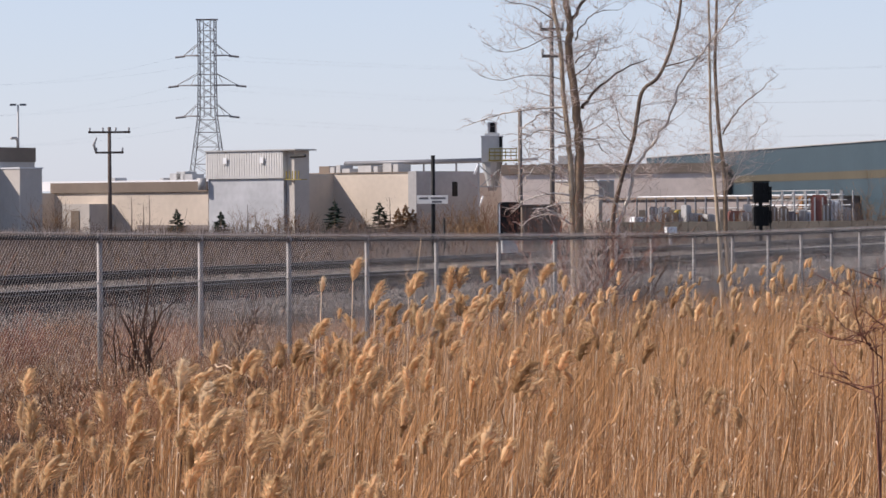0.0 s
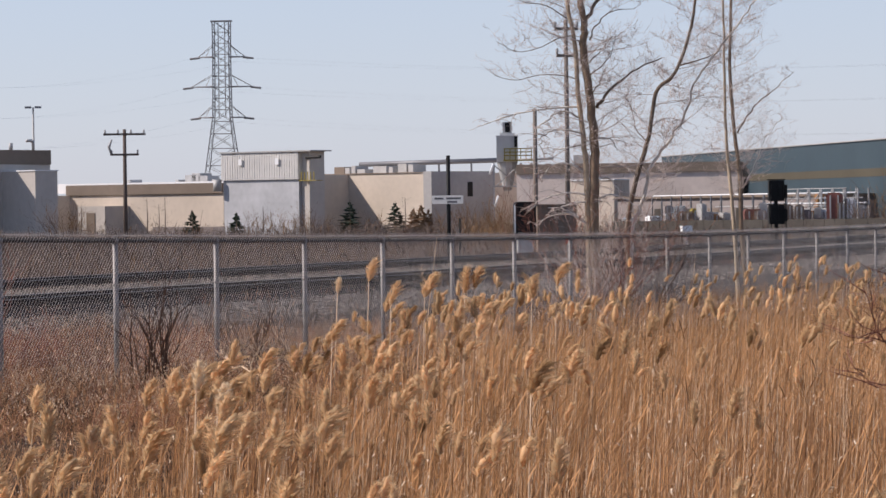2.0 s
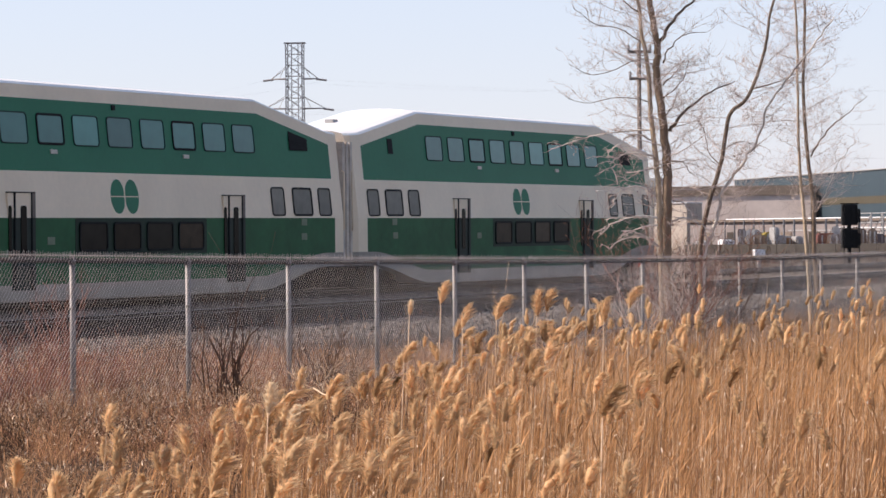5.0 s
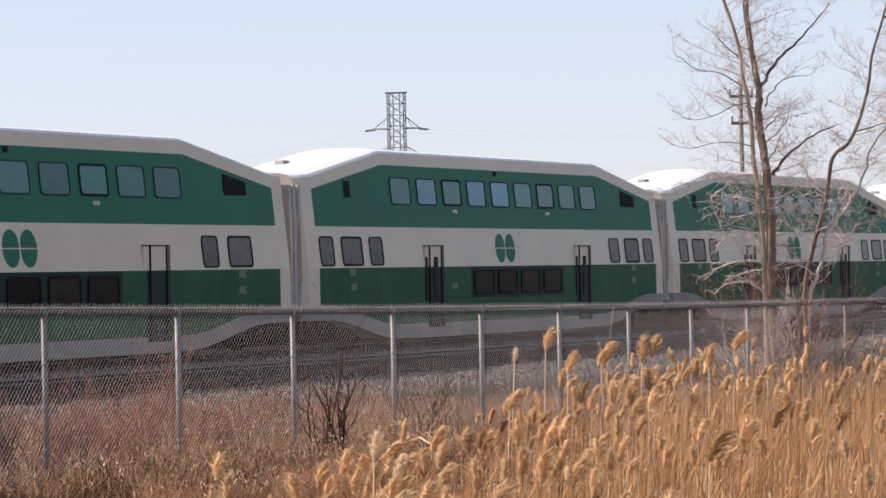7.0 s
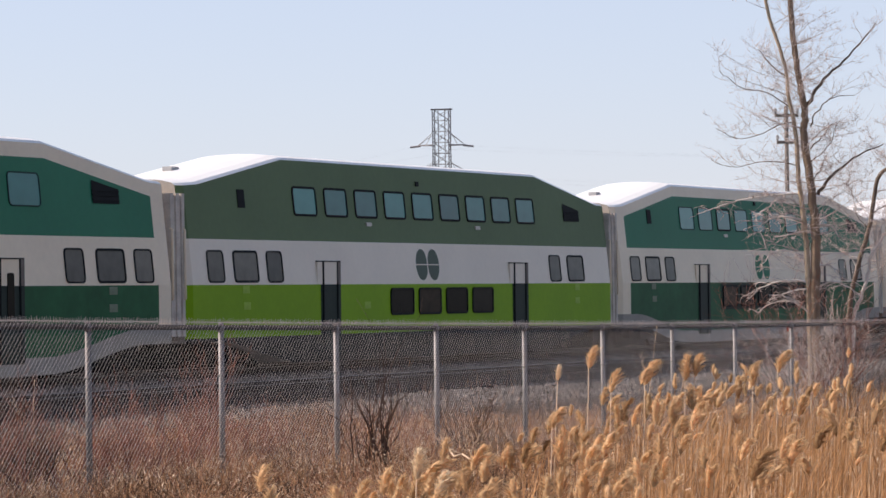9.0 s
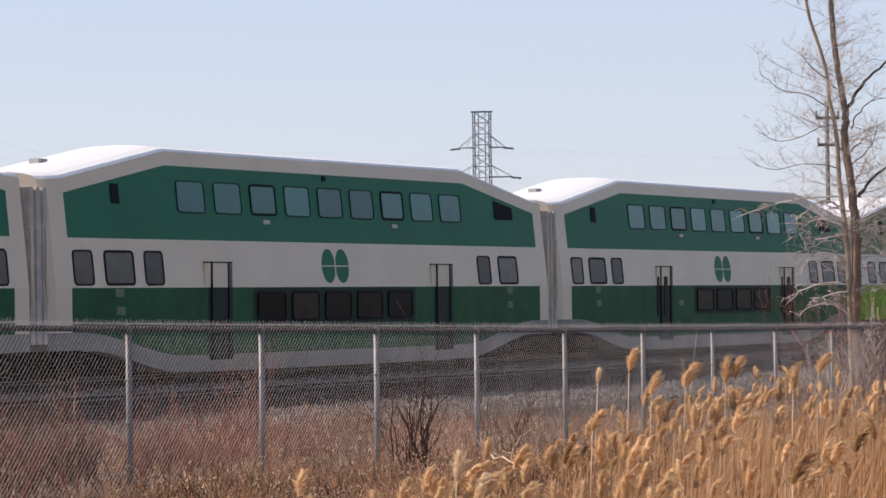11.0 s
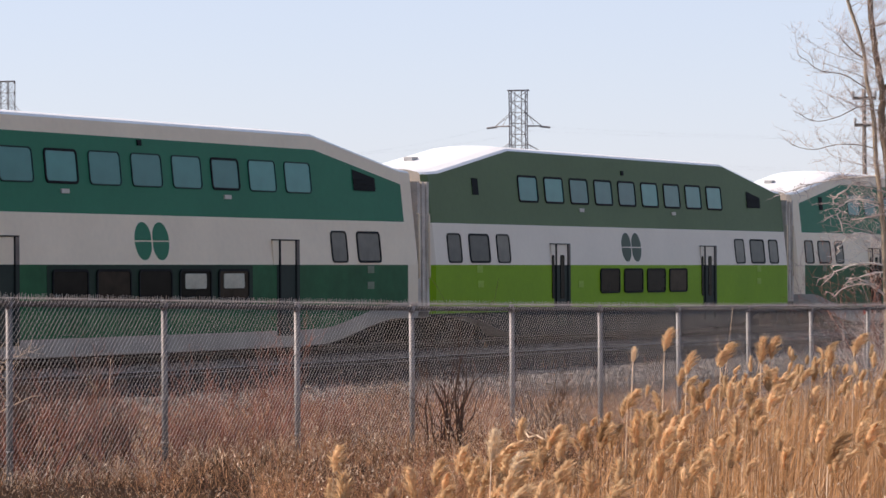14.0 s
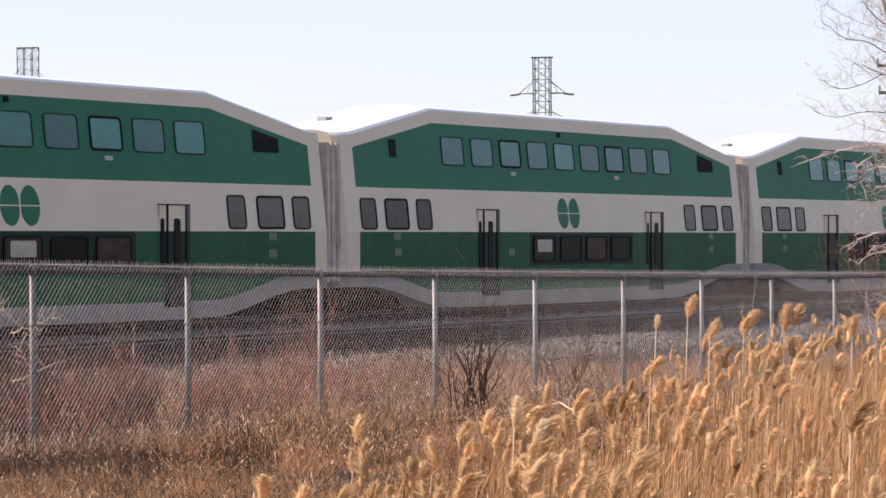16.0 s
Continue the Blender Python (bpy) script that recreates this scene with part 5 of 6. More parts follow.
fallen_branch(3.95, -2.55, 35.0, 3.25, -2.85, 33.5, 0.012, 3, "bleached fallen branch lying in the weeds")
fallen_branch(12.9, -1.4, 35.5, 12.45, -1.35, 35.5, 0.010, 4, "bent pale stem leaning on the fence")
fallen_branch(12.9, -2.2, 34.5, 12.0, -1.9, 34.8, 0.009, 5, "bent pale stem leaning on the fence")


def dry_stalk(top_yaw, top_elev, base_yaw, dist, seed):
    """A pale leaning dry stalk, rooted in the ground."""
    rng = np.random.default_rng(seed)
    a, b = at(base_yaw, 0, dist), at(top_yaw, top_elev, dist)
    a.z = ground_z(a.x, a.y) - 0.05
    s = Soup()
    pts = [(b - a) * (k / 5) + Vector((rng.normal(0, 0.012), 0, 0)) * (0 < k < 5) for k in range(6)]
    s.path(pts, [0.008 - 0.001 * k for k in range(6)], 5)
    grow(s, pts[3], Vector((rng.normal(0, 1), 0, 1.0)), 0.3, 0.006, 1, rng)
    ob = new("dry_stalk", s.mesh("dry_stalk", [M["reed_pale"], M["reed_pale"]], True))
    ob.location = a
    tagged(ob, "pale leaning dry stalk behind the fence", "stalk", "dry stalks behind the fence")


for n, row in enumerate(((0.36, -0.52, 0.62, 50.0), (-0.17, -0.92, 0.12, 49.0), (-4.0, -0.85, -3.85, 62.0), (10.85, -1.3, 10.9, 37.5))):
    dry_stalk(*row, 300 + n)


def litter(yaw, elev, dist, size, seed):
    """A crumpled scrap of white plastic on the ground."""
    rng = np.random.default_rng(seed)
    bm = bmesh.new()
    bmesh.ops.create_icosphere(bm, subdivisions=2, radius=size)
    for v in bm.verts:
        v.co *= rng.uniform(0.55, 1.2)
        v.co.z *= 0.7
    me = bpy.data.meshes.new("litter")
    bm.to_mesh(me)
    bm.free()
    me.materials.append(M["sign_white"])
    ob = new("litter", me)
    q = at(yaw, elev, dist)
    ob.location = (q.x, q.y, ground_z(q.x, q.y) + size * 0.4)
    tagged(ob, "crumpled white plastic scrap in the brush", "litter", "litter beyond the tracks")


for n, (yaw, dist) in enumerate(((7.07, 118.0), (5.0, 121.0))):
    litter(yaw, 0, dist, 0.09, 320 + n)


# ---- far side of the railway: works buildings ----
FAR_Z = -1.0


def frame_between(yaw0, d0, yaw1, d1):
    """A frame with x from the first bearing to the second along the ground and y away from the viewer; and the length."""
    a, b = at(yaw0, 0, d0), at(yaw1, 0, d1)
    d = Vector((b.x - a.x, b.y - a.y, 0))
    return Matrix.Translation((a.x, a.y, 0)) @ Matrix.Rotation(math.atan2(d.y, d.x), 4, 'Z'), d.length


def height(elev, dist):
    return EYE.z + math.tan(radians(elev)) * dist


def boxes(name, items, mats, smooth=False):
    s = Soup()
    for it in items:
        s.box(*it)
    return s.mesh(name, mats)


def thing(name, label, category, m, group=""):
    ob = tagged(new(name), label, category, group)
    ob.matrix_world = m
    return ob


def block(root, name, x0, x1, y0, y1, z0, z1, m, label=""):
    return part(name, boxes(name, [(x0, x1, y0, y1, z0, z1)], [M[m]]), root, label)


def ribbed(root, name, x0, x1, z0, z1, m, step=0.45, label=""):
    """A sheet-metal front with upright ribs."""
    s = Soup()
    n = max(2, int((x1 - x0) / step))
    w = (x1 - x0) / n
    for k in range(n):
        s.box(x0 + k * w, x0 + (k + 0.6) * w, -0.045, 0.0, z0, z1)
    return part(name, s.mesh(name, [M[m]]), root, label)


def build_works():
    # tall grey shed with a dark parapet and a side tower
    m, w = frame_between(8.9, 360, 6.85, 372)
    r = thing("factory_building", "grey factory shed with dark parapet band", "building", m, "works buildings")
    zt, zp = height(1.03, 372), height(0.79, 372)
    block(r, "wall", 0, w, 0, 40, FAR_Z - 0.3, zp, "grey_wall")
    block(r, "parapet", -0.05, w + 0.05, -0.12, 40, zp, zt, "brown_fascia", "dark brown parapet")
    block(r, "wall_box", w - 9.6, w - 9.0, -0.15, 0, 1.6, 2.3, "black", "small dark box on the wall")
    for x, h in ((w - 5.9, 1.0), (w - 3.9, 0.8), (w - 9.5, 0.9)):
        s = Soup()
        s.tube((x, 2, zt), (x, 2, zt + h), 0.22, n=10)
        part("roof_vent", s.mesh("roof_vent", [M["unit_grey"]], True), r)
    s = Soup()
    s.path([(w - 0.6, 2, zt), (w - 0.6, 2, zt + 0.8), (w - 0.9, 2, zt + 1.1), (w - 1.6, 2, zt + 1.05)], [0.16] * 4, 8)
    part("gooseneck_vent", s.mesh("gooseneck_vent", [M["unit_grey"]], True), r)
    m, w = frame_between(7.10, 363, 6.73, 365)
    r = thing("side_tower", "pale sheet-metal tower beside a grey shed", "building", m, "works buildings")
    block(r, "wall", 0, w, 0, 7, FAR_Z - 0.3, height(0.68, 364), "grey_wall")
    block(r, "cap", -0.1, w + 0.1, -0.1, 7.1, height(0.68, 364), height(0.70, 364), "roof_white")
    # low cream hall
    m, w = frame_between(6.72, 397, 3.95, 379)
    r = thing("cream_hall", "long low cream hall with brown fascia and white roof", "building", m, "works buildings")
    zt, zp = height(0.44, 388), height(0.27, 388)
    block(r, "wall", 0, w, 0, 60, FAR_Z - 0.3, zp, "cream_wall")
    block(r, "fascia", 1.5, w, -0.25, 0, zp, zt, "brown_fascia", "brown metal fascia")
    block(r, "roof", -1.0, w, 0.02, 60, zt - 0.9, zt + 0.2, "roof_white", "white flat roof")
    block(r, "lower_band", w * 0.58, w, -0.06, 0, FAR_Z, FAR_Z + 1.15, "taupe_wall", "darker wall base")
    # block added to throw the slanting shadow at this hall's left end
    block(r, "shadow_block", -1.0, w * 0.075, -2.2, 0, FAR_Z - 0.3, zp, "cream_wall")
    block(r, "annex", w * 0.275, w * 0.44, -4.0, -0.02, FAR_Z - 0.3, height(0.08, 386), "grey_wall", "small grey annex")
    block(r, "annex_door", w * 0.33, w * 0.38, -4.08, -3.98, FAR_Z, height(-0.03, 386), "brown_fascia", "brown door")
    for x, ww, hh in ((w * 0.56, 1.7, 0.9), (w * 0.60, 1.3, 1.1), (w * 0.64, 1.4, 0.8), (w * 0.5, 0.5, 0.4), (w * 0.2, 0.6, 0.5), (w * 0.72, 0.5, 0.35)):
        block(r, "roof_unit", x, x + ww, 6, 8, zt + 0.12, zt + 0.12 + hh, "unit_grey", "grey rooftop air unit")
    # white hut with ribbed upper storey
    m, w = frame_between(3.98, 367, 2.69, 359)
    r = thing("white_hut", "white metal-clad tower house with ribbed upper storey", "building", m, "works buildings")
    zt, zm = height(0.95, 363), height(0.49, 363)
    block(r, "wall", 0.15, w - 0.1, 0.2, 3, FAR_Z - 0.3, zm, "pale_blue_wall")
    block(r, "upper_storey", 0, w, 0, 3, zm, zt, "white_wall")
    ribbed(r, "cladding", 0, w, zm, zt, "white_wall", 0.36, "ribbed white metal cladding")
    block(r, "roof", -0.1, w + 2.0, -0.2, 3.1, zt, zt + 0.14, "unit_grey")
    block(r, "stair_tower", w + 0.02, w + 1.1, 0.6, 2.9, FAR_Z - 0.3, zt + 0.1, "grey_wall", "grey stair tower")
    for x in (w * 0.24, w * 0.72):
        block(r, "window", x, x + 0.55, -0.24, -0.14, zm + 1.6, zm + 2.25, "roof_white", "small pale window")
    s = Soup()
    s.tube((w + 1.0, 0.2, zt - 0.65), (w + 3.1, 0.2, zt - 0.6), 0.16, n=8)
    part("duct", s.mesh("duct", [M["black"]]), r, "dark exhaust duct")
    s = Soup()
    s.tube((-0.35, -0.3, zm - 1.15), (-0.35, -0.3, zm + 0.1), 0.45, n=12)
    part("drum", s.mesh("drum", [M["unit_grey"]], True), r, "grey round drum")
    for k in range(5):
        block(r, "rail_bar", w + 0.9 + 0.45 * k, w + 0.98 + 0.45 * k, -0.5, -0.42, zm - 0.15, zm + 0.75, "yellow", "yellow guard rail")
    block(r, "platform", w + 0.6, w + 3.1, -0.5, 0.5, zm - 0.2, zm - 0.12, "yellow", "yellow steel platform")
    # cream wall and, to its side, a wall greyed for shade in its colour, with the pipe along the roof
    m, w = frame_between(2.46, 374, 0.44, 361)
    r = thing("cream_block", "cream block wall with flat roof and rooftop units", "building", m, "works buildings")
    zt = height(0.565, 367)
    block(r, "wall", 0, w, 0, 50, FAR_Z - 0.3, zt, "cream_wall")
    block(r, "coping", 0, w, -0.1, 0.4, zt, zt + 0.12, "brown_fascia")
    # added block, set to throw the slanting shadow where the camera sees it
    jx = w * (math.tan(radians(2.46)) - math.tan(radians(1.835))) / (math.tan(radians(2.46)) - math.tan(radians(0.44))) * 1.02
    block(r, "shadow_block", jx - 3.5, jx, -8.0, 0, FAR_Z - 0.3, zt, "cream_wall")
    for x, ww, hh, mm in ((0.5, 1.6, 0.9, "brown_fascia"), (2.2, 0.7, 0.8, "unit_grey"), (3.2, 0.6, 1.0, "unit_grey"), (4.1, 1.2, 0.6, "unit_grey"), (6.6, 2.0, 0.9, "unit_grey"), (9.0, 0.6, 0.8, "unit_grey"), (10.4, 1.3, 1.1, "unit_grey"), (12.0, 0.7, 1.0, "unit_grey")):
        block(r, "roof_unit", x, x + ww, 3, 5, zt, zt + hh, mm, "rooftop ventilation unit")
    m, w = frame_between(0.44, 360, -0.62, 367)
    r = thing("grey_block", "block wall with shade in its grey colour and a narrow dark window", "building", m, "works buildings")
    zt = height(0.60, 360)
    block(r, "wall", 0, w, 0, 1.2, FAR_Z - 0.3, zt, "block_shade_grey")
    block(r, "window", w * 0.57, w * 0.57 + 0.75, -0.06, 0.02, height(0.17, 360), height(0.42, 360), "black", "narrow dark window")
    m, w = frame_between(2.50, 364, -0.64, 356)
    r = thing("roof_pipe", "long dark pipe carried above the roofs", "pipe", m)
    s = Soup()
    s.tube((0, 14, height(0.73, 376)), (w * 0.82, 14, height(0.775, 371)), 0.27, n=10)
    part("pipe", s.mesh("pipe", [M["pipe"]], True), r)
    s = Soup()
    s.tube((w * 0.82, 14, height(0.775, 371)), (w + 1.5, 14, height(0.785, 369)), 0.13, n=8)
    part("thin_pipe", s.mesh("thin_pipe", [M["unit_grey"]], True), r)
    for k in range(5):
        x = w * (0.08 + 0.18 * k)
        block(r, "bracket", x, x + 0.15, 13.9, 14.1, height(0.55, 367), height(0.74, 374), "pipe")
    # silo
    m, w = frame_between(-0.63, 350, -1.06, 350)
    r = thing("silo", "pale grey silo on legs with yellow gantry", "silo", m)
    cx = w / 2
    z0, z1, z2, z3 = height(0.04, 350), height(0.34, 350), height(0.76, 350), height(1.19, 350)
    block(r, "housing", cx - 1.08, cx + 1.08, 0.15, 2.3, z2 - 0.1, z3 - 0.15, "white_wall", "pale sheet-metal housing")
    block(r, "eave", cx - 1.16, cx + 1.16, 0.08, 2.38, z3 - 0.15, z3, "white_wall")
    block(r, "roof_block", cx - 0.75, cx + 0.8, 0.5, 2.0, z3, z3 + 0.25, "white_wall")
    for x in (-1.1, -0.36, 0.36, 1.0):
        block(r, "rib", cx + x, cx + x + 0.1, 0.06, 0.15, z2 - 0.1, z3 - 0.15, "white_wall")
    s = Soup()
    s.tube((cx, 1.2, z1), (cx, 1.2, z2 - 0.1), 0.55, 1.1, n=10)
    s.tube((cx, 1.2, z1 - 0.5), (cx, 1.2, z1), 0.4, 0.55, n=10)
    part("hopper", s.mesh("silo_hopper", [M["unit_grey"]]), r, "grey steel hopper")
    for (xa, za, xb, zb) in ((-0.2, z1 - 0.3, w + 0.1, z2 - 0.3), (w + 0.1, z1 - 0.3, -0.2, z2 - 0.3)):
        s = Soup()
        s.tube((xa, 0.05, za), (xb, 0.05, zb), 0.06, n=6)
        part("brace", s.mesh("brace", [M["unit_grey"]]), r)
    block(r, "head", cx - 0.45, cx + 0.5, 0.7, 1.6, z3 + 0.2, height(1.42, 350), "white_wall", "pale housing on top")
    block(r, "opening", cx - 0.2, cx + 0.32, 0.6, 0.69, z3 + 0.35, height(1.41, 350), "black", "dark opening")
    block(r, "side_opening", cx + 0.75, cx + 1.05, 0.02, 0.12, z3 - 1.2, z3 - 0.1, "black", "dark opening")
    for k in range(6):
        block(r, "rail_bar", cx - 0.3 + 0.55 * k, cx - 0.22 + 0.55 * k, -0.2, -0.12, z2 + 0.1, z2 + 1.2, "yellow", "yellow guard rail")
    for z in (0.5, 0.85, 1.2):
        block(r, "rail_bar", cx - 0.35, cx + 2.6, -0.2, -0.12, z2 + z, z2 + z + 0.1, "yellow", "yellow guard rail")
    block(r, "gantry", cx - 0.4, cx + 2.9, -0.25, 2.3, z2, z2 + 0.12, "yellow", "yellow gantry floor")
    for x in (-0.1, w + 0.1, w + 1.2):
        for y in (0.1, 2.3):
            block(r, "leg", x - 0.1, x + 0.1, y - 0.1, y + 0.1, FAR_Z - 0.2, z2 - 0.2, "unit_grey")
    block(r, "deck", -0.2, w + 0.2, 0, 2.4, z1 - 0.12, z1, "unit_grey")
    for (xa, za, xb, zb) in ((-0.5, z1 + 1.2, -0.1, z1 + 2.3), (w - 0.2, z1 + 1.0, w + 0.1, z1 + 1.7), (0.0, z0 - 0.3, 0.35, z0 + 0.8)):
        s = Soup()
        s.tube((xa, -0.3, za), (xb, -0.3, zb), 0.11, n=8)
        part("chute", s.mesh("chute", [M["roof_white"]], True), r, "white sunlit chute")
    # taupe hall behind the trees
    m, w = frame_between(-1.0, 347, -4.72, 341)
    r = thing("taupe_hall", "long taupe hall with a dark roof band", "building", m, "works buildings")
    zt, zb = height(0.70, 343), height(0.54, 343)
    block(r, "wall", 0, w, 0, 30, FAR_Z - 0.3, zb, "hall_wall")
    block(r, "roof_band", 0, w, -0.2, 30, zb, zt, "brown_fascia", "dark brown roof band")
    block(r, "roof_unit", w * 0.25, w * 0.25 + 1.6, 1, 3.5, zt, zt + 0.9, "unit_grey", "rooftop unit")
    m, w = frame_between(-1.9, 331, -2.64, 328.5)
    r = thing("cream_shed", "small cream shed in front of a hall", "building", m, "works buildings")
    block(r, "wall", 0, w, 0, 3, FAR_Z - 0.3, height(0.41, 330), "cream_wall")
    block(r, "roof", -0.1, w + 0.1, -0.1, 3, height(0.41, 330), height(0.43, 330), "roof_white")
    # blue hall
    m, w = frame_between(-3.45, 383, -8.2, 274)
    r = thing("blue_hall", "long blue metal hall with a tan stripe", "building", m, "works buildings")
    zt = height(0.79, 383)
    zs1, zs0 = 4.9, 4.2
    block(r, "wall", 0, w, 0, 40, FAR_Z - 0.3, zs0, "blue_wall")
    block(r, "stripe", 0, w, -0.02, 40, zs0, zs1, "tan_wall", "tan wall stripe")
    block(r, "upper_wall", 0, w, 0, 40, zs1, zt, "blue_wall")
    block(r, "roof_edge", -0.1, w, -0.15, 40, zt, zt + 0.09, "unit_grey", "pale roof edge")
    block(r, "roof_unit", w * 0.72, w * 0.72 + 4.0, 6, 8, zt, zt + 1.35, "unit_grey", "grey rooftop unit")
    s = Soup()
    s.tube((w * 0.86, 5, zt), (w * 0.86, 5, zt + 0.85), 0.9, 0.1, n=8)
    part("roof_cowl", s.mesh("roof_cowl", [M["pipe"]]), r, "dark roof cowl")


build_works()


def build_yard():
    """Pipe rack, vehicles and stores in front of the halls."""
    m, w = frame_between(-2.7, 322, -6.15, 292)
    r = thing("long_shed", "long low grey-brown shed behind a pipe rack", "building", m, "works buildings")
    block(r, "wall", 0, w, 0, 6, FAR_Z - 0.3, 2.55, "taupe_wall")
    block(r, "roof", -0.2, w + 0.2, -0.3, 6.2, 2.55, 2.75, "brown_fascia", "dark flat roof")
    for k in range(7):
        x = w * (0.06 + 0.135 * k)
        block(r, "shutter", x, x + 1.9, -0.05, 0.0, FAR_Z, 1.6, "yard_grey" if k % 3 else "brown_fascia", "weathered roller shutter")
    m, w = frame_between(-3.3, 300, -6.75, 262)
    r = thing("pipe_rack", "white pipes on a low steel rack", "pipe rack", m)
    for k, (x0, z, rad) in enumerate(((0.0, 2.75, 0.06), (0.60, 2.35, 0.05), (0.55, 1.95, 0.06), (0.62, 1.5, 0.05), (0.66, 3.1, 0.04), (0.3, 1.75, 0.05))):
        s = Soup()
        s.tube((w * x0, 0.3 * (k % 3), z), (w * (1.0 if k < 4 else 0.93), 0.3 * (k % 3), z), rad, n=8)
        part("pipe", s.mesh("pipe", [M["roof_white" if k in (0, 2) else "unit_grey"]], True), r)
    for k in range(20):
        x = w * k / 19
        for y in (-0.1, 0.8):
            block(r, "support", x - 0.05, x + 0.05, y - 0.05, y + 0.05, FAR_Z - 0.2, 3.1 if k > 13 else 2.7, "unit_grey" if k > 12 else "pipe")
    for k in range(13, 19):
        s = Soup()
        s.tube((w * k / 19, -0.1, 1.5), (w * (k + 1) / 19, -0.1, 3.0), 0.04, n=5)
        part("brace", s.mesh("brace", [M["unit_grey"]]), r)
    m, w = frame_between(-2.6, 255, -8.0, 225)
    r = thing("yard_wall", "low grey concrete yard wall", "wall", m)
    n = 16
    for k in range(n):
        w0 = 255 - 30 * k / n
        block(r, "panel", w * k / n + 0.02, w * (k + 1) / n - 0.02, 0, 0.25, FAR_Z - 0.3, height(-0.285, w0), "yard_grey")
    rng = random.Random(4)
    cargo = [(-3.62, -0.17, 1.5, 0.5, "unit_grey", "stack of grey boxed stores"), (-3.3, -0.22, 1.2, 0.4, "roof_white", "white drum in the yard"), (-3.85, -0.16, 1.4, 0.6, "brown_fascia", "stack of brown boxed stores"), (-4.03, -0.11, 1.3, 0.6, "yellow", "yellow loader seen over a wall"),
             (-4.3, -0.17, 1.2, 0.5, "unit_grey", "grey drum in the yard"), (-4.97, -0.14, 2.0, 0.7, "red_dull", "dull red heap in the yard"), (-5.62, -0.14, 0.8, 0.5, "roof_white", "white sunlit van roof"), (-5.85, -0.16, 1.2, 0.5, "roof_white", "white sunlit van roof"),
             (-6.10, 0.10, 1.0, 0.9, "rust", "stack of rust-brown crates"), (-6.34, 0.11, 1.6, 0.9, "red_dull", "dull red container in the yard"), (-6.2, -0.16, 1.5, 0.5, "roof_white", "white sunlit van roof"), (-6.6, 0.02, 0.9, 0.8, "roof_white", "white tank in the yard"), (-6.72, -0.12, 1.4, 0.6, "rust", "rusty skip in the yard"), (-2.9, -0.24, 1.4, 0.4, "roof_white", "white parked car roof")]
    for k in range(26):
        mm, what = rng.choice([("unit_grey", "small grey crate in the yard"), ("brown_fascia", "small brown crate in the yard"), ("unit_grey", "small grey drum in the yard"), ("pipe", "dark steel bundle in the yard"), ("rust", "small rusty crate in the yard"), ("taupe_wall", "grey-brown pallet load in the yard")])
        cargo.append((rng.uniform(-6.9, -3.1), rng.uniform(-0.22, -0.02), rng.uniform(0.5, 1.3), 0.5, mm, what))
    for yaw, elev, wd, h, mm, label in cargo:
        wd *= 0.75
        d = 268 + rng.uniform(-8, 8)
        p = at(yaw, elev, d)
        r = thing("yard_stack", label, "stores", pose(p.x, p.y, 0, 0, 0, rng.uniform(-15, 15)), "stores in the yard")
        block(r, "body", -wd / 2, wd / 2, -0.8, 0.8, FAR_Z - 0.2, p.z + h * 0.05, mm)
        block(r, "lid", -wd / 2 * 0.8, wd / 2 * 0.7, -0.7, 0.7, p.z + h * 0.05, p.z + h * 0.22, mm)
        for k in (-0.3, 0.2):
            block(r, "batten", wd * k, wd * k + 0.12, -0.86, -0.8, FAR_Z, p.z, "unit_grey")


M["red_dull"] = mat("dull_red_paint", (0.22, 0.09, 0.075), 0.7, scale=0.5, fine=4, var=0.25)
M["rust"] = mat("rust_paint", (0.28, 0.15, 0.07), 0.8, scale=0.5, fine=4, var=0.3)
build_yard()


# ---- poles, signal, sign ----
def utility_pole(yaw, elev, dist, arms, r=0.13, label="dark wooden utility pole with cross-arms", m="pole_wood"):
    p = at(yaw, elev, dist)
    root = thing("utility_pole", label, "utility pole", pose(p.x, p.y, 0, 0, 0, -yaw * 0 + 4), "utility poles")
    s = Soup()
    s.tube((0, 0, FAR_Z - 0.5), (0, 0, p.z), r * 1.15, r * 0.8, n=10)
    part("pole", s.mesh("pole", [M[m]], True), root)
    for dz, half, pins in arms:
        z = p.z - dz
        block(root, "crossarm", -half, half, -0.2, -0.1, z - 0.07, z + 0.07, m)
        for k in range(pins):
            x = -half * 0.92 + 1.84 * half * k / max(pins - 1, 1)
            s = Soup()
            s.tube((x, -0.15, z + 0.07), (x, -0.15, z + 0.25), 0.05, 0.07, n=8)
            s.tube((x, -0.15, z + 0.25), (x, -0.15, z + 0.33), 0.07, 0.03, n=8)
            part("insulator", s.mesh("insulator", [M["unit_grey"]], True), root)
    return root, p


UP1, UPP1 = utility_pole(5.6, 1.371, 230, [(0.35, 1.42, 4), (1.72, 0.95, 2)], 0.14)
s = Soup()
s.path([(-0.9, -0.2, UPP1.z - 1.72), (-1.05, -0.25, UPP1.z - 1.2), (-0.85, -0.25, UPP1.z - 0.7)], [0.06, 0.1, 0.05], 8)
part("arrester", s.mesh("arrester", [M["unit_grey"]], True), UP1)
utility_pole(-1.86, 3.13, 150, [(0.42, 0.52, 2), (1.6, 0.45, 2)], 0.11, m="pole_grey", label="weathered grey-brown utility pole with two cross-arms")
utility_pole(-1.32, 1.63, 138, [], 0.10, "plain grey weathered pole beside the track", "pole_grey")
utility_pole(-0.03, -0.2, 150, [], 0.06, "short dark stub post", "black")

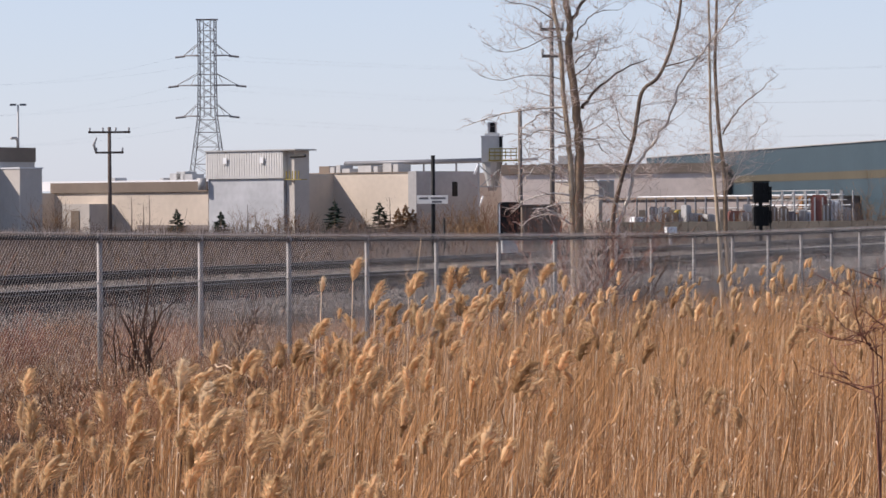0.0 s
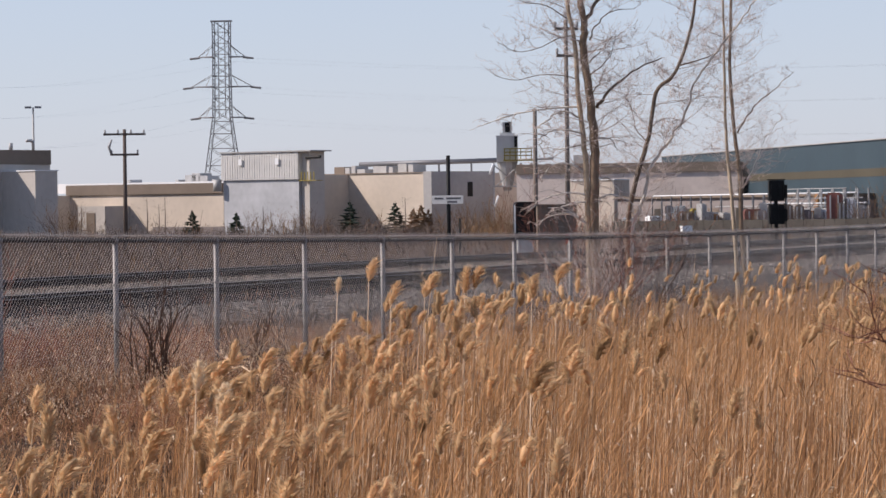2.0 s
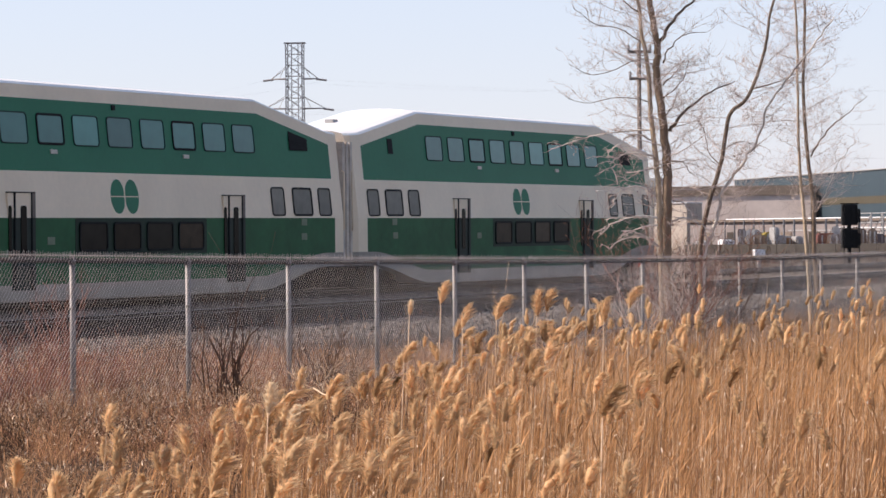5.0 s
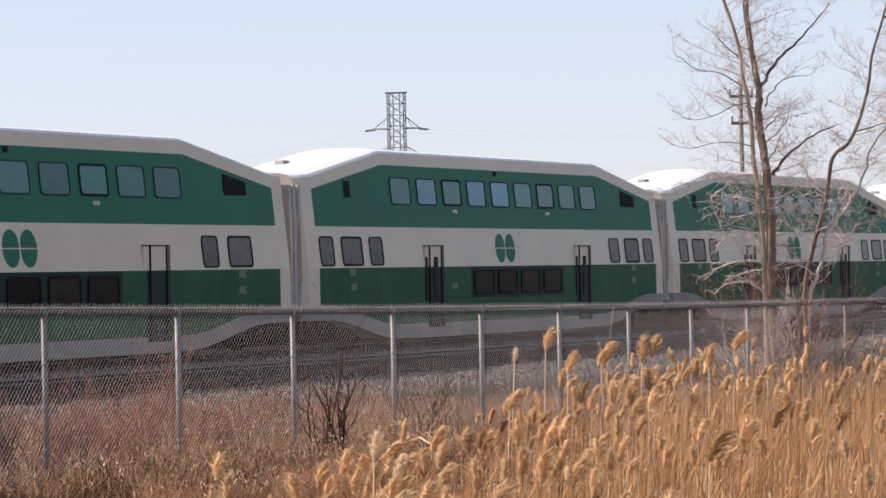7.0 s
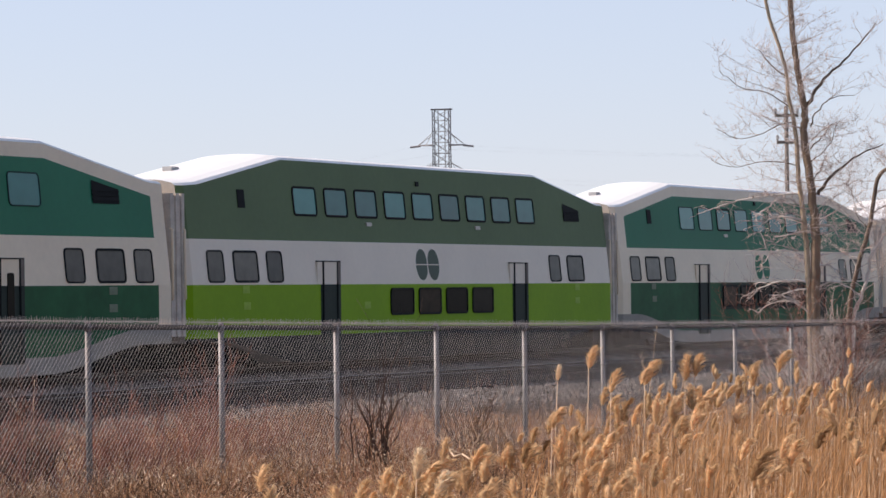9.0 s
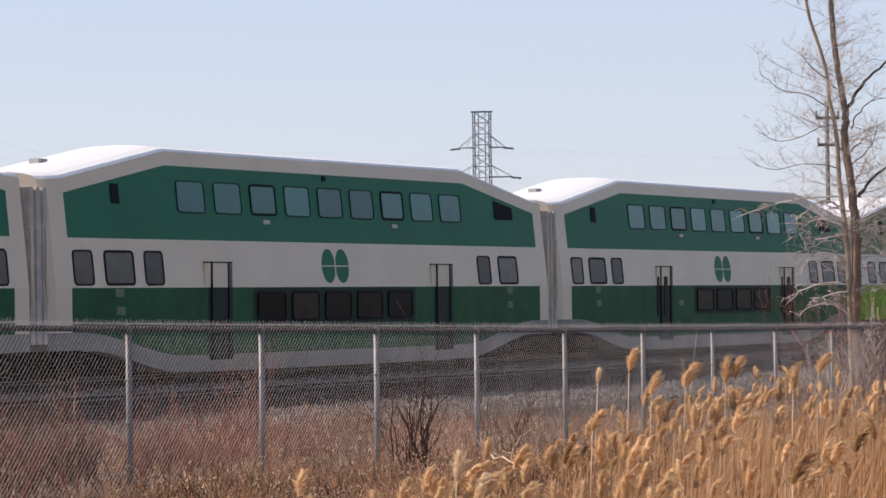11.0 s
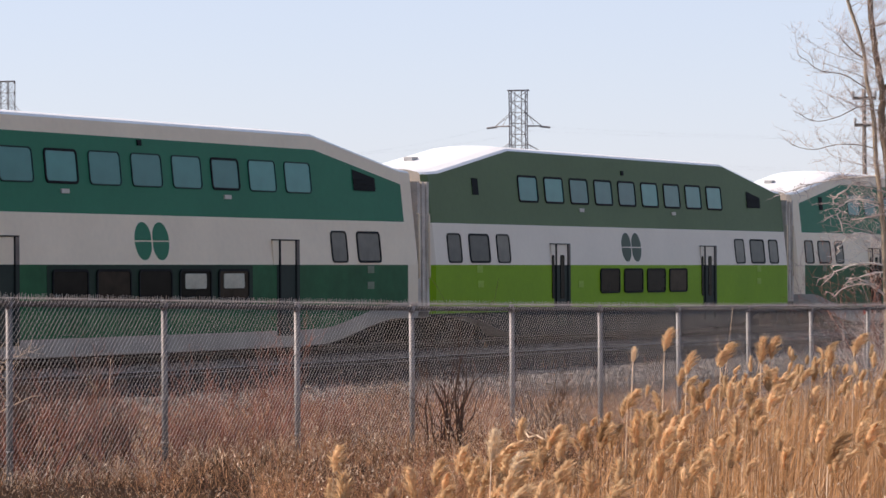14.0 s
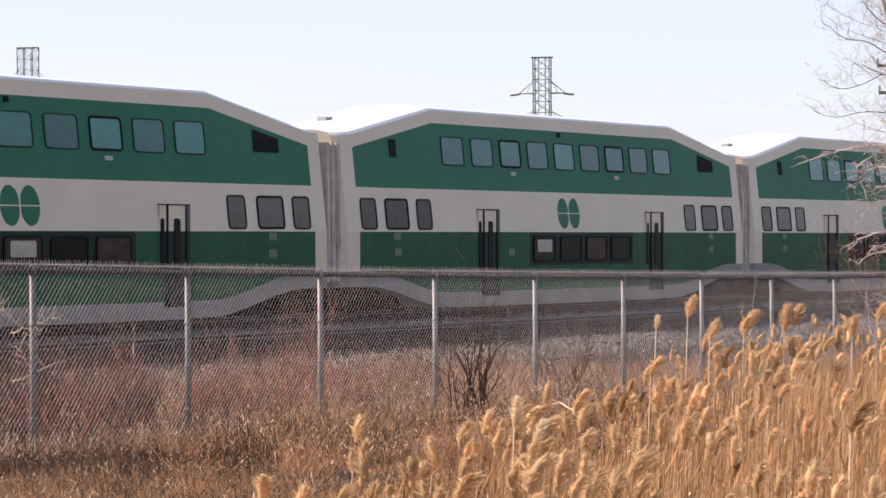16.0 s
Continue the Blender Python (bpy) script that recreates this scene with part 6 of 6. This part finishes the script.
LP = at(7.12, 1.75, 380)
lamp_mast = thing("lamp_mast", "tall grey floodlight mast with a T-shaped head", "street lamp", pose(LP.x, LP.y, 0))
s = Soup()
s.tube((0, 0, FAR_Z - 0.3), (0, 0, LP.z), 0.16, 0.10, n=8)
part("mast", s.mesh("mast", [M["unit_grey"]], True), lamp_mast)
for x in (-0.55, 0.55):
    block(lamp_mast, "lamp_head", x - 0.35, x + 0.35, -0.2, 0.2, LP.z - 0.1, LP.z + 0.12, "pipe")

SP = at(0.155, 0.863, 125)
sign = thing("station_sign", "white name board on a dark post beside the track", "sign", pose(SP.x, SP.y, 0, 0, 0, -14))
s = Soup()
s.tube((0, 0, -0.8), (0, 0, SP.z), 0.075, n=10)
part("post", s.mesh("post", [M["black"]], True), sign)
block(sign, "board", -0.60, 0.58, -0.12, -0.08, SP.z - 1.78, SP.z - 1.47, "sign_white", "white name board")
for x0, x1, z in ((-0.5, -0.16, -1.58), (-0.06, 0.5, -1.58), (-0.02, 0.36, -1.71)):
    block(sign, "lettering_bar", x0, x1, -0.126, -0.119, SP.z + z - 0.035, SP.z + z + 0.035, "sign_bar")

GP = at(-5.36, 0.37, 152)
signal = thing("railway_signal", "black double-headed railway signal seen from behind", "railway signal", pose(GP.x, GP.y, 0, 0, 0, 8))
s = Soup()
s.tube((0, 0, -0.8), (0, 0, GP.z - 0.2), 0.09, n=10)
part("mast", s.mesh("mast", [M["black"]], True), signal)
for z0, z1 in ((GP.z - 0.92, GP.z), (GP.z - 1.95, GP.z - 1.08)):
    s = Soup()
    pts = rounded(0.70, z1 - z0, 0.05, 2)
    n = len(pts)
    vs = [(x, -0.18, z + (z0 + z1) / 2) for x, z in pts] + [(x, 0.1, z + (z0 + z1) / 2) for x, z in pts]
    s.add(vs, [tuple(range(n - 1, -1, -1)), tuple(range(n, 2 * n))] + [(k, (k + 1) % n, n + (k + 1) % n, n + k) for k in range(n)])
    for k in range(2):
        zc = z0 + (z1 - z0) * (0.3 + 0.42 * k)
        s.tube((0, 0.1, zc), (0, 0.35, zc), 0.13, 0.15, n=10)
        s.box(-0.26, -0.02, -0.24, -0.18, zc - 0.14, zc + 0.12)
        s.box(0.08, 0.28, -0.22, -0.18, zc - 0.1, zc + 0.14)
    part("signal_head", s.mesh("signal_head", [M["black"]]), signal)
    block(signal, "bracket", -0.42, 0.42, -0.1, -0.04, z1 + 0.01, z1 + 0.06, "black")
    block(signal, "arm", 0.30, 0.46, -0.25, -0.19, z0 + 0.12, z1 - 0.2, "black")
for x in (-0.32, 0.36):
    block(signal, "ladder_rail", x, x + 0.04, -0.3, -0.26, -0.8, GP.z - 0.3, "black")
for k in range(8):
    block(signal, "rung", -0.3, 0.38, -0.29, -0.27, -0.5 + 0.32 * k, -0.47 + 0.32 * k, "black")

# relay cases beside the track
CP = at(-1.13, 0.06, 132)
case = thing("relay_case", "black open-fronted relay case with pale edge", "relay case", pose(CP.x, CP.y, 0, 0, 0, 6))
s = Soup()
pts = rounded(0.82, 1.35, 0.14)
n = len(pts)
s.add([(x, -0.3, z + CP.z - 0.66) for x, z in pts] + [(x, 0.4, z + CP.z - 0.66) for x, z in pts], [tuple(range(n - 1, -1, -1)), tuple(range(n, 2 * n))] + [(k, (k + 1) % n, n + (k + 1) % n, n + k) for k in range(n)])
part("body", s.mesh("case_body", [M["black"]]), case)
block(case, "edge", -0.44, -0.40, -0.33, -0.28, CP.z - 1.2, CP.z - 0.1, "roof_white", "pale metal edge")
block(case, "stand", -0.3, 0.3, -0.2, 0.3, -0.8, CP.z - 1.3, "unit_grey")
for yaw, w_, mm, lab in ((-1.50, 0.4, "brown_fascia", "brown steel equipment cabinet"), (-1.78, 0.5, "brown_fascia", "brown steel equipment cabinet")):
    p = at(yaw, 0.0, 134)
    c = thing("equipment_cabinet", lab, "cabinet", pose(p.x, p.y, 0, 0, 0, 5), "trackside cabinets")
    block(c, "body", -w_, w_, -0.3, 0.3, -0.7, p.z - 0.02, mm)
    block(c, "door", -w_ + 0.04, -0.02, -0.33, -0.3, -0.55, p.z - 0.1, mm)
    block(c, "door", 0.02, w_ - 0.04, -0.33, -0.3, -0.55, p.z - 0.1, mm)
    block(c, "lid", -w_ - 0.05, w_ + 0.05, -0.36, 0.36, p.z - 0.02, p.z + 0.05, mm)

RP = at(-1.845, -0.56, 61.0)
marker = thing("marker_flag", "small orange-red marker tied to a thin stake", "marker", pose(RP.x, RP.y, 0))
s = Soup()
s.tube((0, 0, -0.7), (0, 0, RP.z), 0.016, n=6)
part("stake", s.mesh("stake", [M["galv"]]), marker)
block(marker, "flag", -0.03, 0.04, -0.03, -0.015, RP.z - 0.10, RP.z + 0.08, "red", "orange-red plastic strip")
WP = at(-3.85, -0.42, 145)
box_w = thing("marker_box", "small white box beside the track", "box", pose(WP.x, WP.y, 0, 0, 0, 10))
block(box_w, "body", -0.22, 0.22, -0.2, 0.2, WP.z - 0.15, WP.z + 0.12, "roof_white")
block(box_w, "stake", -0.05, 0.05, -0.05, 0.05, -0.9, WP.z - 0.15, "unit_grey")


# ---- lattice towers and their lines ----
def build_pylon(yaw, top_elev, dist, turn, label):
    p = at(yaw, top_elev, dist)
    k = dist / 720.0
    root = thing("transmission_tower", label, "transmission tower", pose(p.x, p.y, 0, 0, 0, turn), "transmission towers")
    z3, z2, z1, zb = p.z - 7.6 * k, p.z - 13.9 * k, p.z - 20.4 * k, FAR_Z
    prof = [(p.z, 1.75 * k), (z3, 1.7 * k), (z2, 1.75 * k), (z1, 1.85 * k), (z1 - (z1 - zb) * 0.5, 3.3 * k), (zb, 4.9 * k)]
    s = Soup()

    def hw(z):
        for (za, a), (zc, c) in zip(prof, prof[1:]):
            if zc <= z <= za:
                return a + (c - a) * (za - z) / (za - zc)
        return prof[-1][1]
    for sx in (-1, 1):
        for sy in (-1, 1):
            s = Soup()
            s.path([(sx * w_, sy * w_, z) for z, w_ in prof], [0.12 * k] * len(prof), 4)
            part("leg", s.mesh("leg", [M["pylon"]]), root)
    s = Soup()
    z = p.z
    while z > zb + 1:
        step = max(2.1 * k, hw(z) * 1.35)
        zn = max(z - step, zb)
        a, b = hw(z), hw(zn)
        for sx, sy, tx, ty in ((-1, -1, 1, -1), (1, -1, 1, 1), (1, 1, -1, 1), (-1, 1, -1, -1)):
            s.tube((sx * a, sy * a, z), (tx * b, ty * b, zn), 0.055 * k, n=3)
            s.tube((tx * a, ty * a, z), (sx * b, sy * b, zn), 0.055 * k, n=3)
            s.tube((sx * a, sy * a, z), (tx * a, ty * a, z), 0.055 * k, n=3)
        z = zn
    part("bracing", s.mesh("bracing", [M["pylon"]]), root)
    for x in (-0.7, 0.7):
        s = Soup()
        s.tube((x * k, 0, p.z), (x * k, 0, z1), 0.10 * k, n=4)
        part("inner_post", s.mesh("inner_post", [M["pylon"]]), root)
    s = Soup()
    s.box(-2.3 * k, 2.3 * k, -0.5 * k, 0.5 * k, p.z - 0.15 * k, p.z + 0.15 * k)
    part("cap", s.mesh("cap", [M["pylon"]]), root)
    tips = []
    for z, half in ((z3, 5.0), (z2, 6.5), (z1, 5.0)):
        for sx in (-1, 1):
            s = Soup()
            for sy in (-1, 1):
                s.tube((sx * hw(z), sy * hw(z), z), (sx * half * k, 0, z), 0.16 * k, n=4)
                s.tube((sx * hw(z), sy * hw(z), z + 2.6 * k), (sx * half * k, 0, z), 0.07 * k, n=3)
            s.tube((sx * hw(z) * 2, 0, z), (sx * hw(z) * 1.4, 0, z + 2.0 * k), 0.06 * k, n=3)
            part("crossarm", s.mesh("crossarm", [M["pylon"]]), root)
            s = Soup()
            s.tube((sx * (half - 0.4) * k, 0, z - 0.1), (sx * (half + 1.8) * k, 0, z - 0.35 * k), 0.22 * k, n=6)
            part("insulator", s.mesh("insulator", [M["pylon"]]), root)
            tips.append((sx * (half + 1.8) * k, z - 0.35 * k))
    return root, tips


P1, TIPS = build_pylon(3.95, 3.17, 720, -4, "grey steel lattice transmission tower with three cross-arms")
build_pylon(12.6, 3.36, 690, -10, "grey steel lattice transmission tower with three cross-arms")


def cables():
    m1 = pose(*P1.matrix_basis.translation, 0, 0, -4)
    for n, (x, z) in enumerate(TIPS):
        a = m1 @ Vector((x, 0, z))
        for end in (Vector((230, 560 + 4 * n, z + 2)), Vector((-150 - x, 665, z + 1))):
            s = Soup()
            pts = []
            for k in range(17):
                t = k / 16
                q = a.lerp(end, t)
                q.z -= 4 * 7.0 * t * (1 - t)
                pts.append(q)
            s.path(pts, [0.009] * 17, 3)
            tagged(new("power_cable", s.mesh("power_cable", [M["cable"]])), "thin grey high-voltage cable strung between towers", "power cable", "power cables")


cables()


# ---- planting beyond the track ----
def spruce(yaw, base_elev, top_elev, dist, seed, m="needle", label="young dark spruce before a wall", name="spruce"):
    rng = np.random.default_rng(seed)
    b, t = at(yaw, base_elev, dist), at(yaw, top_elev, dist)
    h = t.z - FAR_Z
    root = thing(name, label, "tree", pose(b.x, b.y, FAR_Z), "young trees by the works")
    s = Soup()
    s.tube((0, 0, -0.2), (0, 0, h), 0.07, 0.02, n=6)
    part("trunk", s.mesh("trunk", [M["bark"]]), root)
    s = Soup()
    tiers = 13
    for k in range(tiers):
        z = h * (0.08 + 0.9 * k / tiers)
        r = (1 - k / tiers) ** 0.8 * h * 0.5
        for _ in range(9):
            a = rng.uniform(0, 6.283)
            q = r * rng.uniform(0.6, 1.2)
            tip = Vector((math.cos(a) * q, math.sin(a) * q, z + rng.uniform(-0.1, 0.12) * h * 0.5))
            side = Vector((-math.sin(a), math.cos(a), 0)) * q * 0.28
            s.add([Vector((0, 0, z + 0.1)), tip * 0.6 + Vector((0, 0, z * 0.4)) + side, tip, tip * 0.6 + Vector((0, 0, z * 0.4)) - side, tip * 0.55 + Vector((0, 0, z * 0.45 - 0.12))], [(0, 1, 2), (0, 2, 3), (0, 4, 1), (0, 3, 4), (1, 4, 2), (4, 3, 2)])
    part("crown", s.mesh("crown", [M[m]]), root)


for n, (yaw, e0, e1, d) in enumerate(((4.48, -0.33, 0.01, 350), (3.74, -0.33, -0.03, 345), (1.82, -0.40, 0.14, 340), (1.06, -0.37, 0.10, 335))):
    spruce(yaw, e0, e1, d, 20 + n)
for n, (yaw, e1) in enumerate(((0.62, 0.06), (0.50, -0.02), (0.75, 0.0))):
    spruce(yaw, -0.37, e1, 330, 40 + n, "orange_twig", "young tree with withered orange-brown leaves", "young_tree")


def bare_sapling(yaw, elev, dist, seed):
    rng = np.random.default_rng(seed)
    p = at(yaw, elev, dist)
    s = Soup()
    h = p.z - FAR_Z
    stem(s, [(0, 0, -0.2), (0.1, 0, h * 0.45), (0.05, 0, h)], 0.09, 0.02, rng, every=0.35, reach=1.5, depth=2, start=0.25, kids=1)
    ob = new("bare_sapling", s.mesh("bare_sapling", [M["far_twig"], M["far_twig"]], True))
    ob.location = (p.x, p.y, FAR_Z)
    tagged(ob, "bare young tree before a cream wall", "tree", "young trees by the works")


for n, (yaw, elev, dist) in enumerate(((5.25, 0.2, 374), (4.95, 0.22, 372), (5.05, 0.1, 370), (6.35, 0.12, 380), (3.3, 0.05, 350), (0.9, 0.16, 350))):
    bare_sapling(yaw, elev, dist, 90 + n)
def far_bush(yaw, elev, dist, seed, label, m="far_twig"):
    """A bare bush of many fine upright stems."""
    rng = np.random.default_rng(seed)
    p = at(yaw, elev, dist)
    h = p.z - FAR_Z
    s = Soup()
    for k in range(16):
        a = rng.uniform(0, 6.283)
        d = Vector((math.cos(a) * 0.5, math.sin(a) * 0.5, 1.0))
        grow(s, Vector((math.cos(a), math.sin(a), 0)) * rng.uniform(0, 0.9) * h * 0.4, d, h * rng.uniform(0.5, 0.95), 0.03, 1, rng, up=0.3, spread=0.5, kids=2, n=4, twig=0.014)
    ob = new("bush", s.mesh("bush", [M[m], M[m]], True))
    ob.location = (p.x, p.y, FAR_Z)
    tagged(ob, label, "shrub", "far bare bushes")


for n, (yaw, e1, d) in enumerate(((-7.1, 0.25, 250), (-7.35, 0.3, 245), (-6.95, 0.12, 248), (-7.6, 0.35, 240), (-3.1, -0.12, 258), (-3.45, -0.08, 259), (-3.75, -0.1, 258), (-4.2, -0.06, 257), (-4.55, -0.05, 256), (-5.2, -0.06, 254), (-5.45, -0.1, 254), (-2.75, -0.15, 258))):
    far_bush(yaw, e1, d, 170 + n, "brown leafless bush at the yard edge", "far_twig" if n % 3 else "far_twig_warm")
for n, (yaw, e1) in enumerate(((6.62, 0.15), (6.5, 0.02), (2.95, -0.02), (2.6, -0.0), (2.3, -0.1), (3.35, -0.05), (1.45, -0.1), (-0.2, 0.0), (-0.42, 0.06), (-0.62, 0.1), (-0.8, 0.04), (0.3, 0.0))):
    far_bush(yaw, e1, 345, 70 + n, "low brown leafless bush before a wall", "far_twig_warm")


def build_far_brush():
    """Brown brush on the waste ground between the railway and the works."""
    rng = np.random.default_rng(31)
    n = 42000
    side = rng.uniform(4.0, 150.0, n) ** 1.0
    along = rng.uniform(20, 420, n)
    x = ALONG.x * along + ACROSS.x * (FAR_TRACK + side)
    y = ALONG.y * along + ACROSS.y * (FAR_TRACK + side)
    keep = (np.abs(x / y) < 0.2) & (np.hypot(x, y) < 345)
    x, y = x[keep], y[keep]
    n = len(x)
    d = np.hypot(x, y)
    yaw = np.degrees(np.arctan2(-x, y))
    clump = np.array([noise.noise((a * 0.12, b * 0.05, 5.0)) for a, b in zip(x, y)])
    g = GZ(x, y)
    top = 0.9 + 1.2 * np.clip(clump + 0.15, 0, 1) + rng.normal(0, 0.2, n)
    hot = (yaw < -0.1) & (yaw > -0.9) & (d > 220)
    top = np.where(hot, top + 0.3, top)
    top = np.clip(top + rng.exponential(0.25, n), 0.3, 3.0) * np.clip(d / 240, 0.35, 0.95)
    base = np.stack([x, y, g - 0.1], 1)
    tip = base + np.stack([rng.normal(0, 0.4, n) * top, rng.normal(0, 0.4, n) * top, top], 1)
    sel = (rng.uniform(0, 1, n) < 0.12) | hot
    gs = [(*stalk_arrays(base[~sel], tip[~sel], rng.uniform(0.015, 0.05, (~sel).sum()), rng, 0.4), 0), (*stalk_arrays(base[sel], tip[sel], rng.uniform(0.015, 0.055, sel.sum()), rng, 0.4), 1)]
    m = n
    pick = rng.integers(0, n, m)
    t = rng.uniform(0.3, 0.95, m)[:, None]
    lb = base[pick] * (1 - t) + tip[pick] * t
    for warm, leaf in ((0, ~sel[pick]), (1, sel[pick])):
        k = int(leaf.sum())
        gs.append((*blade_arrays(lb[leaf], rng.uniform(0, 6.283, k), rng.uniform(0.2, 0.6, k), rng.uniform(0.02, 0.06, k), rng.uniform(-0.5, 0.4, k), rng), warm))
    vs, fs, mi = join_arrays(gs)
    tagged(new("far_brush", fast_mesh("far_brush", vs, fs, [M["far_twig"], M["far_twig_warm"]], mi)), "brown winter brush on waste ground beyond the tracks", "brush", kind="stuff")


build_far_brush()


def stones(label, n, lat0, lat1, along1, seed, m, size, level=None):
    """Loose stones over a strip along the railway; level: their height, or the ground's."""
    rng = np.random.default_rng(seed)
    along = 30 + rng.uniform(0, 1, n) ** 1.5 * (along1 - 30)
    lat = rng.uniform(lat0, lat1, n)
    x = ALONG.x * along + ACROSS.x * lat
    y = ALONG.y * along + ACROSS.y * lat
    if level is None:
        keep = rng.uniform(0, 1, n) < np.clip((lat - lat0) / 2.5, 0.05, 1)
        x, y = x[keep], y[keep]
        n = len(x)
        z = GZ(x, y) + 0.02 + np.clip((x * ACROSS.x + y * ACROSS.y - 28.5) * 0.04, 0, 0.1)
    else:
        z = np.interp(lat, [a for a, b in level], [b for a, b in level])
    r = rng.uniform(0.4, 1.4, n) * size
    c = np.stack([x, y, z], 1)
    dirs = np.array([(1, 0, -0.3), (-0.5, 0.87, -0.3), (-0.5, -0.87, -0.3), (0, 0, 0.8)])
    vs = c[:, None] + dirs[None] * r[:, None, None] * rng.uniform(0.6, 1.3, (n, 4, 1))
    f = np.array([(0, 1, 3), (1, 2, 3), (2, 0, 3)])
    tris = (f[None] + (np.arange(n) * 4)[:, None, None]).reshape(-1, 3)
    tagged(new("loose_gravel", fast_mesh("loose_gravel", vs.reshape(-1, 3), tris, [M[m]])), label, "gravel", kind="stuff")


M["stone"] = mat("gravel_stone", (0.17, 0.148, 0.132), 0.9, scale=1.0, fine=12, var=0.35, per_island=0.7)
M["stone_tan"] = mat("tan_gravel_stone", (0.20, 0.17, 0.145), 0.9, scale=1.0, fine=12, var=0.3, per_island=0.6)
M["stone_dark"] = mat("ballast_stone", (0.055, 0.045, 0.042), 0.9, scale=1.0, fine=12, var=0.35, per_island=0.7)
stones("loose pale grey gravel beside the track", 15000, 27.3, 30.6, 130, 77, "stone", 0.045, [(25.6, -0.40), (27.4, -0.14), (29.2, -0.04), (30.55, 0.02)])
stones("dark crushed ballast stones between the rails", 22000, NEAR_TRACK - 1.7, NEAR_TRACK + 1.7, 130, 78, "stone_dark", 0.04, [(31.4, 0.105), (34.9, 0.105)])
stones("dark crushed ballast stones between the rails", 30000, FAR_TRACK - 1.9, FAR_TRACK + 1.7, 140, 79, "stone_dark", 0.05, [(35.6, 0.275), (39.3, 0.275)])
stones("lighter gravel between the two tracks", 16000, 34.8, 36.35, 130, 80, "stone_tan", 0.05, [(34.8, 0.12), (35.3, 0.19), (35.7, 0.275), (36.4, 0.275)])


def build_track_weeds():
    """Sparse dry weeds along the tracks."""
    rng = np.random.default_rng(41)
    n = 9000
    along = 30 + rng.uniform(0, 1, n) ** 1.4 * 110
    lat = rng.choice([30.9, 35.6, 39.6, 41.0], n) + rng.normal(0, 0.35, n)
    x = ALONG.x * along + ACROSS.x * lat
    y = ALONG.y * along + ACROSS.y * lat
    keep = np.array([noise.noise((a * 0.25, b * 0.25, 2.0)) for a, b in zip(along, lat)]) > rng.uniform(-0.3, 0.5, n)
    x, y, lat = x[keep], y[keep], lat[keep]
    n = len(x)
    z = np.interp(lat, [30, 31.4, 35.0, 36.0, 39.2, 41.0], [0.0, 0.1, 0.1, 0.2, 0.2, -0.3])
    h = rng.exponential(0.09, n) + 0.04
    base = np.stack([x, y, z - 0.05], 1)
    tip = base + np.stack([rng.normal(0, 0.4, n) * h, rng.normal(0, 0.4, n) * h, h + 0.05], 1)
    sel = rng.uniform(0, 1, n) < 0.4
    gs = [(*stalk_arrays(base[sel], tip[sel], rng.uniform(0.006, 0.014, sel.sum()), rng, 0.5), 0), (*stalk_arrays(base[~sel], tip[~sel], rng.uniform(0.006, 0.014, (~sel).sum()), rng, 0.5), 1)]
    vs, fs, mi = join_arrays(gs)
    tagged(new("track_weeds", fast_mesh("track_weeds", vs, fs, [M["weed"], M["weed_red"]], mi)), "sparse brown weeds growing along the ballast", "dry weeds", kind="stuff")


build_track_weeds()


def motions():
    """The train runs through at a slightly growing speed, shifted at times to fit the camera's view; the reeds sway in
    the wind.
    """
    view_shift = [(0.0, 0.0), (3.2, -0.07), (5.5, 0.27), (6.0, 0.34), (6.5, 0.41), (7.0, -0.24), (7.5, -0.17), (9.0, -0.06), (11.0, 0.04), (16.0, 0.02)]
    for n, coach in enumerate(COACHES):
        rows = []
        for k in range(0, 33):
            t = k * 0.5
            s = -47.76298 + 20.437184 * t + 0.0869639 * t * t - 0.000090028 * t ** 3 + PITCH * (1 - n)
            for (ta, a), (tb, b) in zip(view_shift, view_shift[1:]):
                if ta <= t <= tb:
                    u = (t - ta) / (tb - ta)
                    s += a + (b - a) * u * u * (3 - 2 * u)
                    break
            rows.append((t, rail_pose(s, FAR_TRACK, RAIL)))
        walk(coach, rows)
    for n, (bed, o) in enumerate(REED_BANDS):
        rows = []
        for k in range(0, 41):
            t = k * 0.4
            gust = 1.6 * math.exp(-((t - 1.2) / 2.6) ** 2) + 0.7
            sway = gust * (0.6 + 0.5 * math.sin(2.3 * t + 1.7 * n) + 0.3 * math.sin(4.1 * t + 0.9 * n))
            rows.append((t, pose(o.x, o.y, o.z, 0.35 * math.sin(1.9 * t + n), sway, 0)))
        walk(bed, rows)


motions()
